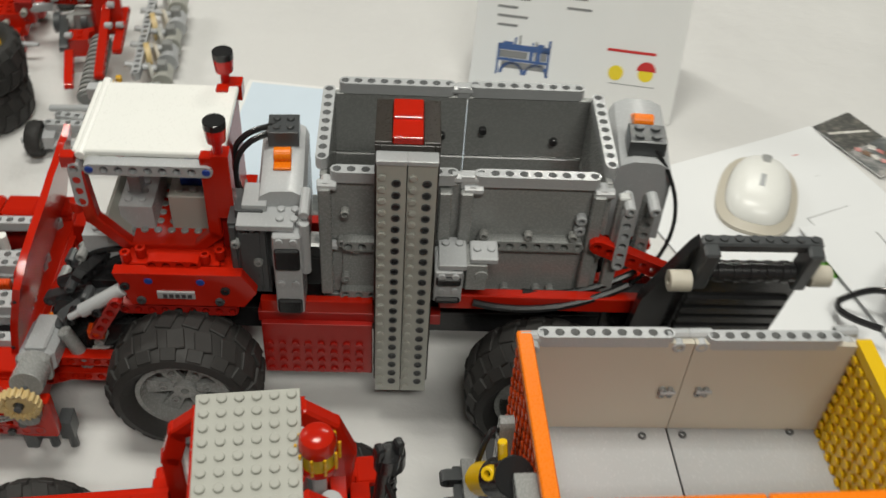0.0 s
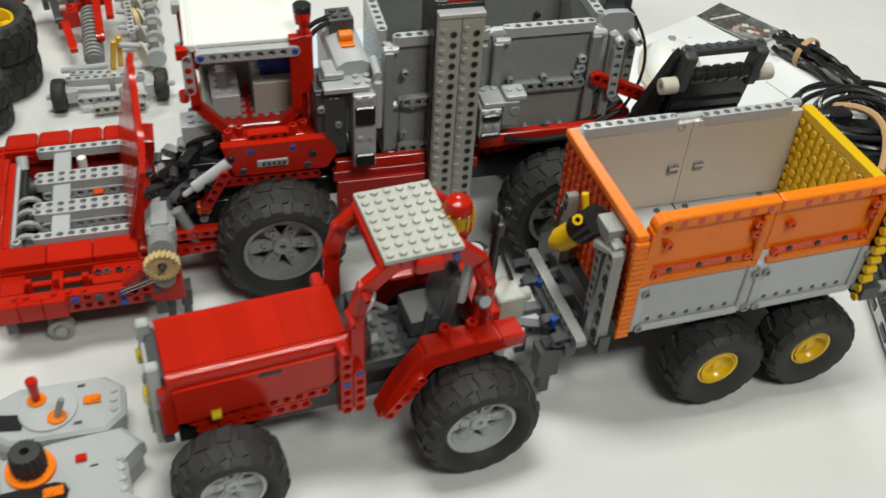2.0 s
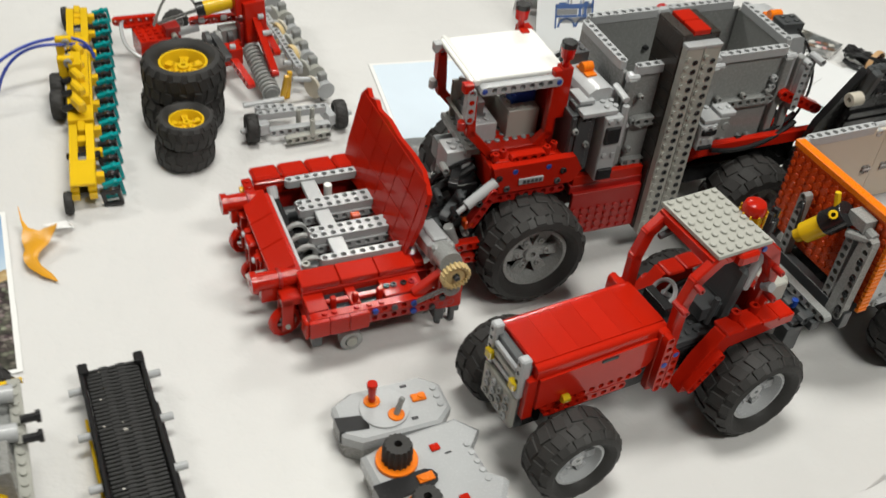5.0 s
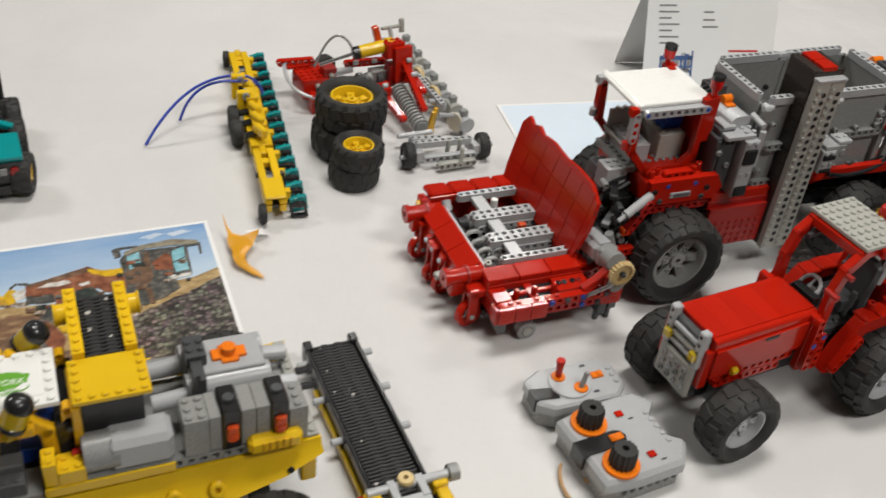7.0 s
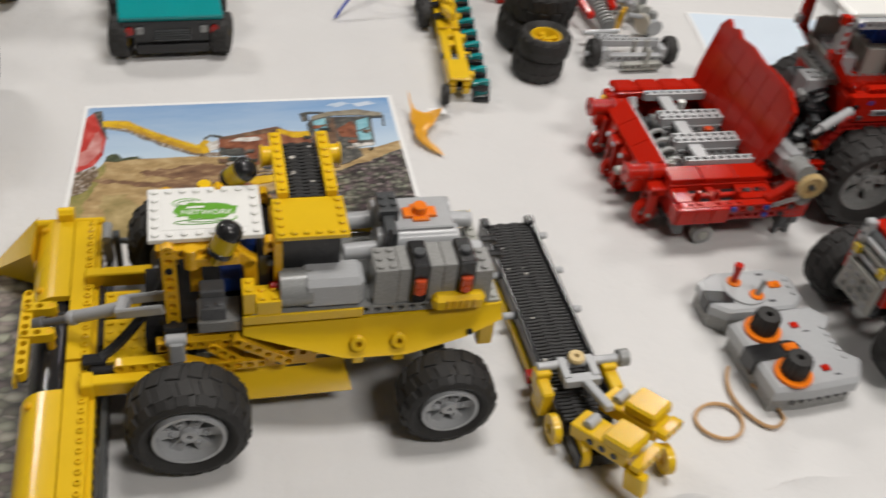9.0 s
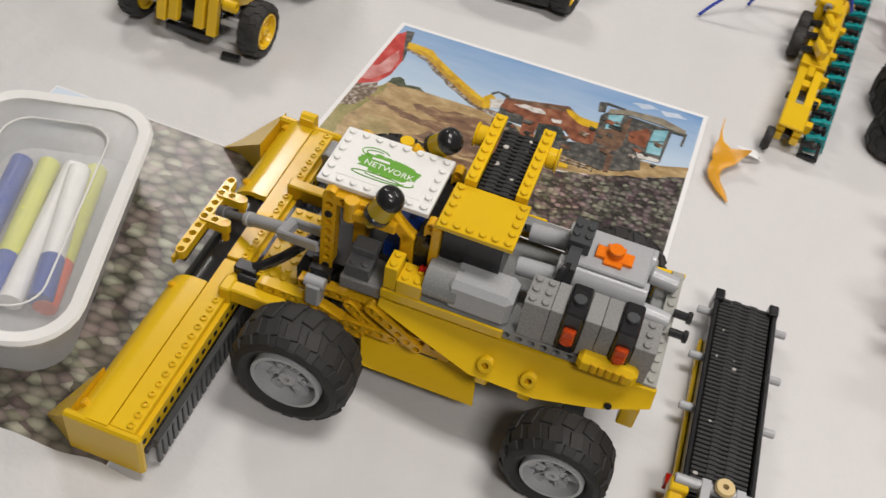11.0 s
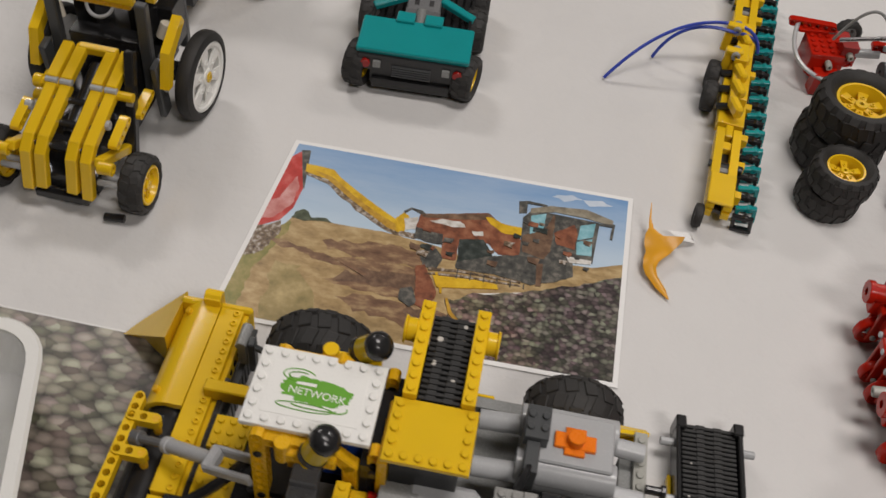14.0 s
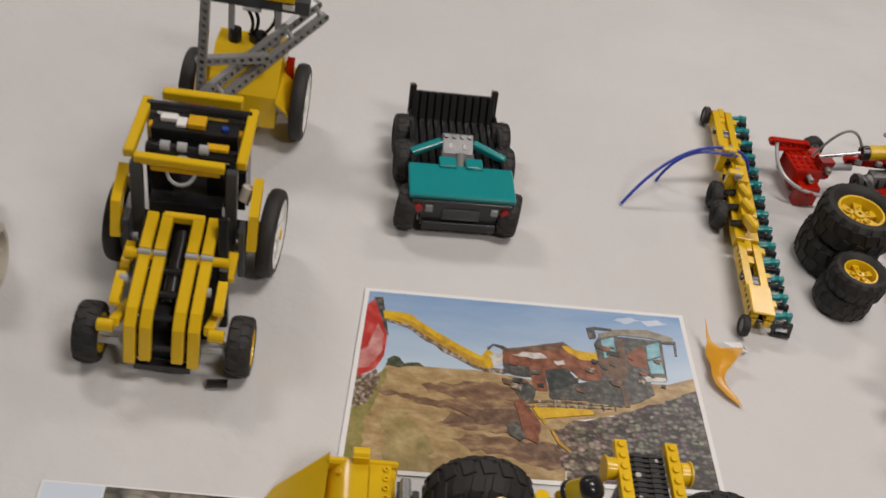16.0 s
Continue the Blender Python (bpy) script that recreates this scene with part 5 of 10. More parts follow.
for y in (0.026, 0.010, -0.008):
    part("shield_clip", Geo().box(-0.0695, -0.0630, y - 0.003, y + 0.003, 0.036, 0.0450, 0.001), RED, head)
    part("clip_pin", Geo().cyl((-0.0715, y, 0.0405), (-0.0690, y, 0.0405), 0.0024, 10), LGREY, head)
# near side: smooth top, pierced step, posts and a double holed beam
part("near_housing", Geo().box(-0.046, 0.050, -0.088, -0.046, 0.024, 0.0420, 0.0008), DRED, head)
for i in range(3):
    part("near_tile", Geo().at(pose(-0.0460 + i * 0.0318, -0.0650, 0.0490, 4, 0, 0)).box(0, 0.0312, 0, 0.0190, 0, 0.0060, 0.0008).at(), RED, head)
part("near_plate", Geo().box(-0.0460, 0.0498, -0.0660, -0.0452, 0.0420, 0.0492, 0.0006), RED, head)
for x0, x1, top in ((-0.046, -0.030, 0.0470), (-0.012, -0.004, 0.0470), (0.016, 0.050, 0.0480)):
    part("near_step", Geo().box(x0, x1, -0.0860, -0.0664, 0.0420, top, 0.0006), RED, head)
for x0, x1 in ((-0.030, -0.012), (-0.004, 0.016)):
    part("pit", Geo().box(x0, x1, -0.0850, -0.0668, 0.0421, 0.0436, 0.0003), BLACK, head)
    part("pit_rail", Geo().box(x0, x1, -0.0795, -0.0745, 0.0436, 0.0470, 0.0006), RED, head)
for x in (-0.0260, -0.0080, 0.0120):
    part("post", Geo().box(x - 0.0022, x + 0.0022, -0.0852, -0.0802, 0.0436, 0.0555, 0.0008), RED, head)
for x, mt in ((0.020, BLACK), (0.026, DGREY), (0.0345, BLACK), (0.041, DRED)):
    part("step_pin", Geo().cyl((x, -0.0760, 0.0478), (x, -0.0760, 0.0500), 0.0027, 10, hole=0.0013), mt, head)
part("slot", Geo().box(0.018, 0.044, -0.0862, -0.0840, 0.0445, 0.0468), BLACK, head)
for k in range(2):
    bar(head, 15, pose(-0.0440, -0.0925, 0.0370 + 0.0079 * k), RED if k else DRED)
for i in range(3):
    part("front_brick", Geo().box(-0.0495 + i * 0.0160, -0.0338 + i * 0.0160, -0.1010, -0.0965, 0.0330, 0.0490, 0.0006), RED, head)
part("front_cap", Geo().box(-0.0530, -0.0498, -0.1005, -0.0880, 0.0330, 0.0495, 0.001), RED, head)
for x, mt, z in ((0.004, BLUE, 0.0449), (0.020, DGREY, 0.0449), (0.036, BLUE, 0.0449), (0.036, BLUE, 0.0370), (0.060, DGREY, 0.0449), (0.052, BLACK, 0.0370)):
    part("front_pin", Geo().cyl((x, -0.0985, z), (x, -0.0958, z), 0.0026, 10), mt, head)
for x in (-0.036, -0.028, -0.010, 0.000, 0.010):
    part("front_stud", Geo().cyl((x, -0.0925, 0.0486), (x, -0.0925, 0.0506), 0.0024, 10), RED, head)
for x in (-0.042, 0.060):
    part("skid", Geo().box(x - 0.004, x + 0.004, -0.0960, -0.0800, 0.0180, 0.0330, 0.001), DGREY, head)
# grey ladder of beams over the dark well
for y, pair in ((0.0650, 0), (0.0310, 1), (-0.0060, 1), (-0.0415, 0)):
    part("beam", shared(("ladder",), lambda: Geo().beam(9), LGREY), LGREY, head, m=pose(-0.0205, y, 0.0560, 90, 0, 0))
    if pair:
        part("beam", shared(("ladder",), lambda: Geo().beam(9), LGREY), LGREY, head, m=pose(-0.0205, y - 0.0076, 0.0560, 90, 0, 0))
        part("beam", shared(("ladder_side",), lambda: Geo().beam(8), LGREY), LGREY, head, m=pose(-0.0165, y - 0.0090, 0.0480))
for y0, y1 in ((-0.0378, -0.0174), (-0.0022, 0.0196), (0.0348, 0.0612)):
    part("cross_beam", Geo().box(-0.0110, 0.0020, y0, y1, 0.0535, 0.0580, 0.0006), LGREY, head)
for y in (-0.028, 0.010, 0.047):
    r = part("roller", Geo().cyl((-0.040, y, 0.036), (0.045, y, 0.036), 0.0068, 14), DGREY, head)
    for k in range(5):
        part("roller_ring", Geo().cyl((-0.036 + k * 0.017, y, 0.036), (-0.031 + k * 0.017, y, 0.036), 0.0092, 14), GREY if k % 2 else DGREY, r)
for k in range(4):
    part("finger_ring", Geo().at(pose(-0.0290, -0.033 + k * 0.0145, 0.0460, 90, 0, 0)).cyl((0, 0, -0.0020), (0, 0, 0.0020), 0.0098, 16, hole=0.0072).at(), CLEAR, head)
part("axle", Geo().cyl((-0.0345, -0.044, 0.0475), (-0.0345, 0.066, 0.0475), 0.0030, 10), BLACK, head)
part("well_rail", Geo().box(-0.0402, -0.0370, -0.0420, 0.0600, 0.0440, 0.0525, 0.0006), LGREY, head)
part("pin", Geo().cyl((-0.0360, 0.056, 0.0475), (-0.0360, 0.064, 0.0555), 0.0045, 10, hole=0.002), LGREY, head)
part("pin", Geo().cyl((-0.0355, -0.0400, 0.0480), (-0.0355, -0.0400, 0.0560), 0.0038, 10, hole=0.0018), OGREY, head)
part("stud_lever", Geo().cyl((0.010, 0.049, 0.046), (0.010, 0.049, 0.060), 0.0036, 10), WHITE, head)
part("well_clip", Geo().box(0.018, 0.026, 0.006, 0.012, 0.050, 0.0565, 0.0008), DORANGE, head)
# raised flap
flap_poly = [(-0.074, 0.0), (0.068, -0.010), (0.072, 0.020), (0.073, 0.064), (0.066, 0.074), (0.057, 0.070), (0.046, 0.074), (0.036, 0.070), (0.016, 0.073), (-0.008, 0.071), (-0.034, 0.073), (-0.058, 0.072), (-0.076, 0.062), (-0.079, 0.034)]
fm = pose(0.0430, 0.022, 0.0545, 0, 14, 2) @ pose(0, 0, 0, 90, 0, 90)
part("flap", Geo().at(fm).prism(flap_poly, -0.0022, 0.0022).at(), RED, head, "raised glossy red flap")
for k in range(6):
    for j in range(3):
        part("flap_tile", Geo().at(fm).box(-0.070 + k * 0.0230, -0.0476 + k * 0.0230, 0.003 + j * 0.022, 0.0246 + j * 0.022, -0.0029, -0.0021, 0.0003).at(), RED, head)
for v in (0.010, 0.024, 0.038, 0.052):
    part("flap_hole", Geo().at(fm).cyl((-0.0772, v, -0.0006), (-0.0764, v, -0.0006), 0.0014, 8).at(), BLACK, head)
part("hinge", Geo().box(0.042, 0.0535, -0.052, 0.086, 0.0460, 0.0545), RED, head)
for y in (-0.046, -0.016, 0.016, 0.050, 0.078):
    part("hinge_pin", Geo().cyl((0.0405, y, 0.0505), (0.0425, y, 0.0505), 0.0026, 8), BLACK, head)
# motor with cream gear
motor_at = pose(0.0670, -0.0620, 0.0690, -10, 0, 0)
m9 = part("gear_motor", Geo().at(motor_at).box(-0.0105, 0.0105, -0.010, 0.026, -0.010, 0.009, 0.004).box(-0.0065, 0.0065, -0.008, 0.024, 0.007, 0.0112, 0.0022).at(), LGREY, head, "light grey gear motor")
part("motor_nose", Geo().at(motor_at).cyl((0, -0.009, 0), (0, -0.030, 0), 0.0098, 18).box(-0.0100, 0.0100, -0.016, -0.009, -0.0095, 0.0088, 0.003).at(), GREY, m9)
gm = pose(0.0660, -0.1000, 0.0720, 90, 0, 0)
ring = [((0.0124 if k % 4 < 2 else 0.0106) * math.cos(2 * math.pi * k / 80), (0.0124 if k % 4 < 2 else 0.0106) * math.sin(2 * math.pi * k / 80)) for k in range(80)]
gear = part("gear", shell([([(x * 0.30, y * 0.30) for x, y in ring], 0.0046), ([(x * 0.74, y * 0.74) for x, y in ring], 0.0040), ([(x * 0.80, y * 0.80) for x, y in ring], 0.0060), ([(x * 0.96, y * 0.96) for x, y in ring], 0.0062), (ring, 0.0052), (ring, 0.0008), ([(x * 0.96, y * 0.96) for x, y in ring], 0.0), ([(x * 0.30, y * 0.30) for x, y in ring], 0.0)]), TAN, head, "cream toothed gear", m=gm)
part("gear_axle", Geo().cyl((0, 0, -0.012), (0, 0, 0.008), 0.0024, 8), DGREY, gear)
part("arm", Geo().at(pose(0.0380, -0.0900, 0.0480, 0, -36, 0)).box(0, 0.030, -0.004, 0.004, -0.004, 0.004, 0.001).at(), RED, head)
part("gear_bracket", Geo().box(0.056, 0.078, -0.0960, -0.0880, 0.030, 0.064, 0.001), RED, head)
part("gear_foot", Geo().cyl((0.0660, -0.1015, 0.0560), (0.0660, -0.0900, 0.0560), 0.0075, 16), MGREY, head)
for k in range(2):
    part("spring_wire", Geo().cyl((0.036, -0.1020, 0.0500 + k * 0.003), (0.060, -0.1040, 0.0600 + k * 0.003), 0.0010, 6), CHROME, head)
for x in (0.066, 0.078):
    part("foot", Geo().cyl((x, -0.080, 0.0), (x, -0.080, 0.0165), 0.0030, 10).box(x - 0.004, x + 0.004, -0.086, -0.074, 0.014, 0.0305), DGREY, head)
# guide wheels in forks along the west side
for x, y, r in ((-0.0640, 0.052, 0.0140), (-0.0660, 0.014, 0.0105), (-0.0620, -0.006, 0.0130), (-0.0570, -0.056, 0.0145)):
    at = pose(x, y, r, 90, 0, 14)
    t = part("guide_wheel", Geo().at(at).lathe([(r * 0.62, -0.0030), (r * 0.92, -0.0036), (r, -0.0022), (r, 0.0022), (r * 0.92, 0.0036), (r * 0.62, 0.0030)], 22, True).at(), RED, head)
    part("hub", Geo().at(at).cyl((0, 0, -0.0055), (0, 0, 0.0055), r * 0.34, 12, hole=r * 0.16).at(), OGREY if r > 0.0135 else RED, t)
    part("spoke", Geo().at(at).box(-r * 0.72, r * 0.72, -0.0014, 0.0014, -0.001, 0.001).box(-0.0014, 0.0014, -r * 0.72, r * 0.72, -0.001, 0.001).at(), RED if r < 0.0135 else BLACK, t)
    for s in (-1, 1):
        part("fork", Geo().box(x - 0.0045, x + 0.0055, y + s * 0.0062 - 0.0016, y + s * 0.0062 + 0.0016, r * 0.6, 0.042, 0.0008), RED, head)
    part("fork_top", Geo().box(x - 0.0045, x + 0.020, y - 0.0078, y + 0.0078, 0.0355, 0.0440, 0.001), RED, head)
    part("fork_pin", Geo().cyl((x, y - 0.0100, r), (x, y + 0.0100, r), 0.0022, 8), OGREY, head)
part("side_knob", Geo().cyl((-0.0800, -0.024, 0.036), (-0.0620, -0.024, 0.038), 0.0042, 12, hole=0.002), OGREY, head)
for x in (-0.012,):
    part("caster", Geo().cyl((x, -0.0900, 0.0095), (x, -0.0820, 0.0095), 0.0095, 18, hole=0.0055), CLEAR, head)
    part("caster_axle", Geo().cyl((x, -0.0915, 0.0095), (x, -0.076, 0.0095), 0.0046, 10), OGREY, head)
    part("caster_stay", Geo().box(x - 0.003, x + 0.003, -0.0800, -0.0760, 0.0040, 0.0250), DGREY, head)


# ---- red tractor ----
tractor = thing("model_tractor", -0.1037, 0.2916, 8.6, "brick-built red tractor with grey studded roof and grey rims", "model tractor")
for wx, kind, half, wz in ((-0.126, "medium", 0.049, 0.0345), (0.032, "balloon", 0.052, 0.0402)):
    for s in (-1, 1):
        wheel(tractor, kind, LGREY, pose(wx, s * half, wz, -s * 90, 0, 0))
    part("axle", Geo().box(wx - 0.008, wx + 0.008, -0.034, 0.034, 0.032, 0.050), DGREY, tractor)
part("chassis", Geo().box(-0.150, 0.062, -0.016, 0.016, 0.038, 0.060).box(-0.04, 0.055, -0.024, 0.024, 0.060, 0.072), BLACK, tractor)
# hood: flat ridged top, rounded shoulders, side fairings
g = Geo().at(pose(0, 0, 0) @ pose(0, 0, 0, 90, 0, 90))
hood = [(-0.0262, 0.0985)] + [(-0.0222 - 0.004 * math.cos(t), 0.1045 + 0.004 * math.sin(t)) for t in [math.pi * k / 12 for k in range(7)]]
hood += [(-y, z) for y, z in hood[::-1]]
g.prism(hood, -0.152, -0.044)
part("hood", g.at(), RED, tractor, "glossy red hood with fine ridges")
for k in range(6):
    part("hood_tile", Geo().box(-0.1515 + k * 0.0179, -0.1337 + k * 0.0179, -0.0205, 0.0205, 0.1083, 0.1094, 0.0001), RED, tractor)
for s in (-1, 1):
    m = pose(0, s * 0.0262, 0)
    g = Geo().at(m @ pose(0, 0, 0, 90, 0, 0))
    g.prism([(-0.150, 0.070), (-0.056, 0.074), (-0.050, 0.082), (-0.050, 0.1005), (-0.150, 0.0985)], -0.0022, 0.0022)
    part("fairing", g.at(), RED, tractor)
    part("vent", Geo().box(-0.100, -0.086, s * 0.0270, s * 0.0292, 0.0955, 0.0980, 0.0003), BLACK, tractor)
    bar(tractor, 11, pose(-0.140, s * 0.022, 0.066), RED)
    bar(tractor, 9, pose(-0.136, s * 0.022, 0.0575), RED)
    part("lamp", Geo().cyl((-0.130, s * 0.0300, 0.0735), (-0.124, s * 0.0300, 0.0735), 0.0034, 10), AMBER, tractor)
    part("front_fender", Geo().box(-0.158, -0.150, s * 0.010, s * 0.026, 0.060, 0.098), RED, tractor)
# grille
grille = part("grille", Geo().box(-0.1590, -0.1525, -0.0205, 0.0205, 0.046, 0.106), DGREY, tractor, "light grey front grille with dark gaps")
for s in (-1, 1):
    part("grille_post", Geo().box(-0.1625, -0.1545, s * 0.0145, s * 0.0220, 0.078, 0.1150, 0.0012), LGREY, grille)
    for z in (0.086, 0.094, 0.102, 0.110):
        part("post_hole", Geo().cyl((-0.1629, s * 0.0182, z), (-0.1622, s * 0.0182, z), 0.0016, 8), BLACK, grille)
    part("headlight", Geo().box(-0.1655, -0.1600, s * 0.0120, s * 0.0195, 0.0845, 0.0930, 0.001), AMBER, tractor, "clear yellow headlight")
for k, (z, mt) in enumerate(((0.1000, LGREY), (0.0920, OGREY), (0.0845, LGREY))):
    part("slat", Geo().box(-0.1618, -0.1588, -0.0140, 0.0140, z - 0.0022, z + 0.0022, 0.0006), mt, grille)
part("lower_plate", Geo().box(-0.1630, -0.1588, -0.0205, 0.0205, 0.0465, 0.0775, 0.001), OGREY, grille)
for z in (0.0535, 0.0620, 0.0705):
    for y in (-0.0125, -0.004, 0.0045, 0.013):
        part("plate_pin", Geo().cyl((-0.1648, y, z), (-0.1628, y, z), 0.0030, 10, hole=0.0014), LGREY if (y > 0) == (z > 0.06) else GREY, grille)
# cab pillars, both sides
for s in (-1, 1):
    g = Geo()
    for (xa, za), (xb, zb), t in (((-0.040, 0.052), (-0.040, 0.130), 0.0048), ((-0.040, 0.130), (-0.034, 0.150), 0.0048), ((-0.034, 0.150), (-0.018, 0.164), 0.0048), ((-0.0485, 0.052), (-0.0485, 0.104), 0.004)):
        ln = math.hypot(xb - xa, zb - za)
        g.at(pose(xa, s * 0.0275, za, 0, -math.degrees(math.atan2(zb - za, xb - xa)), 0)).box(-0.0035, ln + 0.0035, -0.0038, 0.0038, -t, t, 0.001)
    part("front_pillar", g.at(), RED, tractor)
    bar(tractor, 7, pose(-0.0485, s * 0.0332, 0.056, 0, -90, 0), RED)
    bar(tractor, 5, pose(-0.0405, s * 0.0335, 0.056, 0, -90, 0), RED)
    g = Geo()
    for (xa, za), (xb, zb) in (((0.024, 0.162), (0.037, 0.150)), ((0.037, 0.150), (0.044, 0.128)), ((0.044, 0.128), (0.040, 0.096))):
        ln = math.hypot(xb - xa, zb - za)
        g.at(pose(xa, s * 0.0245, za, 0, -math.degrees(math.atan2(zb - za, xb - xa)), 0)).box(-0.003, ln + 0.003, -0.0042, 0.0042, -0.0056, 0.0056, 0.0014)
    part("rear_pillar", g.at(), RED, tractor)
    # fender: sloping front leg, stepped top
    part("fender", Geo().at(pose(0, s * 0.036, 0) @ pose(0, 0, 0, 90, 0, 0)).prism([(-0.030, 0.048), (-0.022, 0.046), (0.006, 0.082), (0.066, 0.086), (0.066, 0.094), (0.030, 0.097), (-0.002, 0.095), (-0.018, 0.074)], -0.006, 0.006).at(), RED, tractor)
    bar(tractor, 5, pose(-0.024, s * 0.0440, 0.054, 0, -52, 0), RED)
    for k, h in ((0, 0.0975), (1, 0.0985), (2, 0.0975), (3, 0.0960)):
        part("fender_tile", Geo().box(0.000 + k * 0.0165, 0.0158 + k * 0.0165, s * 0.026, s * 0.043, h - 0.004, h, 0.0012), RED, tractor)
    part("pin", Geo().cyl((-0.040, s * 0.0315, 0.088), (-0.040, s * 0.0375, 0.088), 0.0026, 10), BLUE, tractor)
    part("pin", Geo().cyl((-0.0485, s * 0.0315, 0.080), (-0.0485, s * 0.0375, 0.080), 0.0026, 10), BLUE, tractor)
    part("cross_brace", Geo().at(pose(-0.030, s * 0.020, 0.150, 0, -10, 0)).box(0, 0.05, -0.002, 0.002, -0.002, 0.002).at(), DGREY, tractor)
plate(tractor, 6, 8, pose(-0.024, -0.032, 0.1675), OGREY, name="roof", label="light grey studded roof plate")
part("roof_lamp", Geo().box(-0.006, 0.012, -0.036, -0.028, 0.1575, 0.1675, 0.002), RED, tractor)
part("roof_frame", Geo().box(-0.024, 0.026, -0.030, -0.022, 0.159, 0.167).box(-0.024, 0.026, 0.022, 0.030, 0.159, 0.167).box(-0.026, -0.018, -0.03, 0.03, 0.158, 0.166), RED, tractor)
part("cab_floor", Geo().box(-0.040, 0.050, -0.022, 0.022, 0.070, 0.078).studs(5, 5, -0.038, -0.020, 0.078), DGREY, tractor)
part("dash", Geo().box(-0.042, -0.028, -0.020, 0.020, 0.078, 0.100).box(-0.036, -0.028, -0.012, 0.014, 0.100, 0.108), BLACK, tractor)
for y, z in ((-0.014, 0.090), (0.0, 0.094), (0.012, 0.088)):
    part("dash_pin", Geo().cyl((-0.030, y, z), (-0.022, y, z), 0.0034, 10, hole=0.0016), GREY, tractor)
part("seat", Geo().box(0.0, 0.024, -0.014, 0.014, 0.084, 0.096).at(pose(0.022, 0, 0.096, 0, 12, 0)).box(-0.004, 0.004, -0.015, 0.015, 0, 0.036, 0.002).at(), DGREY, tractor, "dark grey seat")
part("lever", Geo().cyl((0.008, -0.014, 0.08), (0.012, -0.014, 0.104), 0.0026, 8), DGREY, tractor)
part("pump_lever", Geo().cyl((0.056, -0.002, 0.086), (0.0625, 0.0055, 0.146), 0.0034, 12), BLACK, tractor, "black lever with a round knob")
part("pump_knob", Geo().at(pose(0.0630, 0.0058, 0.1440, 0, 6, 20)).cyl((0, 0, -0.004), (0, 0, 0.006), 0.0062, 14).box(-0.0072, -0.0028, -0.0030, 0.0030, 0.004, 0.0130, 0.001).box(0.0028, 0.0072, -0.0030, 0.0030, 0.004, 0.0130, 0.001).at(), BLACK, tractor, "forked black knob")
part("pump_hose", Geo().sweep(arc((0.062, 0.002, 0.132), (0.082, -0.004, 0.070), 0.012, 14, (0.2, -0.4, -0.4)), 0.0016), BLACK, tractor)
part("peg", Geo().cyl((0.060, -0.020, 0.074), (0.068, -0.022, 0.076), 0.0050, 12), TEAL, tractor)
part("steering_wheel", Geo().at(pose(-0.026, 0.004, 0.108, 0, -50, 0)).lathe([(0.0095 + 0.0018 * math.cos(t), 0.0018 * math.sin(t)) for t in (0, 1.05, 2.1, 3.14, 4.2, 5.2)], 20, True).box(-0.009, 0.009, -0.001, 0.001, -0.001, 0.001).cyl((0, 0, -0.02), (0, 0, 0.001), 0.002, 8).at(), LGREY, tractor, "light grey steering wheel")
part("rear_wall", Geo().box(0.046, 0.056, -0.024, 0.024, 0.070, 0.100).box(0.036, 0.044, -0.024, 0.024, 0.088, 0.112), RED, tractor)
part("socket", Geo().box(0.056, 0.074, -0.022, 0.0, 0.088, 0.106, 0.001).cyl((0.074, -0.011, 0.097), (0.082, -0.011, 0.097), 0.0045, 12), OGREY, tractor)
for y in (-0.026, 0.026):
    part("rear_pin", Geo().cyl((0.040, y, 0.118), (0.040, y * 1.3, 0.122), 0.004, 10), LGREY, tractor)
lamp_drum = part("beacon", Geo().cyl((0.031, -0.002, 0.160), (0.031, -0.002, 0.1765), 0.0082, 20), AMBER, tractor, "clear yellow lamp drum with a red dome")
part("dome", Geo().at(pose(0.031, -0.002, 0.1745)).lathe([(0.0, 0.0066), (0.0048, 0.0063), (0.0074, 0.0048), (0.0086, 0.0020), (0.0088, -0.0028), (0.0084, -0.0036), (0.0, -0.0036)], 22).at(), RED, lamp_drum, "glossy red dome")
part("foot_ring", Geo().cyl((0.031, -0.002, 0.1575), (0.031, -0.002, 0.1612), 0.0092, 18), RED, lamp_drum)
for k in range(10):
    a = k * math.pi / 5
    part("drum_rib", shared(("drum_rib",), lambda: Geo().box(-0.0007, 0.0007, -0.0007, 0.0007, 0.1612, 0.1735), DYELLOW), DYELLOW, lamp_drum, m=pose(0.031 + 0.0098 * math.cos(a), -0.002 + 0.0098 * math.sin(a), 0))
part("beacon_post", Geo().cyl((0.031, -0.002, 0.10), (0.031, -0.002, 0.158), 0.0035, 10), LGREY, tractor)
part("grey_spring", Geo().cyl((0.030, -0.018, 0.112), (0.035, -0.020, 0.150), 0.0036, 12).cyl((0.035, -0.020, 0.148), (0.036, -0.020, 0.156), 0.0050, 12), LGREY, tractor)
for x, y, z in ((0.016, -0.030, 0.101), (0.034, -0.030, 0.101)):
    part("fender_peg", Geo().cyl((x, y, z - 0.006), (x, y, z + 0.003), 0.0040, 12, hole=0.0018), RED, tractor)
for x in (-0.020, 0.020):
    part("pin", Geo().cyl((x, -0.0312, 0.1625), (x, -0.0300, 0.1625), 0.0024, 10), BLUE, tractor)
for x, z in ((-0.036, 0.148), (-0.044, 0.130), (0.040, 0.138), (0.042, 0.112)):
    part("pin", Geo().cyl((x, -0.0380, z), (x, -0.0240, z), 0.0026, 10, hole=0.0013), DRED, tractor)
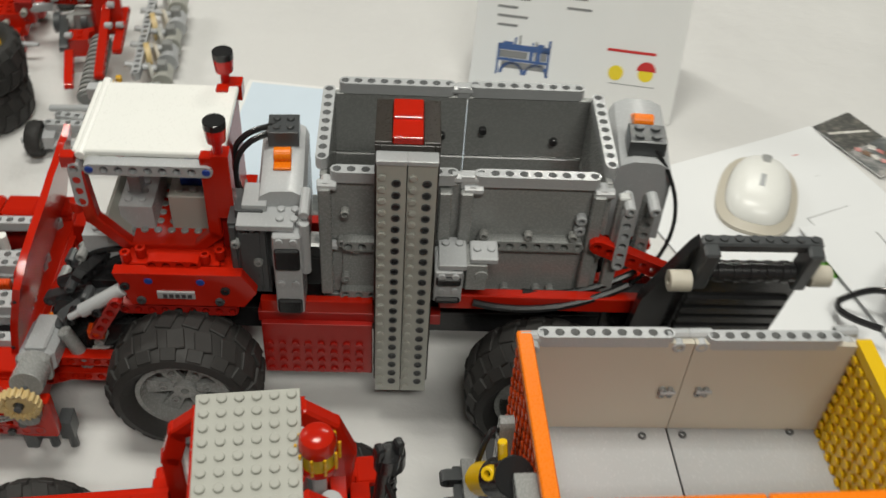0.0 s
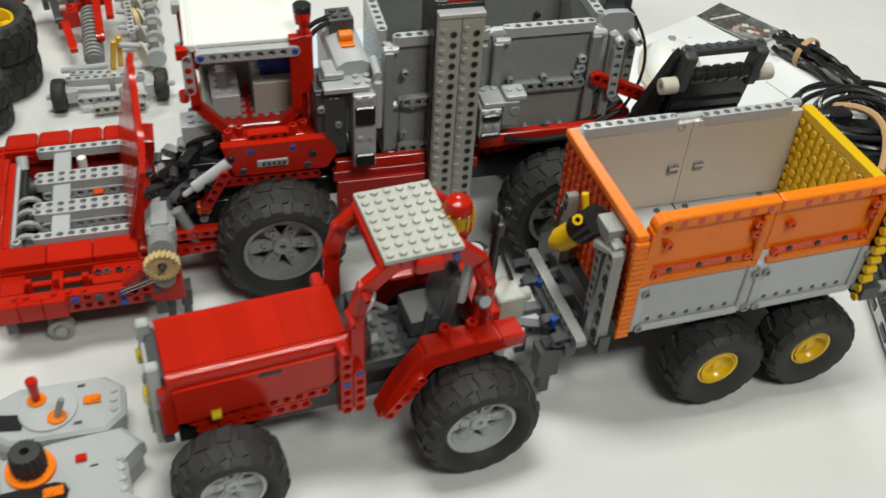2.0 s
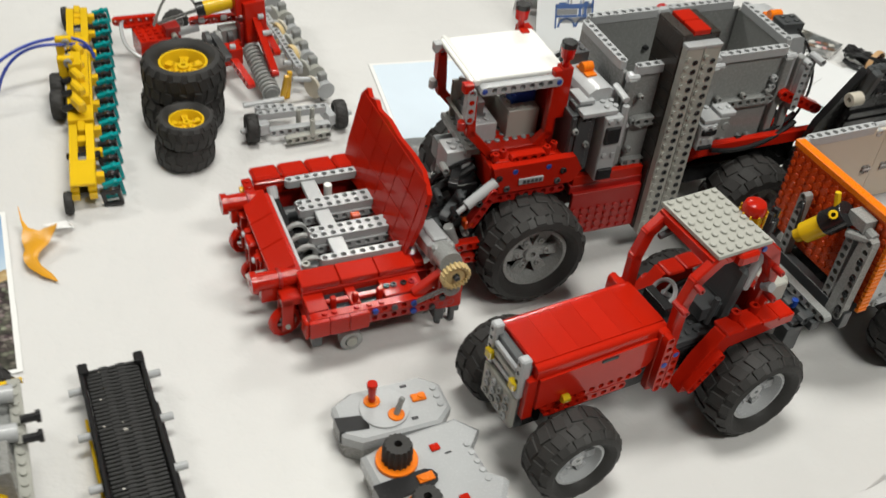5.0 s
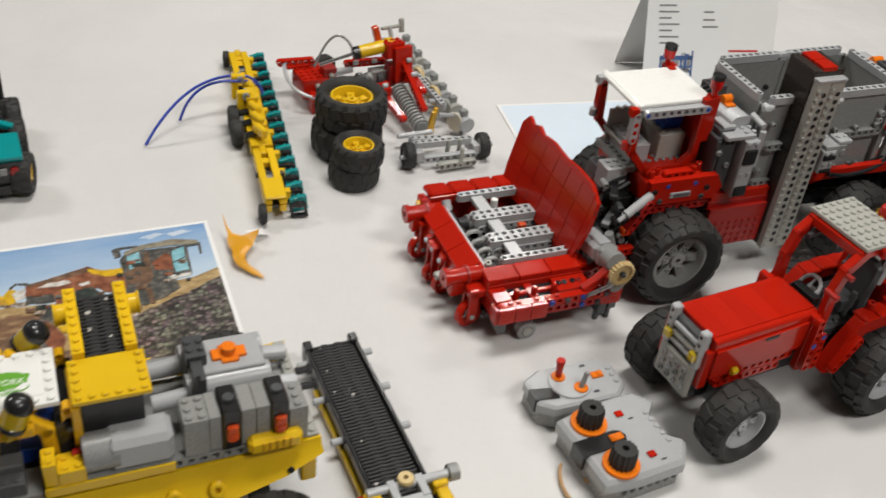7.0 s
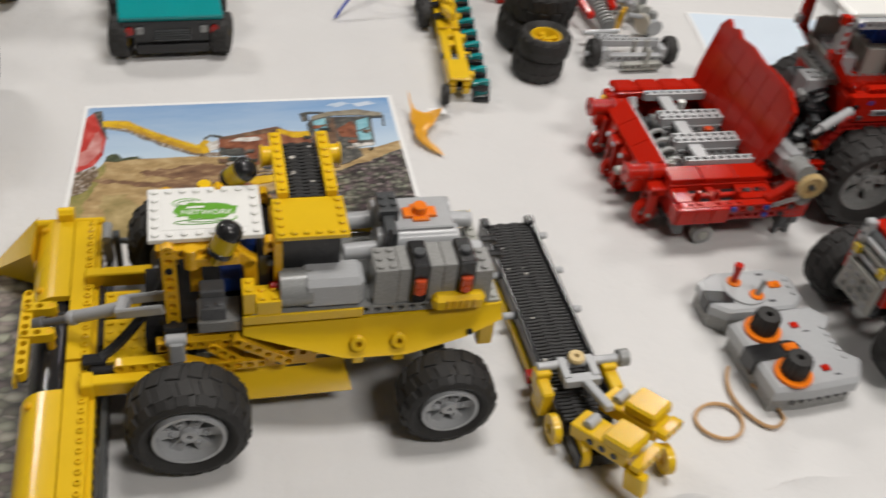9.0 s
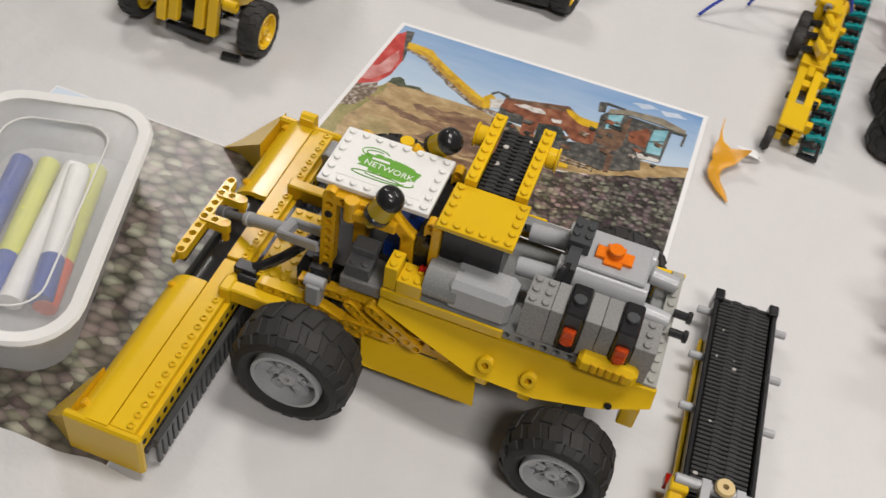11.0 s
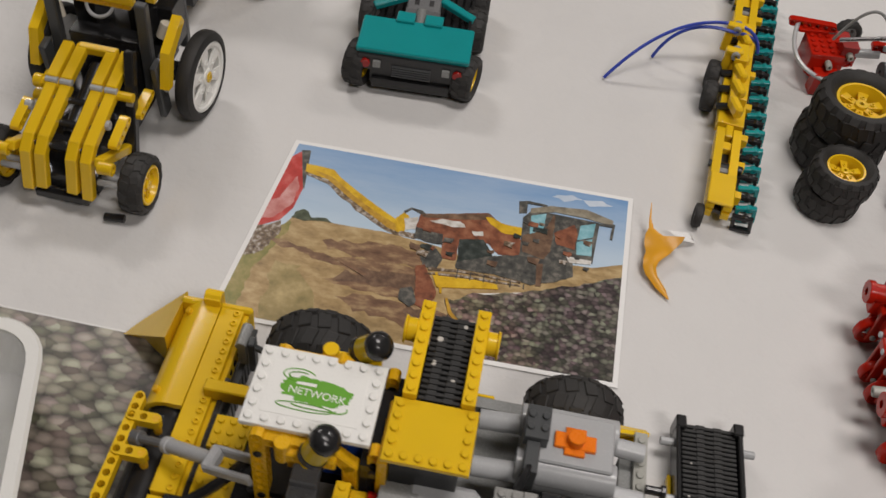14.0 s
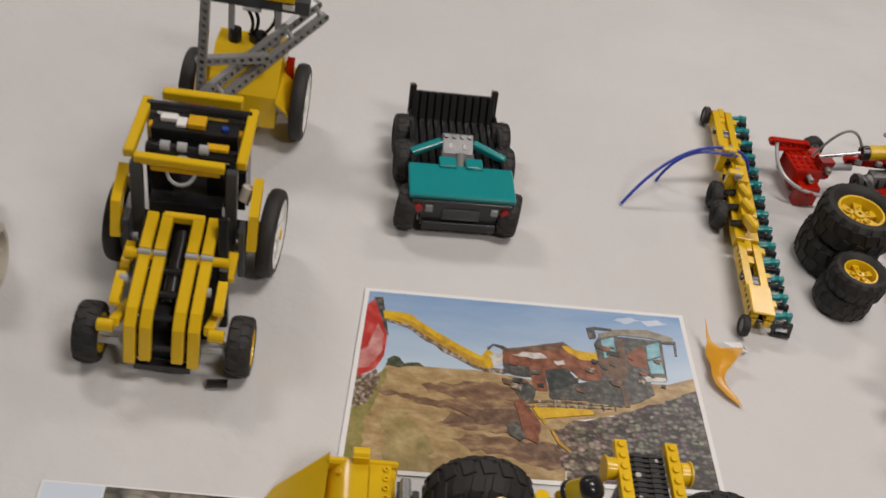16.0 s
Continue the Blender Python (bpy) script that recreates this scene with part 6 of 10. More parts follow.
part("hitch", Geo().box(0.060, 0.084, -0.010, 0.010, 0.044, 0.060).cyl((0.084, 0, 0.052), (0.098, 0, 0.052), 0.0075, 14).box(0.058, 0.066, -0.018, 0.018, 0.040, 0.080), LGREY, tractor, "light grey ball hitch")
# spring post with a black knob beside the cab
pts = [(0.070 + 0.0028 * math.cos(k * 1.1), 0.050 + 0.0028 * math.sin(k * 1.1), 0.030 + k * 0.00115) for k in range(40)]
part("spring", Geo().sweep(pts, 0.0012, 5), BLACK, tractor, "black coil spring post")
part("spring_knob", Geo().cyl((0.070, 0.050, 0.074), (0.070, 0.050, 0.086), 0.0080, 12).cyl((0.070, 0.050, 0.0), (0.070, 0.050, 0.076), 0.0016, 8), BLACK, tractor)

part("seat_back", Geo().at(pose(0.020, -0.004, 0.080, 0, 10, 0)).box(-0.004, 0.004, -0.016, 0.016, 0, 0.050, 0.003).at(), DGREY, tractor, "dark grey tall seat back")

# ---- orange tipping trailer ----
trailer = thing("model_trailer", 0.0316, 0.2618, 5.5, "brick-built orange, yellow and grey tipping trailer", "model trailer")
for wx in (0.0810, 0.1555):
    for wy, turn in ((0.002, 90), (0.106, -90)):
        wheel(trailer, "cart", YELLOW, pose(wx, wy, 0.0345, turn, 0, 0))
        part("hub_cap", Geo().at(pose(wx, wy - (0.0098 if turn > 0 else -0.0098), 0.0345, 90 if turn > 0 else -90, 0, 0)).lathe([(0.0, -0.0012), (0.0030, -0.0012), (0.0036, -0.0030), (0.0092, -0.0040), (0.0112, -0.0016), (0.0120, 0.0010), (0.0128, 0.0010), (0.0130, -0.0060), (0.0, -0.0060)], 24).at(), YELLOW, trailer)
    part("axle", Geo().box(wx - 0.006, wx + 0.006, 0.012, 0.096, 0.028, 0.044), DGREY, trailer)
part("frame", Geo().box(-0.01, 0.17, 0.030, 0.040, 0.048, 0.078).box(-0.01, 0.17, 0.070, 0.080, 0.048, 0.078).box(0.04, 0.17, 0.040, 0.070, 0.060, 0.078), BLACK, trailer)
TL, TW, T0, T1 = 0.180, 0.112, 0.0845, 0.1665
part("floor_panel", Geo().box(0.004, TL / 2 - 0.0005, 0.002, TW - 0.003, T0, T0 + 0.005), LGREY, trailer)
part("floor_panel", Geo().box(TL / 2 + 0.0005, TL - 0.002, 0.002, TW - 0.003, T0, T0 + 0.005), LGREY, trailer)
# studded front wall of stacked plates
g = Geo().box(0.0, 0.0048, 0.0, TW, T0, T1 - 0.006, 0.0003)
for i in range(14):
    for j in range(9):
        g.cyl((0.0001, 0.004 + i * U, T0 + 0.006 + j * U), (-0.0016, 0.004 + i * U, T0 + 0.006 + j * U), 0.0026, 8)
part("front_wall", g, DORANGE, trailer, "dark orange studded front wall")
part("front_rim", Geo().box(-0.0020, 0.0060, -0.001, TW + 0.001, T1 - 0.006, T1, 0.0008), ORANGE, trailer)
for j in range(19):
    part("plate_edge", shared(("plate_edge",), lambda: Geo().box(-0.0030, 0.0062, -0.0030, 0.0005, 0, 0.0036, 0.0005), ORANGE), ORANGE, trailer, m=pose(0, 0, T0 - 0.004 + j * 0.0043))
    part("bolt_hole", shared(("bolt_hole",), lambda: Geo().cyl((0, 0, 0), (-0.0008, 0, 0), 0.0015, 8), BLACK), BLACK, trailer, m=pose(0.0, TW - 0.001, T0 + j * 0.0042))
# studded yellow tail wall
g = Geo().box(TL - 0.004, TL, 0.004, TW - 0.010, T0, T1 - 0.009, 0.0003)
for i in range(12):
    for j in range(9):
        g.cyl((TL - 0.0041, 0.010 + i * U, T0 + 0.006 + j * U), (TL - 0.0058, 0.010 + i * U, T0 + 0.006 + j * U), 0.0026, 8)
part("tail_wall", g, YELLOW, trailer, "yellow studded tail wall")
part("tail_rim", Geo().put([(TL - 0.005, 0.0, T1 - 0.006), (TL + 0.003, 0.0, T1 - 0.006), (TL + 0.003, TW - 0.008, T1 - 0.008), (TL - 0.005, TW - 0.008, T1 - 0.008), (TL - 0.005, 0.0, T1), (TL + 0.003, 0.0, T1), (TL + 0.003, TW - 0.008, T1 - 0.002), (TL - 0.005, TW - 0.008, T1 - 0.002)], [(0, 3, 2, 1), (4, 5, 6, 7), (0, 1, 5, 4), (1, 2, 6, 5), (2, 3, 7, 6), (3, 0, 4, 7)]), YELLOW, trailer)
for j in range(9):
    part("scallop", shared(("scallop",), lambda: Geo().cyl((-0.004, 0, 0), (0.004, 0, 0), 0.0032, 10), YELLOW), YELLOW, trailer, m=pose(TL, -0.005, T0 - 0.006 + j * 0.0085))
# far wall, pale inside, with a seam and pins
def far_wall(x0, x1):
    z = lambda x: T1 - 0.003 - 0.001 * x / TL  # noqa: E731
    y = lambda x: TW - 0.008 * x / TL  # noqa: E731
    vs = [(x, y(x) + d, zz) for x in (x0, x1) for d in (-0.0035, 0.0) for zz in (T0 + 0.006, z(x))]
    return Geo().put(vs, [(0, 1, 3, 2), (4, 6, 7, 5), (0, 4, 5, 1), (2, 3, 7, 6), (1, 5, 7, 3), (0, 2, 6, 4)])


part("far_panel", far_wall(0.005, TL / 2 - 0.0002), CREAM, trailer)
part("far_panel", far_wall(TL / 2 + 0.0002, TL - 0.004), CREAM, trailer)
for x0, n in ((0.012, 9), (0.100, 9)):
    bar(trailer, n, pose(x0, TW + 0.001 - 0.008 * (x0 + 0.035) / TL, T1 - 0.003 - 0.001 * (x0 + 0.032) / TL, 90, -0.4, -2.0), LGREY)
for x in (0.006, 0.082, 0.094, 0.172):
    part("pin", Geo().cyl((x, TW - 0.008, T1 - 0.006 - 0.001 * x / TL), (x, TW + 0.002, T1 - 0.006 - 0.001 * x / TL), 0.0036, 10, hole=0.0018).cyl((x - 0.006, TW - 0.001, T1 - 0.003 - 0.001 * x / TL), (x + 0.006, TW - 0.001, T1 - 0.003 - 0.001 * x / TL), 0.0032, 10), LGREY, trailer)
for x in (0.080, 0.0845, 0.100, 0.104, 0.165, 0.169):
    for dz in (0.0, -0.004):
        part("peg", Geo().cyl((x, TW - 0.0095, 0.126 + dz), (x, TW - 0.0015, 0.126 + dz), 0.0019, 10, hole=0.0011), GREY, trailer)
for x in (0.083, 0.103, 0.167):
    part("clip", Geo().box(x - 0.0045, x + 0.0045, TW - 0.0100, TW - 0.0080, 0.1232, 0.1256, 0.0006), LGREY, trailer)
for x in (0.075, 0.098, 0.160):
    for y in (0.018, TW - 0.012):
        part("peg", Geo().cyl((x, y, T0 + 0.005), (x, y, T0 + 0.0062), 0.0024, 10, hole=0.0012), DGREY, trailer)
# near wall: orange panels above grey ones, set in behind the end of the front rim
NY = 0.008
part("corner_brace", Geo().put([(x, NY + y, z) for x, z in ((0.0065, 0.122), (0.0125, 0.122), (0.0150, 0.166), (0.0085, 0.166)) for y in (-0.0085, 0.0)], [(0, 2, 4, 6), (1, 7, 5, 3), (0, 1, 3, 2), (2, 3, 5, 4), (4, 5, 7, 6), (6, 7, 1, 0)]), ORANGE, trailer)
for k in range(2):
    x0, x1 = 0.010 + k * 0.086, 0.092 + k * 0.086
    part("upper_panel", Geo().box(x0, x1, NY - 0.0040, NY, 0.1305, 0.1665, 0.0006), ORANGE, trailer)
    part("ledge_beam", Geo().box(x0 + 0.004, x1 - 0.001, NY - 0.0062, NY - 0.0041, 0.1275, 0.1345, 0.0008), DORANGE, trailer)
    part("bottom_strip", Geo().box(x0 + 0.002, x1 - 0.001, NY - 0.0078, NY - 0.0040, 0.1215, 0.1272, 0.0006), ORANGE, trailer)
    part("lower_panel", Geo().box(x0, x1, NY - 0.0070, NY - 0.0030, 0.0850, 0.1210, 0.0006), LGREY, trailer)
    part("sill_beam", Geo().box(x0 + 0.004, x1 - 0.006, NY - 0.0098, NY - 0.0070, 0.0815, 0.0865, 0.0008), LGREY, trailer)
    for i in range(7):
        part("sill_hole", Geo().cyl((x0 + 0.010 + i * 0.0094, NY - 0.0068, 0.0900), (x0 + 0.010 + i * 0.0094, NY - 0.0074, 0.0900), 0.0018, 8), DGREY, trailer)
    for x in (x0 + 0.0005, x1 - 0.0035):
        part("strut", Geo().box(x - 0.0036, x + 0.0036, NY - 0.0092, NY - 0.0042, 0.0820, 0.1212, 0.001), LGREY, trailer)
        for z in (0.1165, 0.0860):
            part("pin", Geo().cyl((x + 0.002, NY - 0.0115, z), (x + 0.002, NY - 0.004, z), 0.0030, 10, hole=0.0016), GREY, trailer)
    part("strut", Geo().box(x1 - 0.0065, x1 - 0.0002, NY - 0.0085, NY - 0.0041, 0.1275, 0.1640, 0.001), ORANGE, trailer)
    for x, z in ((x0 + 0.012, 0.1525), (x0 + 0.007, 0.1290), (x1 - 0.009, 0.1500), (x1 - 0.010, 0.1320), (x1 - 0.009, 0.1580)):
        part("pin", Geo().cyl((x, NY - 0.0082, z), (x, NY - 0.0035, z), 0.0031, 10, hole=0.0015), DORANGE, trailer)
    for i in range(3):
        part("peg", Geo().cyl((x0 + 0.017 + i * 0.021, NY - 0.0072, 0.1312), (x0 + 0.017 + i * 0.021, NY - 0.0055, 0.1312), 0.0021, 10), BLACK, trailer)
    part("rim_beam", Geo().box(x0 + 0.008 * (1 - k), x1 + 0.003, NY - 0.0080, NY + 0.0010, 0.1662, 0.1752, 0.001), ORANGE, trailer)
    for i in range(6):
        part("slot", shared(("slot",), lambda: Geo().box(-0.0021, 0.0021, -0.0003, 0.0004, -0.0024, 0.0024, 0.0002), DORANGE), DORANGE, trailer, m=pose(x0 + 0.018 + i * 0.0118, NY - 0.0081, 0.1702))
end = part("rim_end", Geo().cyl((0.0165, NY - 0.0090, 0.1685), (0.0165, NY + 0.0010, 0.1685), 0.0070, 18, hole=0.0036), ORANGE, trailer)
part("rim_pin", Geo().cyl((0.0165, NY - 0.0080, 0.1685), (0.0165, NY - 0.0020, 0.1685), 0.0035, 12, hole=0.0016), DORANGE, end)
# drawbar and tipping ram
part("drawbar", Geo().box(-0.066, 0.0, 0.052, 0.060, 0.054, 0.062).box(-0.030, -0.022, 0.010, 0.100, 0.058, 0.066).box(-0.012, -0.004, 0.0, 0.108, 0.064, 0.080), DGREY, trailer)
for y in (0.018, 0.036, 0.074, 0.092):
    bar(trailer, 5, pose(-0.034, y, 0.066, 0, 0, 0), DGREY)
for y in (0.030, 0.084):
    bar(trailer, 6, pose(-0.058, 0.056 + (y - 0.056) * 0.3, 0.058, 0, 0, math.degrees(math.atan2(y - 0.056, 0.06))), DGREY)
    bar(trailer, 9, pose(-0.008, y - 0.006, 0.072, 0, -90, 0) @ pose(0, 0, 0, 90, 0, 0), GREY)
part("stand", Geo().box(-0.040, -0.032, 0.020, 0.028, 0.012, 0.060).box(-0.044, -0.028, 0.018, 0.030, 0.030, 0.056).box(-0.042, -0.034, 0.060, 0.068, 0.010, 0.055), DGREY, trailer)
for x, y in ((-0.030, 0.033), (-0.020, 0.05), (-0.026, 0.07)):
    part("pin", Geo().cyl((x, y, 0.064), (x, y, 0.0715), 0.0027, 10), BLUE, trailer)
part("coupling", Geo().cyl((-0.066, 0.056, 0.050), (-0.066, 0.056, 0.068), 0.0080, 14).box(-0.078, -0.060, 0.048, 0.064, 0.044, 0.052), LGREY, trailer)
ram = part("ram", Geo().cyl((-0.022, 0.056, 0.120), (-0.0155, 0.045, 0.137), 0.0086, 16), YELLOW, trailer, "yellow pump cylinder")
part("ram_cap", Geo().cyl((-0.0160, 0.046, 0.1355), (-0.0105, 0.035, 0.1530), 0.0102, 16), BLACK, ram)
part("ram_port", Geo().cyl((-0.0205, 0.040, 0.150), (-0.0235, 0.037, 0.153), 0.0036, 10, hole=0.0018), YELLOW, ram)
part("ram_nose", Geo().cyl((-0.0245, 0.060, 0.114), (-0.022, 0.056, 0.120), 0.0056, 12, hole=0.0022), YELLOW, ram)
part("ram_lever", Geo().cyl((-0.0150, 0.042, 0.150), (-0.0165, 0.046, 0.166), 0.0024, 8), YELLOW, ram)
part("bracket", Geo().box(-0.012, 0.0, 0.016, 0.034, 0.148, 0.158).cyl((-0.012, 0.028, 0.140), (-0.006, 0.006, 0.146), 0.0040, 10), GREY, trailer)
part("bracket", Geo().at(pose(-0.012, 0.012, 0.070, 0, 4, 0)).box(-0.004, 0.004, -0.003, 0.005, 0, 0.078, 0.001).cyl((0, -0.004, 0.078), (0, 0.016, 0.080), 0.0042, 10).at(), GREY, trailer)
bar(trailer, 10, pose(-0.010, 0.006, 0.074, 0, -90, 0) @ pose(0, 0, 0, 90, 0, 0), MGREY)
bar(trailer, 12, pose(-0.022, 0.008, 0.072, 0, 0, 90), GREY)
for k in range(4):
    part("face_pin", Geo().cyl((-0.0150, 0.006, 0.080 + k * 0.016), (-0.0135, 0.006, 0.080 + k * 0.016), 0.0026, 10), BLACK, trailer)
part("hose", Geo().sweep(arc((-0.0245, 0.062, 0.116), (-0.010, 0.080, 0.122), 0.018, 12), 0.0016), BLACK, trailer)
part("hose", Geo().sweep(arc((-0.060, 0.050, 0.062), (-0.094, 0.075, 0.050), 0.012, 12, (0, 0, 1)), 0.0014), BLACK, trailer)
part("rear_bumper", Geo().box(TL + 0.004, TL + 0.010, 0.0, TW - 0.01, 0.070, 0.150).box(TL - 0.002, TL + 0.012, -0.010, 0.0, 0.078, 0.090), DGREY, trailer)
for y in (-0.006, 0.090):
    part("lamp_pin", Geo().cyl((TL + 0.010, y, 0.085), (TL + 0.020, y, 0.085), 0.004, 10), OGREY, trailer)


# ---- yellow combine ----
comb = thing("model_combine", -0.700, 0.280, 3.1, "brick-built yellow combine harvester with white studded roof", "model combine")
for wx, kind, z, half in ((-0.0845, "comb_front", 0.0402, 0.088), (0.0905, "comb_rear", 0.0345, 0.084)):
    for s in (-1, 1):
        wheel(comb, kind, LGREY if s < 0 else GREY, pose(wx, s * half, z, -s * 90, 0, 0))
    part("axle", Geo().box(wx - 0.007, wx + 0.007, -0.062, 0.062, z - 0.007, z + 0.007), DGREY, comb)
part("chassis", Geo().box(-0.100, 0.112, -0.030, 0.030, 0.040, 0.064).box(-0.05, 0.112, -0.040, 0.040, 0.064, 0.072), DGREY, comb)
part("floor_plate", Geo().box(-0.035, 0.112, -0.046, 0.046, 0.072, 0.0765), GREY, comb)
for s in (-1, 1):
    bar(comb, 19, pose(-0.036, s * 0.046, 0.0905), GREY, ends=False)
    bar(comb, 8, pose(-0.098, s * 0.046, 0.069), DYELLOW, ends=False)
    part("side_strip", Geo().box(-0.046, 0.034, s * 0.0500, s * 0.0520, 0.0868, 0.0945, 0.0004), YELLOW, comb)
    # long skirt: an upright strip that folds out into a flared lip
    stations = ((-0.046, 0.0835, 0.0805, 0.0790, 0.0535), (-0.010, 0.0840, 0.0770, 0.0700, 0.0610), (0.022, 0.0845, 0.0745, 0.0625, 0.0670), (0.064, 0.0850, 0.0750, 0.0625, 0.0675), (0.104, 0.0865, 0.0790, 0.0710, 0.0640), (0.132, 0.0885, 0.0845, 0.0800, 0.0580))
    vs = []
    for x, top, fold, low, out in stations:
        vs += [(x, s * 0.0510, top), (x, s * 0.0535, fold), (x, s * out, low), (x, s * (out - 0.0030), low - 0.0016), (x, s * 0.0505, fold - 0.002), (x, s * 0.0480, top)]
    fs = [tuple((i * 6 + k, i * 6 + (k + 1) % 6, (i + 1) * 6 + (k + 1) % 6, (i + 1) * 6 + k)[::s]) for i in range(5) for k in range(6)]
    fs += [(0, 5, 4, 3, 2, 1)[::s], (30, 31, 32, 33, 34, 35)[::s]]
    part("skirt", Geo().put(vs, fs), YELLOW, comb, "long flared yellow side skirt")
    for x in (0.030, 0.058):
        part("boss", Geo().cyl((x, s * 0.0590, 0.0700), (x, s * 0.0640, 0.0722), 0.0052, 14, hole=0.0024), YELLOW, comb)
        part("skirt_foot", Geo().box(x - 0.004, x + 0.004, s * 0.0600, s * 0.0665, 0.0555, 0.0630, 0.001), YELLOW, comb)
    part("tail_tab", Geo().box(0.116, 0.127, s * 0.0500, s * 0.0590, 0.0560, 0.0760, 0.001), YELLOW, comb)
    part("tail_hole", Geo().cyl((0.1080, s * 0.0620, 0.0745), (0.1080, s * 0.0632, 0.0750), 0.0024, 10), BLACK, comb)
    # lower skirt in two folds behind the front wheel
    vs = [(-0.060, s * 0.045, 0.041), (0.0235, s * 0.045, 0.041), (0.0250, s * 0.0485, 0.0325), (-0.056, s * 0.0485, 0.0325), (0.0285, s * 0.0620, 0.0235), (-0.050, s * 0.0620, 0.0235)]
    vs += [(x, y - s * 0.002, z - 0.003) for x, y, z in vs]
    fs = [(3, 2, 1, 0), (5, 4, 2, 3), (6, 7, 8, 9), (9, 8, 10, 11), (0, 1, 7, 6), (4, 5, 11, 10), (1, 2, 8, 7), (2, 4, 10, 8), (3, 0, 6, 9), (5, 3, 9, 11)]
    part("lower_skirt", Geo().put(vs, [f[::-s] for f in fs]), YELLOW, comb)
    part("skirt_slot", Geo().at(pose(-0.010, s * 0.0470, 0.0372, s * 68, 0, 0)).box(-0.007, 0.007, -0.0016, 0.0016, 0.0, 0.0012).at(), BROWN, comb)
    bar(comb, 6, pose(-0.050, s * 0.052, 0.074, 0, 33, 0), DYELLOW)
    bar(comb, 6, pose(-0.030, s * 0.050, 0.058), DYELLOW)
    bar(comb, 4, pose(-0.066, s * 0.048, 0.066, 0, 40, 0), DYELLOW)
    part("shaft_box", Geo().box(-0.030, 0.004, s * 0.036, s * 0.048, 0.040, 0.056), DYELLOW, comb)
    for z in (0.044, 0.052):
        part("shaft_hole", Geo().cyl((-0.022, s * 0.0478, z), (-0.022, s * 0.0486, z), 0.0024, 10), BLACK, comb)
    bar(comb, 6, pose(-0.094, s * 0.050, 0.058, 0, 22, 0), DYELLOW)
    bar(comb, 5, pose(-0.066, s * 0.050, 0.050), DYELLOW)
# near side machinery
aft = pose(0.011, 0.003, 0.011)
mot = part("gear_motor", Geo().at(aft).cyl((-0.030, -0.040, 0.094), (-0.016, -0.040, 0.094), 0.0125, 18).box(-0.018, 0.024, -0.052, -0.027, 0.082, 0.107, 0.004), LGREY, comb, "light grey gear motor")
part("motor_nose", Geo().at(aft).cyl((-0.032, -0.040, 0.094), (-0.010, -0.040, 0.094), 0.0132, 18), GREY, mot)
part("motor_pin", Geo().at(aft).cyl((-0.038, -0.040, 0.096), (-0.032, -0.040, 0.096), 0.003, 8), RED, mot)
part("block", Geo().at(aft).box(0.030, 0.046, -0.052, -0.028, 0.080, 0.114).studs(2, 3, 0.030, -0.052, 0.114), MGREY, comb)
part("block", Geo().at(aft).box(0.0462, 0.054, -0.052, -0.028, 0.084, 0.1145), MGREY, comb)
for x0 in (0.0545, 0.0865):
    k = part("switch_block", Geo().at(aft).box(x0, x0 + 0.0120, -0.054, -0.028, 0.084, 0.119, 0.0012), BLACK, comb, "black switch block")
    part("switch", Geo().at(aft).box(x0 + 0.0020, x0 + 0.0100, -0.0565, -0.053, 0.093, 0.107, 0.001).cyl((x0 + 0.006, -0.0572, 0.1035), (x0 + 0.006, -0.054, 0.1035), 0.0034, 10).cyl((x0 + 0.006, -0.0572, 0.0965), (x0 + 0.006, -0.054, 0.0965), 0.0034, 10), DORANGE, k, "orange switch")
    part("dial", Geo().at(aft).cyl((x0 + 0.006, -0.042, 0.1188), (x0 + 0.006, -0.042, 0.1215), 0.004, 12), DGREY, k)
part("block", Geo().at(aft).box(0.0670, 0.0765, -0.052, -0.028, 0.084, 0.116), MGREY, comb)
part("block", Geo().at(aft).box(0.0768, 0.0860, -0.052, -0.028, 0.084, 0.116), MGREY, comb)
part("block", Geo().at(aft).box(0.099, 0.112, -0.052, -0.028, 0.078, 0.108).studs(1, 3, 0.1015, -0.052, 0.108), MGREY, comb)
part("lower_brick", Geo().at(aft).box(0.046, 0.112, -0.050, -0.030, 0.074, 0.0838), DGREY, comb)
g = Geo().at(aft).box(0.070, 0.107, -0.060, -0.047, 0.0785, 0.0915, 0.003)
lamp_cover = part("side_vent", g, YELLOW, comb, "glossy yellow vent hood")
for k in range(5):
    part("louvre", Geo().at(aft).box(0.079 + k * 0.0046, 0.0812 + k * 0.0046, -0.0612, -0.0595, 0.0825, 0.0905), DYELLOW, lamp_cover)
g = Geo().at(aft).box(0.112, 0.120, -0.052, 0.046, 0.076, 0.0795)
g.studs(1, 12, 0.112, -0.052, 0.0795)
part("rear_plate", g, OGREY, comb)
part("rear_block", Geo().at(aft).box(0.104, 0.116, -0.026, 0.030, 0.062, 0.0755), GREY, comb)
for y in (-0.012, 0.004):
    part("rear_pin", Geo().at(aft).cyl((0.118, y, 0.086), (0.128, y, 0.086), 0.0028, 10).cyl((0.127, y, 0.086), (0.130, y, 0.086), 0.0042, 10), BLACK, comb)
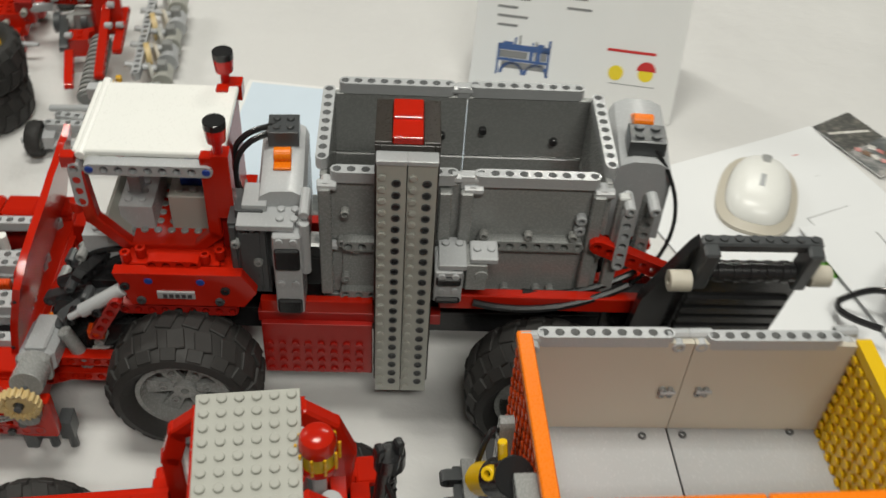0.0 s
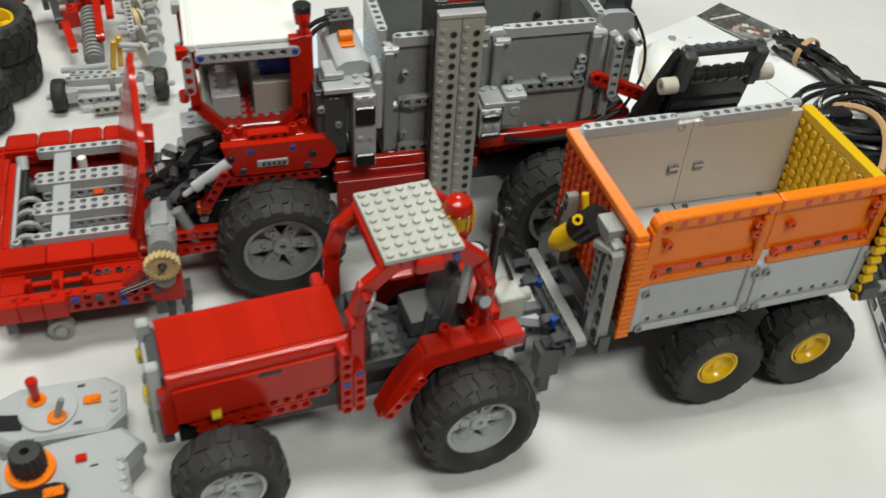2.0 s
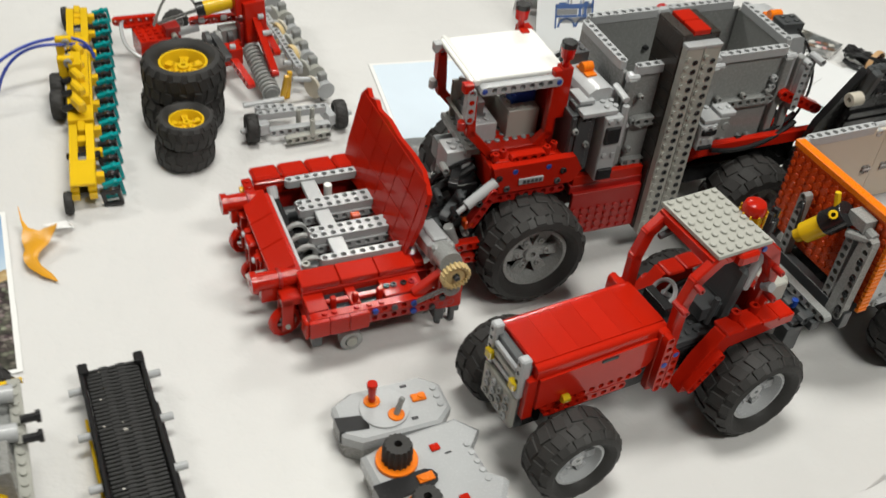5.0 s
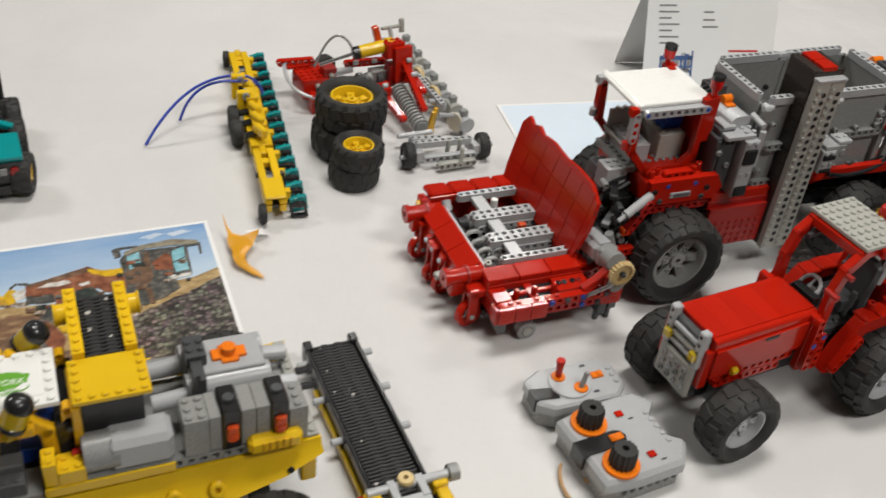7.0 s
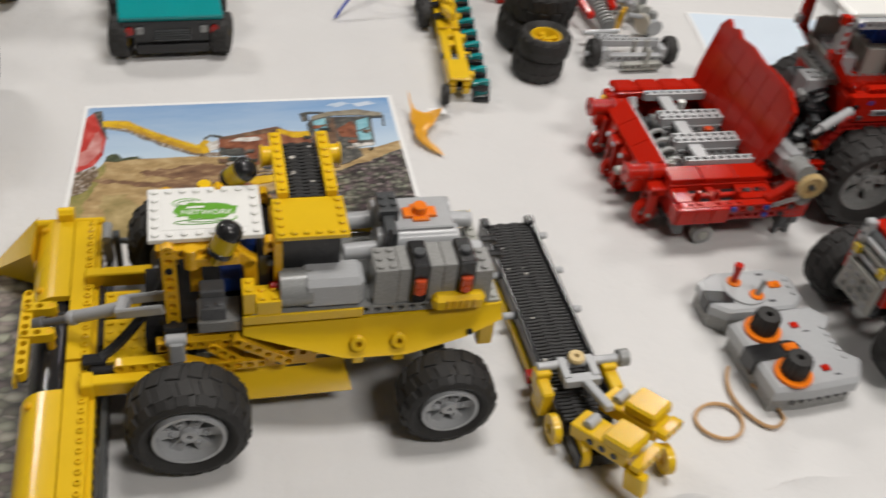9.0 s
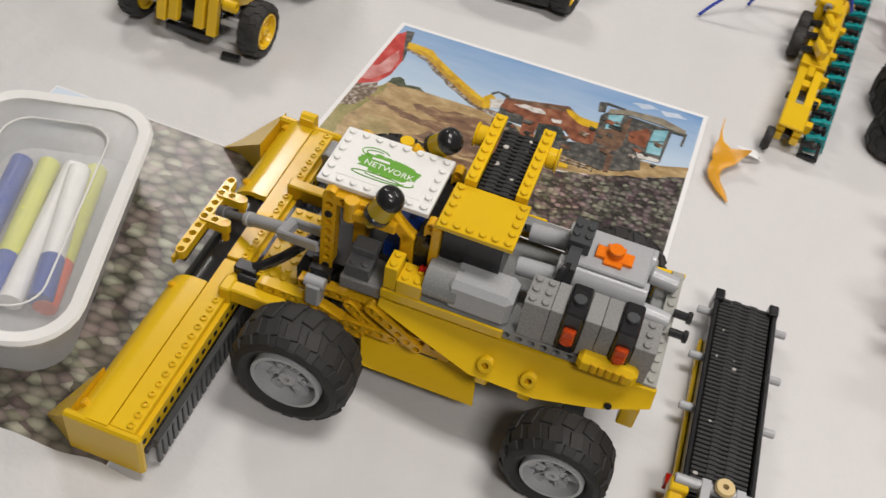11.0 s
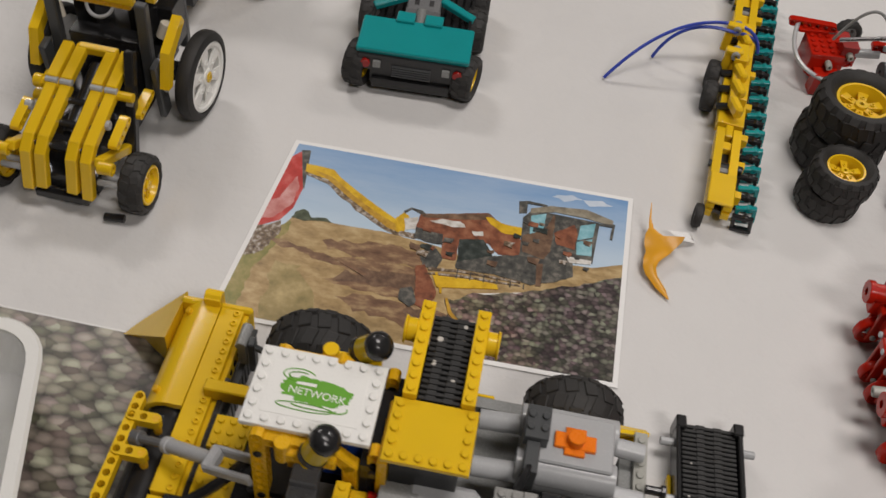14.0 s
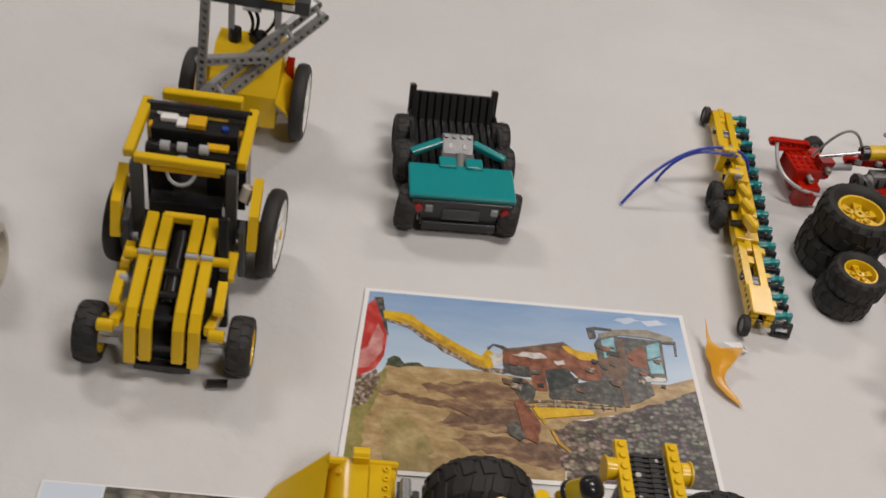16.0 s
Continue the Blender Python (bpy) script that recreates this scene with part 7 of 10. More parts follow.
# battery drum on top
drum_at = pose(0.009, -0.006, 0.003)
bat = part("battery_box", Geo().at(drum_at).box(0.044, 0.098, 0.006, 0.040, 0.078, 0.112, 0.003).cyl((0.042, 0.008, 0.103), (0.100, 0.008, 0.103), 0.0100, 18).cyl((0.042, 0.038, 0.103), (0.100, 0.038, 0.103), 0.0100, 18).box(0.050, 0.097, 0.006, 0.040, 0.110, 0.1155, 0.001), LGREY, comb, "light grey battery box")
part("switch", Geo().at(drum_at).box(0.062, 0.086, 0.016, 0.026, 0.1150, 0.1180).cyl((0.074, 0.021, 0.1175), (0.074, 0.021, 0.1235), 0.0052, 14).box(0.068, 0.080, 0.012, 0.030, 0.1150, 0.1175), ORANGE, bat, "orange switch")
part("plug", Geo().at(drum_at).box(0.044, 0.058, 0.014, 0.036, 0.1155, 0.1250).studs(2, 2, 0.043, 0.017, 0.125).box(0.046, 0.054, -0.006, 0.014, 0.100, 0.1215), DGREY, bat)
for y in (0.004, 0.036):
    part("pipe", Geo().at(drum_at).cyl((0.018, y, 0.098), (0.044, y, 0.100), 0.0062, 14), LGREY, comb)
    part("pipe", Geo().at(drum_at).cyl((0.100, y, 0.096), (0.118, y, 0.094), 0.0058, 14), LGREY, comb)
part("cable", Geo().at(drum_at).sweep(arc((0.05, 0.0, 0.118), (0.040, -0.030, 0.090), 0.012, 10), 0.0028), BLACK, comb)
# elevator with studded cheeks
plate(comb, 6, 5, pose(-0.0225, -0.0340, 0.1430), YELLOW, name="elevator_plate", skip=lambda i, j: 0 < i < 5 and j > 0, key="rim")
for x0 in (-0.0185, 0.0145):
    plate(comb, 1, 8, pose(x0, 0.0062, 0.1450, 3, 0, 0), YELLOW, h=0.006, name="elevator_cheek")
    part("roller_end", Geo().cyl((x0 - 0.006 if x0 < 0 else x0 + 0.008, 0.052, 0.147), (x0 if x0 < 0 else x0 + 0.014, 0.052, 0.147), 0.0072, 16).cyl((x0 - 0.0075 if x0 < 0 else x0 + 0.014, 0.052, 0.147), (x0 - 0.006 if x0 < 0 else x0 + 0.0155, 0.052, 0.147), 0.0085, 16), YELLOW, comb)
part("belt_bed", Geo().at(pose(0, 0, 0.140, 3, 0, 0)).box(-0.0102, 0.0142, 0.006, 0.066, 0, 0.0030).at(), BLACK, comb)
for k in range(16):
    part("belt_link", shared(("belt_link",), lambda: Geo().box(-0.0100, 0.0140, -0.0012, 0.0012, 0, 0.0022, 0.0004).box(-0.006, 0.0, -0.0017, 0.0017, 0.0018, 0.0028).box(0.004, 0.010, -0.0017, 0.0017, 0.0018, 0.0028), BELT), BELT, comb, m=pose(0, 0.009 + k * 0.0036, 0.1432 + 0.0036 * k * 0.052))
part("elevator_body", Geo().box(-0.018, 0.020, -0.030, 0.010, 0.100, 0.1415).box(-0.014, 0.018, 0.010, 0.050, 0.108, 0.138), BLACK, comb)
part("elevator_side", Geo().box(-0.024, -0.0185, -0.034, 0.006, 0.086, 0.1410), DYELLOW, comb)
part("elevator_foot", Geo().box(-0.0455, -0.0370, -0.050, -0.034, 0.0945, 0.1135).studs(1, 2, -0.0452, -0.050, 0.1135).box(-0.0368, -0.0205, -0.051, -0.034, 0.0945, 0.1060).studs(2, 2, -0.0366, -0.051, 0.1060), YELLOW, comb)
# cab with white roof
LX, LY, LZ = -0.1020, -0.0268, 0.1405
cab_top = part("cab_roof", Geo().box(LX, LX + 0.0725, LY, LY + 0.0515, LZ, LZ + 0.0036, 0.0004), WHITE, comb, "white roof plate with green printed label")
g = Geo()
for i in range(8):
    for j in range(6):
        if i in (0, 7) or j in (0, 5):
            x, y = LX + 0.0045 + i * 0.00907, LY + 0.0043 + j * 0.00858
            g.cyl((x, y, LZ + 0.0034), (x, y, LZ + 0.0053), 0.0024, 10)
part("stud", g, WHITE, cab_top)
part("roof_tile", Geo().box(LX + 0.0090, LX + 0.0635, LY + 0.0086, LY + 0.0429, LZ + 0.0036, LZ + 0.0039, 0.0001), WHITE, cab_top)
splash = []
for k in range(88):
    t = 2 * math.pi * k / 88
    r = 1.0 + 0.22 * noise.noise(Vector((math.cos(t) * 4.6, math.sin(t) * 4.6, 0.4))) + 0.09 * noise.noise(Vector((math.cos(t) * 15, math.sin(t) * 15, 2.4)))
    splash.append((0.0205 * r * math.cos(t), 0.0082 * r * math.sin(t)))
cxl, cyl_, cz = LX + 0.0365, LY + 0.0265, LZ + 0.0039
part("label_splash", Geo().at(pose(cxl, cyl_, cz, 0, 0, -3)).prism(splash, 0, 0.0002).at(), GREEN, cab_top, "green splash label")
for cx, cy, rx, ry, a0, a1 in ((-0.0115, 0.0085, 0.0090, 0.0042, 20, 290), (-0.0105, 0.0080, 0.0068, 0.0026, 60, 230), (-0.0040, -0.0112, 0.0160, 0.0024, 0, 360), (0.0010, -0.0100, 0.0125, 0.0016, 180, 360), (0.0125, -0.0085, 0.0070, 0.0030, 250, 380)):
    pts = [(cxl + cx + rx * math.cos(math.radians(a0 + (a1 - a0) * i / 20)), cyl_ + cy + ry * math.sin(math.radians(a0 + (a1 - a0) * i / 20)), cz + 0.0001) for i in range(21)]
    part("label_flourish", Geo().sweep(pts, 0.00042, 5), GREEN, cab_top)
txt = bpy.data.curves.new("label_text", "FONT")
txt.body, txt.size, txt.align_x, txt.align_y, txt.extrude = "NETWORK", 0.0066, "CENTER", "CENTER", 0.00008
tob = new("label_text_source", txt)
bpy.context.view_layer.update()
tme = bpy.data.meshes.new_from_object(tob.evaluated_get(bpy.context.evaluated_depsgraph_get()))
bpy.data.objects.remove(tob)
tme.materials.clear()
tme.materials.append(WHITE)
part("label_text", tme, WHITE, cab_top, "white lettering", m=pose(cxl + 0.001, cyl_ - 0.0022, cz + 0.0003, 0, 0, -3))
part("label_bar", Geo().box(cxl - 0.012, cxl - 0.0005, cyl_ + 0.0026, cyl_ + 0.0046, cz, cz + 0.0004, 0.0001), WHITE, cab_top)
for s in (-1, 1):
    y = -0.0018 + s * 0.0265
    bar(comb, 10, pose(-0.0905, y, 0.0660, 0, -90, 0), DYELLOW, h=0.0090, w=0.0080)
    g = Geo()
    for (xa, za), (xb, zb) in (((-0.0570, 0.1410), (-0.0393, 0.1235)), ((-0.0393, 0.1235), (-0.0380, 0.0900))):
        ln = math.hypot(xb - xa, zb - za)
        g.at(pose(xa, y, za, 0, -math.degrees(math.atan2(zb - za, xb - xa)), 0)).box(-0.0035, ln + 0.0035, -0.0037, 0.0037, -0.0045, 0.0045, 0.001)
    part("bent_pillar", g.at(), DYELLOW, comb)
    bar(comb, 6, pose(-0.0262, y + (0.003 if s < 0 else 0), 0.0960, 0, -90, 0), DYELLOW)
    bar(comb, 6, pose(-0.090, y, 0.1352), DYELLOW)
# black block added to darken the open cab, in place of shade
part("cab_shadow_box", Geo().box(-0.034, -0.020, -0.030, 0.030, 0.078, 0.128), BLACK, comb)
for k, (x, z) in enumerate(((-0.0905, 0.074), (-0.0905, 0.122), (-0.0385, 0.104), (-0.0262, 0.100), (-0.0262, 0.124))):
    part("cab_pin", Geo().cyl((x, -0.0335, z), (x, -0.0310, z), 0.0027, 10), BLACK, comb)
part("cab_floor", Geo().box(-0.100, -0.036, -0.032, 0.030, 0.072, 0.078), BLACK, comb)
part("seat", Geo().box(-0.058, -0.036, -0.016, 0.016, 0.084, 0.096).box(-0.044, -0.034, -0.016, 0.016, 0.096, 0.126), BLUE, comb, "blue seat")
part("console", Geo().box(-0.0725, -0.0562, -0.046, -0.030, 0.0880, 0.0985).studs(2, 1, -0.0724, -0.046, 0.0985).box(-0.0725, -0.0562, -0.036, -0.024, 0.0985, 0.1050, 0.001), SLATE, comb)
part("console_base", Geo().box(-0.0745, -0.0467, -0.048, -0.024, 0.0785, 0.0878), MGREY, comb)
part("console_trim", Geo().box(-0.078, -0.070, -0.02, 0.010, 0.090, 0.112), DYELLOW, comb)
part("steering_wheel", Geo().at(pose(-0.070, -0.006, 0.116, 0, -30, 0)).lathe([(0.0110 + 0.0017 * math.cos(t), 0.0017 * math.sin(t)) for t in (0, 1.05, 2.1, 3.14, 4.2, 5.2)], 20, True).box(-0.010, 0.010, -0.001, 0.001, -0.001, 0.001).at(), BLACK, comb)
for y, x in ((-0.036, -0.0580), (0.036, -0.047)):
    b = part("beacon", Geo().at(pose(x, y, 0.140, -8 if y < 0 else 12, 40 if y > 0 else 24, 0)).cyl((0, 0, 0), (0, 0, 0.014), 0.0080, 18, r2=0.0084).cyl((0, 0, -0.010), (0, 0, 0), 0.0036, 10).at(), AMBER, comb, "clear yellow warning lamp with black cap")
    part("cap", Geo().at(pose(x, y, 0.140, -8 if y < 0 else 12, 40 if y > 0 else 24, 0)).lathe([(0.0, 0.0222), (0.0040, 0.0218), (0.0068, 0.0204), (0.0084, 0.0180), (0.0088, 0.0150), (0.0088, 0.0132), (0.0084, 0.0125), (0.0, 0.0125)], 20).at(), BLACK, b)
    part("foot_ring", Geo().at(pose(x, y, 0.140, -8 if y < 0 else 12, 40 if y > 0 else 24, 0)).cyl((0, 0, -0.002), (0, 0, 0.0018), 0.0086, 18).at(), BLACK, b)
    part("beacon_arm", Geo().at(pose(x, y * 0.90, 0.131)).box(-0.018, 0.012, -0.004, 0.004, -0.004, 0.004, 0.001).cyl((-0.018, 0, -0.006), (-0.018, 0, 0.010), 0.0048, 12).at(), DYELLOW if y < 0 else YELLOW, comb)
# header: drum cover, studded rail, dark drum in the middle gap
HX = -0.168
for y0, y1 in ((0.031, 0.117), (-0.178, -0.0565)):
    prof = [(-0.006 - 0.019 * math.cos(t), 0.024 + 0.021 * math.sin(t)) for t in [math.pi * k / 14 for k in range(8)]]
    prof += [(0.004, 0.045), (0.004, 0.040), (-0.006, 0.040)] + [(-0.006 - 0.016 * math.cos(t), 0.024 + 0.017 * math.sin(t)) for t in [math.pi * k / 14 for k in range(7, -1, -1)]]
    g = Geo().at(pose(HX, 0, 0) @ pose(0, 0, 0, 90, 0, 0))
    g.prism(prof[::-1], -y1, -y0)
    part("drum_cover", g.at(), YELLOW, comb, "curved yellow drum cover")
    for y in (y0 + 0.010, y1 - 0.010):
        part("bolt", Geo().cyl((HX - 0.016, y, 0.041), (HX - 0.018, y, 0.044), 0.0026, 8), DYELLOW, comb)
for y0, n in ((-0.0300, 18), (-0.1765, 18)):
    rail = part("header_rail", Geo().box(HX + 0.0045, HX + 0.0205, y0, y0 + n * U, 0.030, 0.0445).box(HX + 0.0205, HX + 0.0240, y0, y0 + n * U, 0.026, 0.040), YELLOW, comb)
    for k in range(n):
        part("ring", shared(("ring",), lambda: Geo().cyl((0, 0, 0), (0, 0, 0.0017), 0.0025, 10, hole=0.0013), YELLOW), YELLOW, rail, m=pose(HX + 0.0165, y0 + 0.004 + k * U, 0.0445))
        part("side_hole", shared(("side_hole",), lambda: Geo().cyl((0, 0, 0), (0.0005, 0, 0), 0.0022, 8), BLACK), BLACK, rail, m=pose(HX + 0.0240, y0 + 0.004 + k * U, 0.033))
part("drum", Geo().cyl((HX - 0.006, -0.180, 0.023), (HX - 0.006, 0.115, 0.023), 0.0155, 20), BLACK, comb)
part("header_back", Geo().box(HX + 0.010, HX + 0.0225, -0.170, 0.112, 0.012, 0.030), BLACK, comb)
for k in range(46):
    part("tine", shared(("tine",), lambda: Geo().box(-0.0012, 0.0012, -0.0022, 0.0022, 0, 0.024, 0.0004), DGREY), DGREY, comb, m=pose(HX + 0.0285, -0.166 + k * 0.0061, 0.004))
part("header_knife", Geo().box(HX + 0.0265, HX + 0.0305, -0.168, 0.112, 0.026, 0.029), DGREY, comb)
for y in (0.117, -0.178):
    part("end_cap", Geo().box(HX - 0.026, HX + 0.026, y - 0.003, y + 0.003, 0.006, 0.044, 0.002), YELLOW, comb)
part("divider", Geo().put([(HX - 0.026, 0.082, 0.042), (HX - 0.024, 0.124, 0.042), (HX - 0.062, 0.118, 0.002), (HX - 0.070, 0.104, 0.002), (HX - 0.026, 0.082, 0.010), (HX - 0.024, 0.124, 0.010), (HX - 0.050, 0.118, 0.001), (HX - 0.054, 0.104, 0.001)], [(0, 3, 2, 1), (4, 5, 6, 7), (0, 4, 7, 3), (1, 2, 6, 5), (0, 1, 5, 4), (2, 3, 7, 6)]), YELLOW, comb, "yellow crop divider wedge")
part("divider", Geo().put([(HX - 0.024, -0.180, 0.040), (HX - 0.022, -0.140, 0.040), (HX - 0.052, -0.166, 0.004), (HX - 0.024, -0.180, 0.008), (HX - 0.022, -0.140, 0.008)], [(0, 2, 1), (3, 4, 2), (0, 3, 2), (1, 2, 4), (0, 1, 4, 3)]), YELLOW, comb, "yellow crop divider wedge")
part("knob", Geo().box(HX - 0.008, HX + 0.004, 0.113, 0.123, 0.036, 0.052).cyl((HX - 0.008, 0.118, 0.050), (HX + 0.004, 0.118, 0.050), 0.0045, 10), YELLOW, comb)
bar(comb, 10, pose(-0.1900, -0.0440, 0.0490, 0, 0, 90) @ lay, YELLOW)
# black strip added under the beam so that its holes look shaded
part("frame_core", Geo().box(-0.1925, -0.1875, -0.0440, 0.0280, 0.0400, 0.0446), BLACK, comb)
part("frame_lip", Geo().box(-0.1960, -0.1935, -0.0480, 0.0290, 0.0390, 0.0455, 0.0006), YELLOW, comb)
for y in (-0.012, 0.013):
    bar(comb, 3, pose(-0.1895, y, 0.0510) @ lay, YELLOW)
    part("axle_pin", Geo().cyl((-0.1740, y, 0.038), (-0.1740, y, 0.0545), 0.0028, 10), DYELLOW, comb)
arm = part("ram", Geo().cyl((-0.1580, -0.0060, 0.0600), (-0.1230, -0.0200, 0.0800), 0.0046, 14).cyl((-0.1600, -0.0055, 0.0590), (-0.1560, -0.0070, 0.0610), 0.0054, 14), LGREY, comb, "light grey steering ram")
part("ram_rod", Geo().cyl((-0.1830, 0.0005, 0.0490), (-0.1570, -0.0062, 0.0602), 0.0029, 10).cyl((-0.1850, 0.0010, 0.0480), (-0.1780, -0.0005, 0.0510), 0.0050, 12), SLATE, arm)
part("ram_fork", Geo().at(pose(-0.1230, -0.0200, 0.0810, 0, -14, -12)).box(0.0, 0.030, -0.0085, -0.0050, -0.004, 0.004, 0.001).box(0.0, 0.030, 0.0050, 0.0085, -0.004, 0.004, 0.001).box(-0.004, 0.004, -0.0085, 0.0085, -0.004, 0.004, 0.0015).at(), LGREY, arm)
part("hose", Geo().sweep(arc((-0.0940, -0.0100, 0.0950), (-0.1400, -0.0370, 0.0505), -0.008, 14), 0.0036), BLACK, comb)
part("hose_end", Geo().box(-0.1520, -0.1360, -0.0430, -0.0330, 0.0440, 0.0520, 0.001), BLACK, comb)
part("cross_shaft", Geo().cyl((-0.1460, -0.0470, 0.0480), (-0.1280, -0.0470, 0.0480), 0.0042, 12), BLACK, comb)
part("shaft_sleeve", Geo().cyl((-0.1280, -0.0470, 0.0480), (-0.1190, -0.0470, 0.0480), 0.0044, 12), LGREY, comb)
# brown strip put in for the shade of the gap between rail and deck
part("rail_gap", Geo().box(HX + 0.0242, HX + 0.0275, -0.034, 0.060, 0.030, 0.0425), BROWN, comb)
for x0, y0, nx, ny in ((-0.1385, -0.0400, 4, 5), (-0.1385, 0.0040, 3, 3)):
    plate(comb, nx, ny, pose(x0, y0, 0.046), YELLOW, name="deck_plate", key="deck")
part("header_arm", Geo().box(-0.1500, -0.1080, -0.0620, -0.0530, 0.0400, 0.0530, 0.001).box(-0.1520, -0.1440, -0.0640, -0.0510, 0.0360, 0.0540, 0.001), YELLOW, comb)
part("header_arm", Geo().box(-0.1530, -0.1060, 0.0420, 0.0510, 0.0400, 0.0530, 0.001), YELLOW, comb)
for y in (-0.056, 0.048):
    part("arm_pin", Geo().cyl((HX + 0.064, y - 0.004, 0.052), (HX + 0.076, y - 0.004, 0.054), 0.0038, 10), LGREY, comb)
bar(comb, 5, pose(-0.1270, -0.0500, 0.0560, 0, 0, 0), YELLOW)
part("far_pipe", Geo().box(-0.1420, -0.1350, 0.080, 0.088, 0.030, 0.056, 0.001).cyl((-0.1385, 0.078, 0.054), (-0.1385, 0.096, 0.054), 0.0040, 12), GREY, comb)
part("far_link", Geo().cyl((-0.1360, 0.084, 0.050), (-0.0950, 0.074, 0.050), 0.0024, 8).box(-0.1340, -0.1290, 0.078, 0.086, 0.026, 0.058, 0.001), DGREY, comb)
part("universal_joint", Geo().box(-0.0945, -0.0840, -0.0570, -0.0460, 0.0600, 0.0790, 0.0015).cyl((-0.0960, -0.0515, 0.0780), (-0.0825, -0.0515, 0.0780), 0.0042, 12), LGREY, comb)
part("joint_post", Geo().box(-0.0970, -0.0820, -0.0455, -0.0390, 0.0450, 0.0820, 0.001), BLACK, comb)
part("linkage", Geo().box(HX + 0.026, -0.090, -0.020, 0.030, 0.024, 0.045).box(-0.110, -0.085, -0.034, 0.034, 0.045, 0.064), BLACK, comb)

# ---- loose conveyor ----
belt = thing("model_conveyor", -0.511, 0.313, 4.6, "brick-built black slatted conveyor with yellow folding end", "model conveyor")
part("bed", Geo().box(-0.0195, 0.0195, -0.130, 0.086, 0.004, 0.018), BLACK, belt)
for s in (-1, 1):
    part("side", Geo().box(s * 0.0200, s * 0.0235, -0.120, 0.086, 0.006, 0.024, 0.0008), BLACK, belt)
    part("side_strip", Geo().box(s * 0.0238, s * 0.0262, -0.100, 0.050, 0.002, 0.010, 0.0006), YELLOW if s < 0 else BLACK, belt)
    part("end_post", Geo().box(s * 0.0165, s * 0.0238, 0.080, 0.090, 0.006, 0.026, 0.001), BLACK, belt)
    for y in (0.072, 0.028, -0.018):
        part("roller_pin", Geo().cyl((s * 0.0235, y, 0.016), (s * 0.0330, y, 0.016), 0.0030, 10, hole=0.0012), LGREY, belt)
for k in range(60):
    part("slat", shared(("conveyor_slat",), lambda: Geo().box(-0.0190, 0.0190, -0.0013, 0.0013, 0, 0.0030, 0.0005).box(-0.009, -0.003, -0.0016, 0.0016, 0.0024, 0.0036).box(0.003, 0.009, -0.0016, 0.0016, 0.0024, 0.0036), BELT), BELT, belt, m=pose(0, -0.128 + k * 0.0036, 0.0180))
part("red_stop", Geo().box(-0.033, -0.026, -0.085, -0.077, 0.012, 0.020), RED, belt)
for s in (-1, 1):
    part("hinge_block", Geo().box(s * 0.020, s * 0.032, -0.096, -0.086, 0.020, 0.034, 0.001).box(s * 0.022, s * 0.032, -0.112, -0.094, 0.006, 0.030, 0.0015), YELLOW, belt)
part("shaft", Geo().cyl((-0.030, -0.088, 0.034), (0.036, -0.088, 0.034), 0.0036, 12), LGREY, belt)
part("thumb_gear", Geo().cyl((0.034, -0.088, 0.034), (0.042, -0.088, 0.034), 0.0068, 12), GREY, belt)
part("yoke", Geo().box(-0.014, -0.008, -0.104, -0.084, 0.030, 0.038).box(0.008, 0.014, -0.104, -0.084, 0.030, 0.038).box(-0.014, 0.014, -0.108, -0.100, 0.030, 0.037).at(pose(0.002, -0.106, 0.034, -12, 0, 10)).box(-0.0034, 0.0034, -0.034, 0.0, -0.003, 0.003, 0.001).at(), LGREY, belt, "light grey yoke")
part("worm", Geo().at(pose(0, -0.088, 0.040)).lathe([(0.0058, -0.0022), (0.0066, 0), (0.0058, 0.0022), (0.002, 0.0022), (0.002, -0.0022)], 14, True).at(), TAN, belt)
end = pose(0.018, -0.148, 0.020, -10, 0, 32)
part("chute", Geo().at(end).box(-0.028, -0.008, -0.022, 0.026, 0.004, 0.016, 0.001).box(0.006, 0.026, -0.022, 0.026, 0.004, 0.016, 0.001).at(), YELLOW, belt, "folded yellow chute")
part("chute_top", Geo().at(end).box(-0.030, -0.006, -0.026, -0.002, 0.016, 0.026, 0.002).box(0.006, 0.030, -0.020, 0.006, 0.016, 0.026, 0.002).at(), YELLOW, belt)
for x in (-0.018, 0.016):
    part("chute_pin", Geo().at(end).cyl((x - 0.006, 0.014, 0.018), (x + 0.006, 0.014, 0.018), 0.0042, 10).at(), LGREY, belt)
for x, y in ((-0.026, -0.128), (-0.012, -0.150), (0.046, -0.166)):
    part("pulley", Geo().at(pose(x, y, 0.012, 0, 90, 0)).cyl((0, 0, -0.003), (0, 0, 0.003), 0.0115, 16, hole=0.004).at(), YELLOW, belt)
for k in range(3):
    part("chute_hole", Geo().at(end).cyl((-0.0285 - 0.0003, -0.012 + k * 0.010, 0.010), (-0.0278, -0.012 + k * 0.010, 0.010), 0.0026, 10).at(), BLACK, belt)
    part("chute_hole", Geo().at(end).cyl((-0.018 + 0.0, -0.0225, 0.010), (-0.018, -0.0218, 0.010), 0.0026, 10).at(), BLACK, belt) if k == 0 else None
bar(belt, 4, end @ pose(-0.026, -0.030, 0.010), YELLOW)
bar(belt, 3, end @ pose(0.010, -0.026, 0.012), YELLOW)
part("leg", Geo().at(end).box(-0.030, -0.022, -0.038, -0.022, -0.012, 0.006, 0.001).at(), YELLOW, belt)
part("end_bed", Geo().box(-0.017, 0.017, -0.158, -0.130, 0.003, 0.016), BLACK, belt)

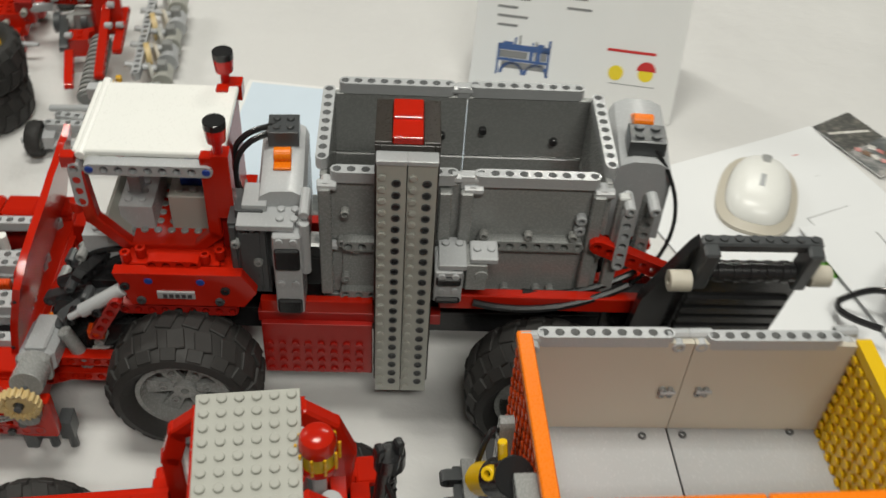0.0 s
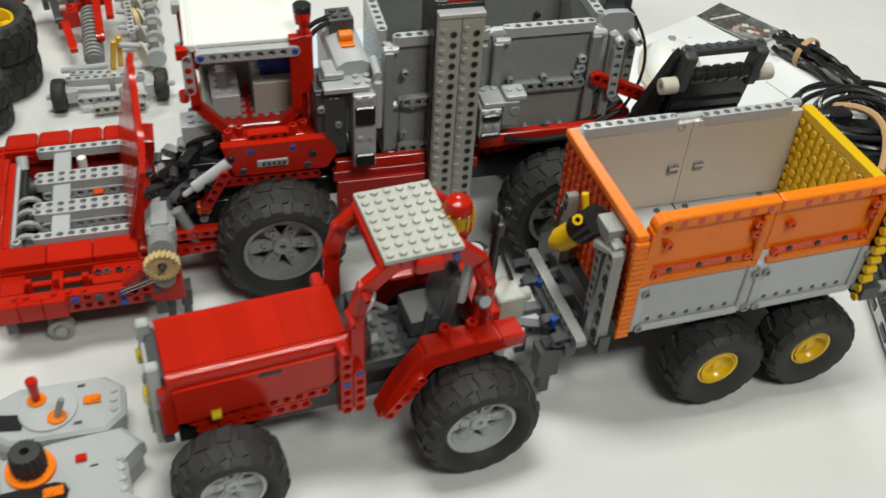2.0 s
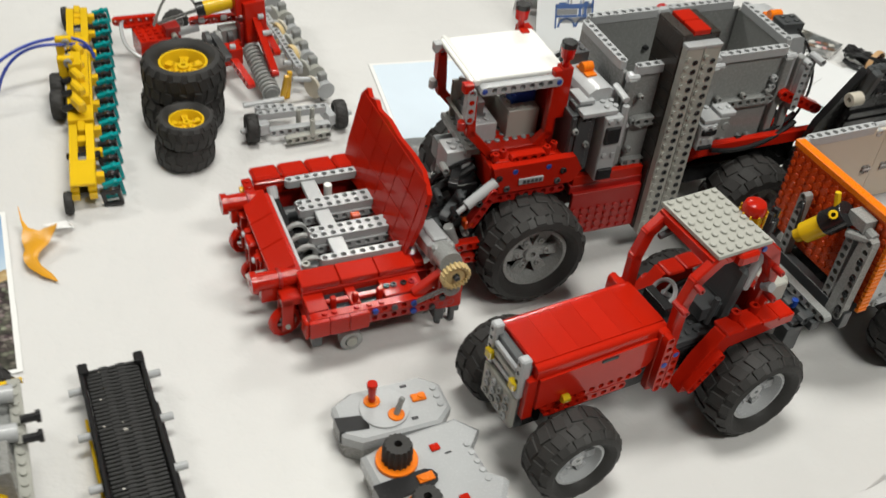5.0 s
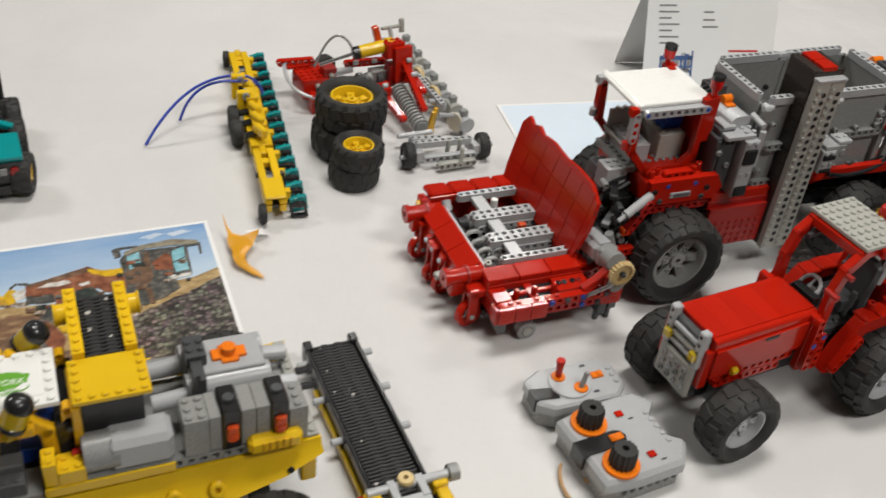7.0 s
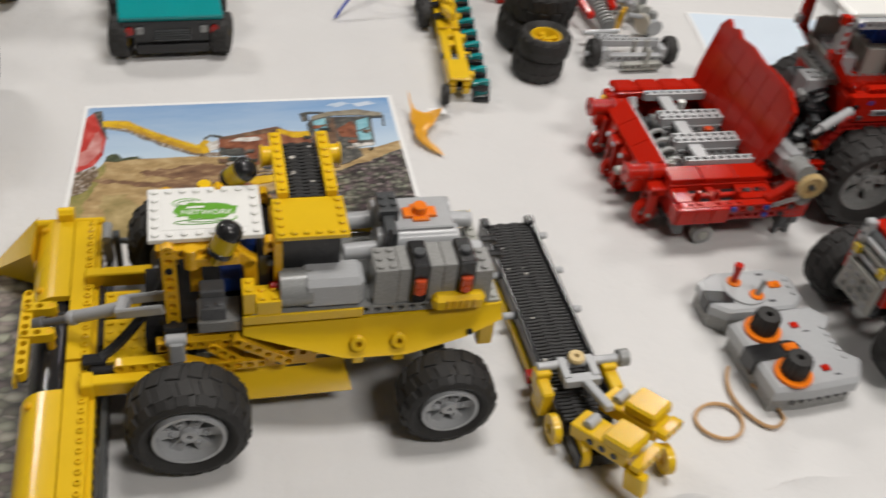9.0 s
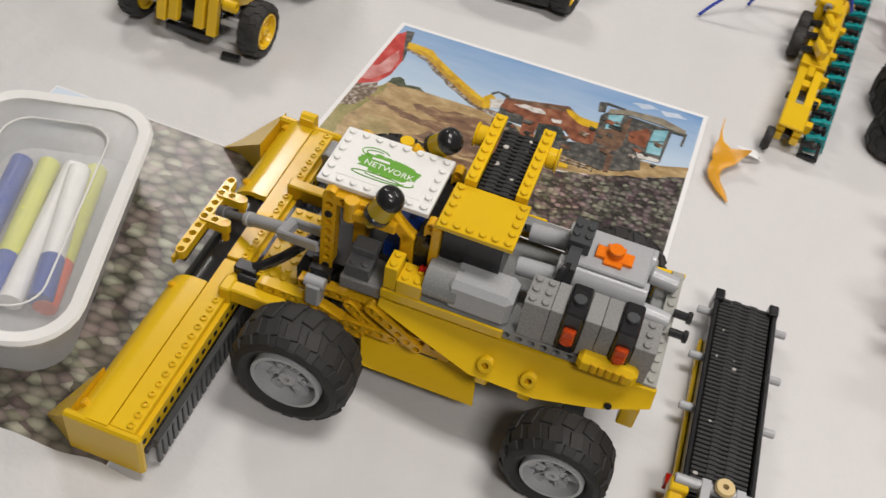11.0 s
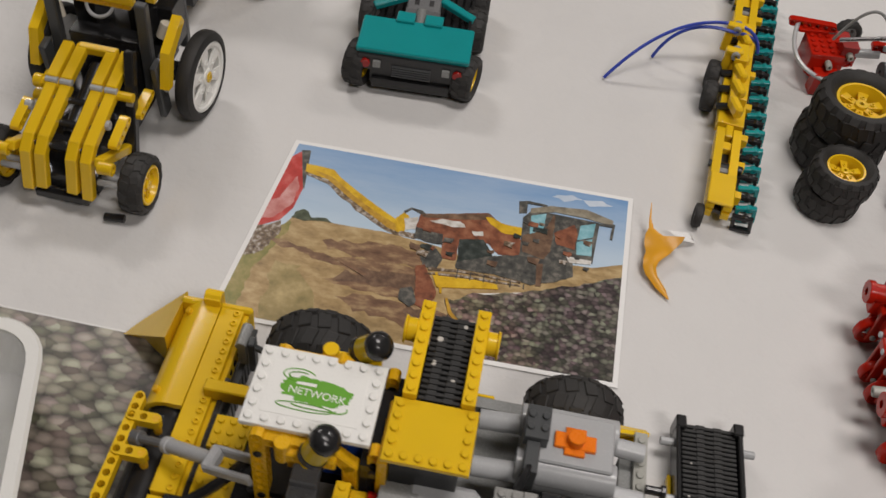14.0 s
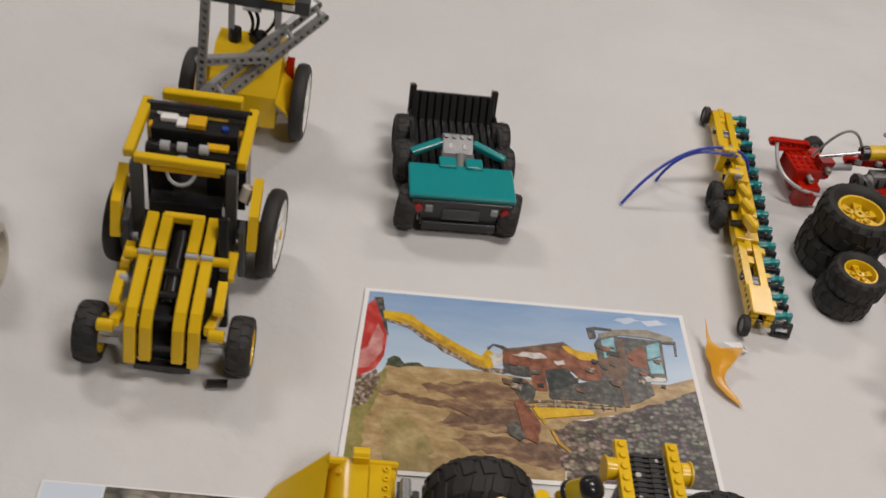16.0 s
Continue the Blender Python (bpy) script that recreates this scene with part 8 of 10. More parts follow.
# ---- infrared handsets and rubber band ----
def plinth(parent, poly, z0, z1, mat, name, inset=0.003):
    """A body with a bevelled upper edge."""
    n = len(poly)
    cx, cy = sum(p[0] for p in poly) / n, sum(p[1] for p in poly) / n
    top = []
    for x, y in poly:
        d = math.hypot(x - cx, y - cy)
        top.append((cx + (x - cx) * (1 - inset / d), cy + (y - cy) * (1 - inset / d)))
    zs = z1 - inset * 0.8
    vs = [(x, y, z0) for x, y in poly] + [(x, y, zs) for x, y in poly] + [(x, y, z1) for x, y in top]
    fs = [tuple(range(n))[::-1], tuple(range(2 * n, 3 * n))]
    for k in (0, 1):
        fs += [(k * n + i, k * n + (i + 1) % n, (k + 1) * n + (i + 1) % n, (k + 1) * n + i) for i in range(n)]
    return part(name, Geo().put(vs, fs), mat, parent)


speed = thing("dial_handset", -0.3153, 0.2355, 8, "light grey handset with two black dials on orange rings", "handset", "grey handsets on the table", z=0.006)
outline = [(-0.043, -0.036), (-0.012, -0.040), (0.030, -0.040), (0.044, -0.022), (0.034, -0.012), (0.034, 0.014), (0.046, 0.026), (0.034, 0.042), (-0.010, 0.042), (-0.043, 0.036)]
plinth(speed, [(x * 0.94, y * 0.94) for x, y in outline], -0.006, 0.009, MGREY, "underside", 0.0005)
plinth(speed, outline, 0.009, 0.022, LGREY, "housing", 0.004)
part("emitter", Geo().prism([(-0.046, -0.0075), (-0.008, -0.0070), (-0.003, -0.0045), (-0.001, 0.0005), (-0.003, 0.0055), (-0.008, 0.0080), (-0.046, 0.0085)], 0.008, 0.0236), BLACK, speed, "glossy black infrared window")
part("channel_switch", Geo().box(-0.016, -0.004, -0.003, 0.004, 0.0236, 0.0252, 0.0008).cyl((-0.012, 0.0005, 0.0250), (-0.012, 0.0005, 0.0262), 0.003, 10), ORANGE, speed)
for y in (0.022, -0.024):
    part("ring", Geo().cyl((-0.022, y, 0.0218), (-0.022, y, 0.0250), 0.0150, 24), ORANGE, speed, "orange dial ring")
    rim = [((0.0108 if k % 2 else 0.0094) * math.cos(math.pi * k / 16), (0.0108 if k % 2 else 0.0094) * math.sin(math.pi * k / 16)) for k in range(32)]
    dial = part("dial", shell([(rim, 0.0), (rim, 0.012), ([(x * 0.90, v * 0.90) for x, v in rim], 0.0162), ([(x * 0.28, v * 0.28) for x, v in rim], 0.0165), ([(x * 0.24, v * 0.24) for x, v in rim], 0.0080)]), RUBBER, speed, "black knurled dial", m=pose(-0.022, y, 0.0248))
    part("button", Geo().box(0.004, 0.011, y - 0.003, y + 0.003, 0.0218, 0.0240, 0.0008), RED, speed)
    part("mark", Geo().box(0.012, 0.017, y - 0.008, y - 0.0065, 0.0218, 0.0224, 0.0001), INK, speed)
for i in range(5):
    part("moulded_stud", Geo().cyl((0.030, -0.016 + i * U, 0.0215), (0.030, -0.016 + i * U, 0.0232), 0.0024, 10), LGREY, speed)
for i in range(7):
    part("grip_hole", Geo().cyl((-0.024 + i * U, -0.0376, 0.005), (-0.024 + i * U, -0.0386, 0.005), 0.0024, 8), BLACK, speed)

stick = thing("lever_handset", -0.3285, 0.3035, 3, "light grey handset with a red lever and orange switches", "handset", "grey handsets on the table", z=0.006)
outline = [(-0.042, -0.014), (-0.030, -0.023), (0.030, -0.023), (0.042, -0.012), (0.042, 0.012), (0.030, 0.023), (-0.026, 0.023), (-0.042, 0.014)]
plinth(stick, [(x * 0.96, y * 0.96) for x, y in outline], -0.006, 0.009, MGREY, "underside", 0.0005)
plinth(stick, outline, 0.009, 0.0195, LGREY, "housing", 0.003)
part("emitter", Geo().prism([(-0.0435, -0.011), (-0.022, -0.014), (-0.020, -0.002), (-0.0435, 0.002)], 0.007, 0.0205), BLACK, stick, "glossy black infrared window")
part("dish", Geo().cyl((-0.006, 0.0, 0.0193), (-0.006, 0.0, 0.0212), 0.0185, 26), LGREY, stick)
for x, y in ((-0.013, 0.008), (0.000, -0.009)):
    part("slot", Geo().cyl((x, y, 0.0210), (x, y, 0.0226), 0.0062, 14), ORANGE, stick)
part("lever", Geo().cyl((-0.013, 0.008, 0.022), (-0.013, 0.009, 0.038), 0.0026, 10, r2=0.0036).cyl((-0.013, 0.009, 0.036), (-0.013, 0.009, 0.040), 0.0040, 10), RED, stick, "red lever")
part("lever", Geo().cyl((0.000, -0.009, 0.022), (0.005, -0.006, 0.035), 0.0022, 10), GREY, stick, "grey lever")
part("switch", Geo().box(0.016, 0.027, -0.001, 0.006, 0.0193, 0.0218, 0.0008).cyl((0.0235, 0.0025, 0.0218), (0.0235, 0.0025, 0.0228), 0.0028, 10), ORANGE, stick)
for x, y in ((0.012, 0.015), (0.010, -0.016)):
    part("mark", Geo().box(x, x + 0.005, y, y + 0.0025, 0.0193, 0.0199, 0.0001), INK, stick)
for i in range(3):
    part("moulded_stud", Geo().cyl((0.035, -0.008 + i * U, 0.019), (0.035, -0.008 + i * U, 0.0208), 0.0024, 10), LGREY, stick)

loop1 = [(-0.3930 + 0.0182 * math.cos(t), 0.1890 + 0.0166 * math.sin(t), 0.0016 + 0.0008 * math.sin(2 * t)) for t in [k * 2 * math.pi / 30 for k in range(31)]]
loop2 = arc((-0.3665, 0.2400, 0.003), (-0.3700, 0.1960, 0.0026), 0.006, 10, (-1, 0, 0)) + arc((-0.3700, 0.1960, 0.0026), (-0.3400, 0.1880, 0.0016), -0.012, 10, (0, 1, 0))[1:] + arc((-0.3400, 0.1880, 0.0016), (-0.3560, 0.2200, 0.0050), 0.003, 8, (1, 0.2, 0))[1:]
band = thing("rubber_band", 0, 0, 0, "tan rubber band looped beside the grey handset", "rubber band")
part("loop", Geo().sweep(loop1, 0.0015, 6), GUM, band)
part("tail", Geo().sweep(loop2, 0.0015, 6), GUM, band)


# ---- yellow and black tractor with white rims ----
ytr = thing("model_tractor", -1.0430, 0.560, 2.0, "brick-built yellow and black tractor with white rear rims", "model tractor")
for s in (-1, 1):
    wheel(ytr, "front", YELLOW, pose(s * 0.0590, -0.066, 0.0248, 0, s * 90, 0))
    wheel(ytr, "thin", WHITE, pose(s * 0.0640 + 0.004, 0.055, 0.0408, 0, s * 90, -5))
    part("hub", Geo().cyl((s * 0.061 + 0.004, 0.055, 0.0408), (s * 0.0725 + 0.004, 0.055, 0.0408), 0.0048, 12, hole=0.002), YELLOW, ytr)
    part("front_pin", Geo().cyl((s * 0.020, -0.066, 0.0248), (s * 0.052, -0.066, 0.0248), 0.0026, 8), LGREY, ytr)
    part("front_pin", Geo().cyl((s * 0.030, -0.078, 0.030), (s * 0.050, -0.078, 0.030), 0.0026, 8), LGREY, ytr)
    part("bumper_arm", Geo().at(pose(s * 0.036, -0.060, 0.043, -30, 0, 0)).box(-0.004, 0.004, -0.024, 0.030, -0.004, 0.004, 0.001).cyl((s * 0.000, -0.024, -0.003), (s * 0.012, -0.024, -0.003), 0.0052, 12, hole=0.0026).at(), YELLOW, ytr)
    bar(ytr, 4, pose(s * 0.040, -0.060, 0.056, 0, 0, 90) @ pose(0, 0, 0, 0, -14, 0), YELLOW)
    bar(ytr, 4, pose(s * 0.042, -0.018, 0.052, 0, 0, 90) @ pose(0, 0, 0, 0, -6, 0), YELLOW)
    # rear fender
    part("fender", Geo().at(pose(s * 0.0555, 0, 0) @ pose(0, 0, 0, 90, 0, 90)).prism([(0.008, 0.060), (0.016, 0.058), (0.026, 0.082), (0.054, 0.097), (0.050, 0.105), (0.018, 0.090)], -0.0040, 0.0040).at(), YELLOW, ytr)
    part("fender_stay", Geo().at(pose(s * 0.047, 0.022, 0.022, 6, 0, 0)).box(-0.003, 0.003, -0.007, 0.007, 0, 0.058, 0.001).at(), DGREY, ytr)
    # cab posts
    part("post", Geo().at(pose(s * 0.038 - 0.002, 0.026, 0.034, -2, 0, 0)).box(-0.0048, 0.0048, -0.004, 0.004, 0, 0.092, 0.001).at(), DGREY, ytr)
    part("post", Geo().at(pose(s * 0.040 - 0.002, 0.098, 0.034)).box(-0.004, 0.004, -0.004, 0.004, 0, 0.094, 0.001).at(), DGREY, ytr)
    part("roof_rail", Geo().box(s * 0.0405 - 0.002, s * 0.0490 - 0.002, 0.032, 0.108, 0.1255, 0.1335, 0.001), YELLOW, ytr)
    part("roof_stay", Geo().box(s * 0.032 - 0.002, s * 0.0395 - 0.002, 0.078, 0.086, 0.1115, 0.1255, 0.001), DYELLOW, ytr)
    part("rear_block", Geo().box(s * 0.026, s * 0.042, 0.070, 0.098, 0.050, 0.092), BLACK, ytr)
    part("grey_link", Geo().cyl((s * 0.040, 0.022, 0.050), (s * 0.052, 0.022, 0.050), 0.0042, 12, hole=0.002), LGREY, ytr)
    part("clear_lamp", Geo().cyl((s * 0.044, 0.042, 0.086), (s * 0.048, 0.046, 0.098), 0.0055, 12), CREAM, ytr)
part("door_rod", Geo().at(pose(0.040, -0.036, 0.014, -24, -4, 0)).box(-0.0042, 0.0042, -0.004, 0.004, 0, 0.094, 0.001).at(), BLACK, ytr, "black slanted lever")
part("hood_pin", Geo().cyl((-0.034, -0.020, 0.071), (-0.012, -0.020, 0.071), 0.0040, 10).cyl((-0.040, -0.020, 0.071), (-0.033, -0.020, 0.071), 0.0056, 12), YELLOW, ytr)
part("hood_pin", Geo().cyl((0.012, -0.020, 0.071), (0.042, -0.020, 0.071), 0.0040, 10), YELLOW, ytr)
for x in (-0.0245, -0.0125, 0.0125, 0.0245):
    g = Geo()
    low = 0.004 if abs(x) < 0.015 else 0.0
    for (ya, za), (yb, zb) in (((-0.086, 0.020 + low), (-0.078, 0.050)), ((-0.078, 0.050), (-0.068, 0.058)), ((-0.068, 0.058), (-0.022, 0.0710)), ((-0.018, 0.0760), (0.014, 0.0830))):
        ln = math.hypot(yb - ya, zb - za)
        g.at(pose(x, ya, za, math.degrees(math.atan2(zb - za, yb - ya)), 0, 0)).box(-0.0046, 0.0046, -0.002, ln + 0.002, -0.0038, 0.0038, 0.0008)
    part("hood_bar", g.at(), YELLOW, ytr, "bent yellow hood bar")
    for y, z in ((-0.021, 0.0755),):
        part("pin", Geo().cyl((x - 0.005, y, z), (x + 0.005, y, z), 0.0028, 8), LGREY, ytr)
part("hood_cross", Geo().box(-0.0160, 0.0170, 0.0105, 0.0175, 0.0795, 0.0870, 0.001), YELLOW, ytr)
g = Geo().box(-0.016, 0.002, -0.066, 0.040, 0.022, 0.050).box(-0.030, 0.030, 0.030, 0.100, 0.024, 0.052).box(-0.028, 0.028, -0.078, -0.052, 0.014, 0.030).box(-0.064, 0.064, 0.049, 0.061, 0.034, 0.047)
g.box(-0.034, 0.034, -0.062, 0.034, 0.024, 0.036)
part("chassis", g, BLACK, ytr)
part("hood_ram", Geo().cyl((0.0, -0.052, 0.050), (0.0, 0.010, 0.070), 0.0066, 14), BLACK, ytr)
for y in (-0.070, -0.050, -0.030):
    part("hood_axle", Geo().cyl((-0.026, y, 0.053 + (y + 0.07) * 0.3), (0.026, y, 0.053 + (y + 0.07) * 0.3), 0.0030, 8), BLACK, ytr)
part("floor_bar", Geo().box(-0.022, 0.022, -0.086, -0.080, 0.008, 0.015), BLACK, ytr)
part("floor_bar", Geo().cyl((0.036, -0.090, 0.004), (0.052, -0.088, 0.004), 0.0036, 10), BLACK, ytr)
part("engine", Geo().box(-0.032, 0.028, 0.030, 0.046, 0.050, 0.084).box(-0.026, 0.022, 0.056, 0.094, 0.050, 0.074).box(-0.034, -0.016, 0.05, 0.08, 0.070, 0.104).box(0.012, 0.030, 0.052, 0.07, 0.070, 0.100), BLACK, ytr)
part("steering_wheel", Geo().at(pose(-0.008, 0.046, 0.106, 50, 0, 0)).lathe([(0.0115 + 0.0016 * math.cos(t), 0.0016 * math.sin(t)) for t in (0, 1.05, 2.1, 3.14, 4.2, 5.2)], 18, True).box(-0.0105, 0.0105, -0.001, 0.001, -0.001, 0.001).at(), LGREY, ytr)
part("cab_beam", Geo().at(pose(-0.006, 0.0305, 0.1235, 0, 1.5, 0)).box(-0.036, 0.036, -0.004, 0.004, 0, 0.0078, 0.001).at(), YELLOW, ytr)
part("cab_beam", Geo().box(-0.030, 0.026, 0.030, 0.036, 0.1160, 0.1225, 0.001), DYELLOW, ytr)
part("cab_beam", Geo().box(-0.036, 0.032, 0.112, 0.1210, 0.1270, 0.1360, 0.001), YELLOW, ytr)
part("lamp_bar", Geo().cyl((-0.046, 0.100, 0.130), (0.042, 0.100, 0.130), 0.0046, 10), BLACK, ytr)
part("roof_engine", Geo().box(-0.038, 0.034, 0.074, 0.094, 0.108, 0.126).cyl((-0.040, 0.064, 0.113), (0.036, 0.064, 0.113), 0.0055, 10), BLACK, ytr)
part("white_block", Geo().box(-0.032, -0.018, 0.084, 0.092, 0.1262, 0.1300).box(-0.018, -0.010, 0.078, 0.090, 0.1262, 0.1290), WHITE, ytr)
part("dial_block", Geo().box(-0.009, 0.006, 0.078, 0.092, 0.1262, 0.1310), DYELLOW, ytr)
part("blue_peg", Geo().cyl((0.022, 0.082, 0.126), (0.022, 0.082, 0.129), 0.0032, 10), BLUE, ytr)
part("yellow_block", Geo().box(0.010, 0.028, 0.060, 0.068, 0.1190, 0.1220), DYELLOW, ytr)
for x in (-0.028, -0.024 + 0.010, 0.004):
    part("pin", Geo().cyl((x, 0.062, 0.1185), (x + 0.008, 0.062, 0.1185), 0.0044, 10), LGREY, ytr)
for x, y in ((0.026, -0.046), (-0.040, -0.040), (0.034, -0.016)):
    part("pin", Geo().cyl((x, y, 0.062), (x + 0.006, y, 0.062), 0.0040, 10, hole=0.0018), LGREY, ytr)

# ---- yellow sprayer behind it ----
spr = thing("model_sprayer", -1.036, 0.820, 0.0, "brick-built yellow sprayer trailer with folded grey booms", "model trailer")
for s in (-1, 1):
    wheel(spr, "thin", WHITE, pose(s * 0.0550, 0.0, 0.0408, 0, s * 90, 0))
    part("tank_wing", Geo().at(pose(s * 0.041, 0.004, 0.050, 0, s * 40, 0)).box(-0.011, 0.009, -0.036, 0.044, -0.002, 0.002, 0.001).at(), YELLOW, spr)
part("frame", Geo().box(-0.050, 0.050, -0.006, 0.006, 0.036, 0.045).box(-0.010, 0.010, -0.100, 0.0, 0.028, 0.036), BLACK, spr)
prof = [(-0.032, 0.026), (-0.028, 0.060), (0.012, 0.090), (0.040, 0.090), (0.054, 0.062), (0.054, 0.026)]
part("tank", Geo().at(pose(0, 0, 0, 90, 0, 90)).prism(prof, -0.034, 0.034).at(), YELLOW, spr, "yellow sloped tank")
part("cap", Geo().cyl((-0.016, 0.020, 0.089), (-0.016, 0.020, 0.104), 0.0064, 12), BLACK, spr)
part("cap", Geo().cyl((0.006, 0.026, 0.089), (0.006, 0.026, 0.098), 0.009, 12), BLACK, spr)
part("red_knob", Geo().box(0.036, 0.044, 0.024, 0.034, 0.050, 0.072, 0.001), RED, spr)
for dz, dx in ((0.0, 0.0), (-0.013, 0.008)):
    a, b = Vector((-0.034 + dx, -0.044, 0.066 + dz)), Vector((0.064 + dx, 0.046, 0.134 + dz))
    d = b - a
    turn = pose(*a) @ d.to_track_quat("X", "Z").to_matrix().to_4x4()
    bar(spr, int(d.length / U) + 1, turn, MGREY, h=0.0085)
for t in (0.1, 0.4, 0.7, 0.95):
    p = Vector((-0.034, -0.044, 0.066)).lerp(Vector((0.064, 0.046, 0.134)), t)
    part("lattice", Geo().cyl(p, p + Vector((0.008, 0, -0.013)), 0.0026, 8), LGREY, spr)
bar(spr, 17, pose(-0.040, -0.036, 0.042, 0, -87, 0), MGREY, h=0.0085)
bar(spr, 9, pose(-0.040, -0.034, 0.096, 0, 0, 20), MGREY, h=0.0085)
part("post_peg", Geo().box(-0.050, -0.036, -0.040, -0.032, 0.164, 0.172, 0.001), DGREY, spr)
part("boom_frame", Geo().box(-0.044, 0.056, 0.016, 0.026, 0.132, 0.146), DGREY, spr)
for x in (-0.020, 0.026):
    part("boom_post", Geo().box(x - 0.003, x + 0.003, 0.018, 0.024, 0.088, 0.133), LGREY, spr)
for x in (-0.034, 0.014):
    part("boom_block", Geo().box(x, x + 0.028, 0.010, 0.026, 0.1462, 0.155), YELLOW, spr)
part("boom_plate", Geo().box(-0.008, 0.010, 0.012, 0.018, 0.1300, 0.1318), LGREY, spr)
part("white_tab", Geo().box(0.030, 0.042, 0.0140, 0.0158, 0.136, 0.142), WHITE, spr)
part("hinge", Geo().box(-0.047, -0.033, -0.048, -0.034, 0.046, 0.060), DORANGE, spr)
for x in (-0.006, 0.000, 0.016):
    part("hose", Geo().sweep(arc((x * 0.5, 0.026, 0.095), (x * 1.4, 0.020, 0.133), 0.006, 8, (1, 0, 0)), 0.0018), BLACK, spr)

# ---- teal dumper ----
teal = thing("model_dumper", -0.8155, 0.767, 5.6, "brick-built teal and black dump truck with ribbed bed", "model truck")
for s in (-1, 1):
    wheel(teal, "dump", YELLOW, pose(s * 0.0500, -0.060, 0.0215, 0, 0, -13) @ pose(0, 0, 0, 0, s * 90, 0))
    wheel(teal, "dump", YELLOW, pose(s * 0.0510, 0.012, 0.0215, 0, s * 90, 0))
    wheel(teal, "dump", YELLOW, pose(s * 0.0510, 0.056, 0.0215, 0, s * 90, 0))
    part("arm", Geo().at(pose(s * 0.016, 0.014, 0.048, 0, s * 12, -s * 22)).box(0.0 if s > 0 else -0.034, 0.036 if s > 0 else 0.0, -0.0042, 0.0042, -0.003, 0.003, 0.001).at(), TEAL, teal)
    part("bed_post", Geo().at(pose(s * 0.0435, 0.078, 0.028, -20, 0, 0)).box(-0.0035, 0.0035, -0.004, 0.004, 0, 0.037, 0.001).at(), BLACK, teal)
    part("light", Geo().cyl((s * 0.042, -0.0735, 0.034), (s * 0.042, -0.0765, 0.034), 0.0044, 12), DRED, teal, "round dark red light")
    part("lamp_block", Geo().box(s * 0.0280, s * 0.0350, -0.0764, -0.0735, 0.0310, 0.0380), GREY, teal)
part("hood", Geo().at(pose(0, -0.048, 0.0475, 4, 0, 0)).box(-0.0515, 0.0515, -0.0235, 0.0215, -0.004, 0.002, 0.0012).at(), TEAL, teal, "flat teal hood")
for x in (-0.0215, 0.0045):
    part("hood_step", Geo().box(x, x + 0.017, -0.032, -0.017, 0.0480, 0.0535, 0.001), TEAL, teal)
part("front_frame", Geo().box(-0.038, 0.038, -0.072, -0.030, 0.010, 0.040).box(-0.036, 0.036, -0.0755, -0.070, 0.008, 0.018).box(-0.049, 0.049, -0.0738, -0.068, 0.026, 0.0430).box(-0.049, 0.049, -0.068, -0.030, 0.0395, 0.0430), BLACK, teal)
for k in range(5):
    part("grille_bar", Geo().box(-0.018, 0.018, -0.0755, -0.0735, 0.0225 + k * 0.0026, 0.0240 + k * 0.0026, 0.0002), DGREY, teal)
part("pivot", Geo().cyl((0, -0.034, 0.036), (0, -0.012, 0.054), 0.0048, 12), GREY, teal)
part("grey_block", Geo().box(-0.0165, 0.0165, -0.010, 0.004, 0.030, 0.0440).at(pose(0, 0.010, 0.040, 30, 0, 0)).box(-0.0160, 0.0160, -0.010, 0.016, 0, 0.008, 0.001).studs(4, 1, -0.0160, 0.0085, 0.008).at(), SLATE, teal, "grey slanted block with two dark sockets")
part("chassis", Geo().box(-0.036, 0.036, -0.030, 0.080, 0.014, 0.028), BLACK, teal)
for x in (-0.007, 0.007):
    part("socket", Geo().at(pose(0, 0.010, 0.040, 30, 0, 0)).box(x - 0.0022, x + 0.0022, -0.001, 0.005, 0.008, 0.0084).at(), BLACK, teal)
part("bed_plate", Geo().box(-0.045, 0.045, -0.018, 0.074, 0.0250, 0.0290).at(pose(0, 0.070, 0.028, 62, 0, 0)).box(-0.045, 0.045, 0, 0.034, -0.0045, -0.0020).at(), BLACK, teal, "black dump bed")
for k in range(11):
    x = -0.040 + k * 0.008
    part("bed_rib", shared(("bed_rib",), lambda: Geo().box(-0.0033, 0.0033, -0.018, 0.072, 0, 0.006, 0.0008).at(pose(0, 0.070, 0.002, 62, 0, 0)).box(-0.0033, 0.0033, 0, 0.031, -0.003, 0.003, 0.0008).at(), BLACK), BLACK, teal, m=pose(x, 0, 0.0285))
for x in (-0.047, 0.044):
    part("bed_edge", Geo().box(x, x + 0.003, -0.018, 0.074, 0.026, 0.042), BLACK, teal)

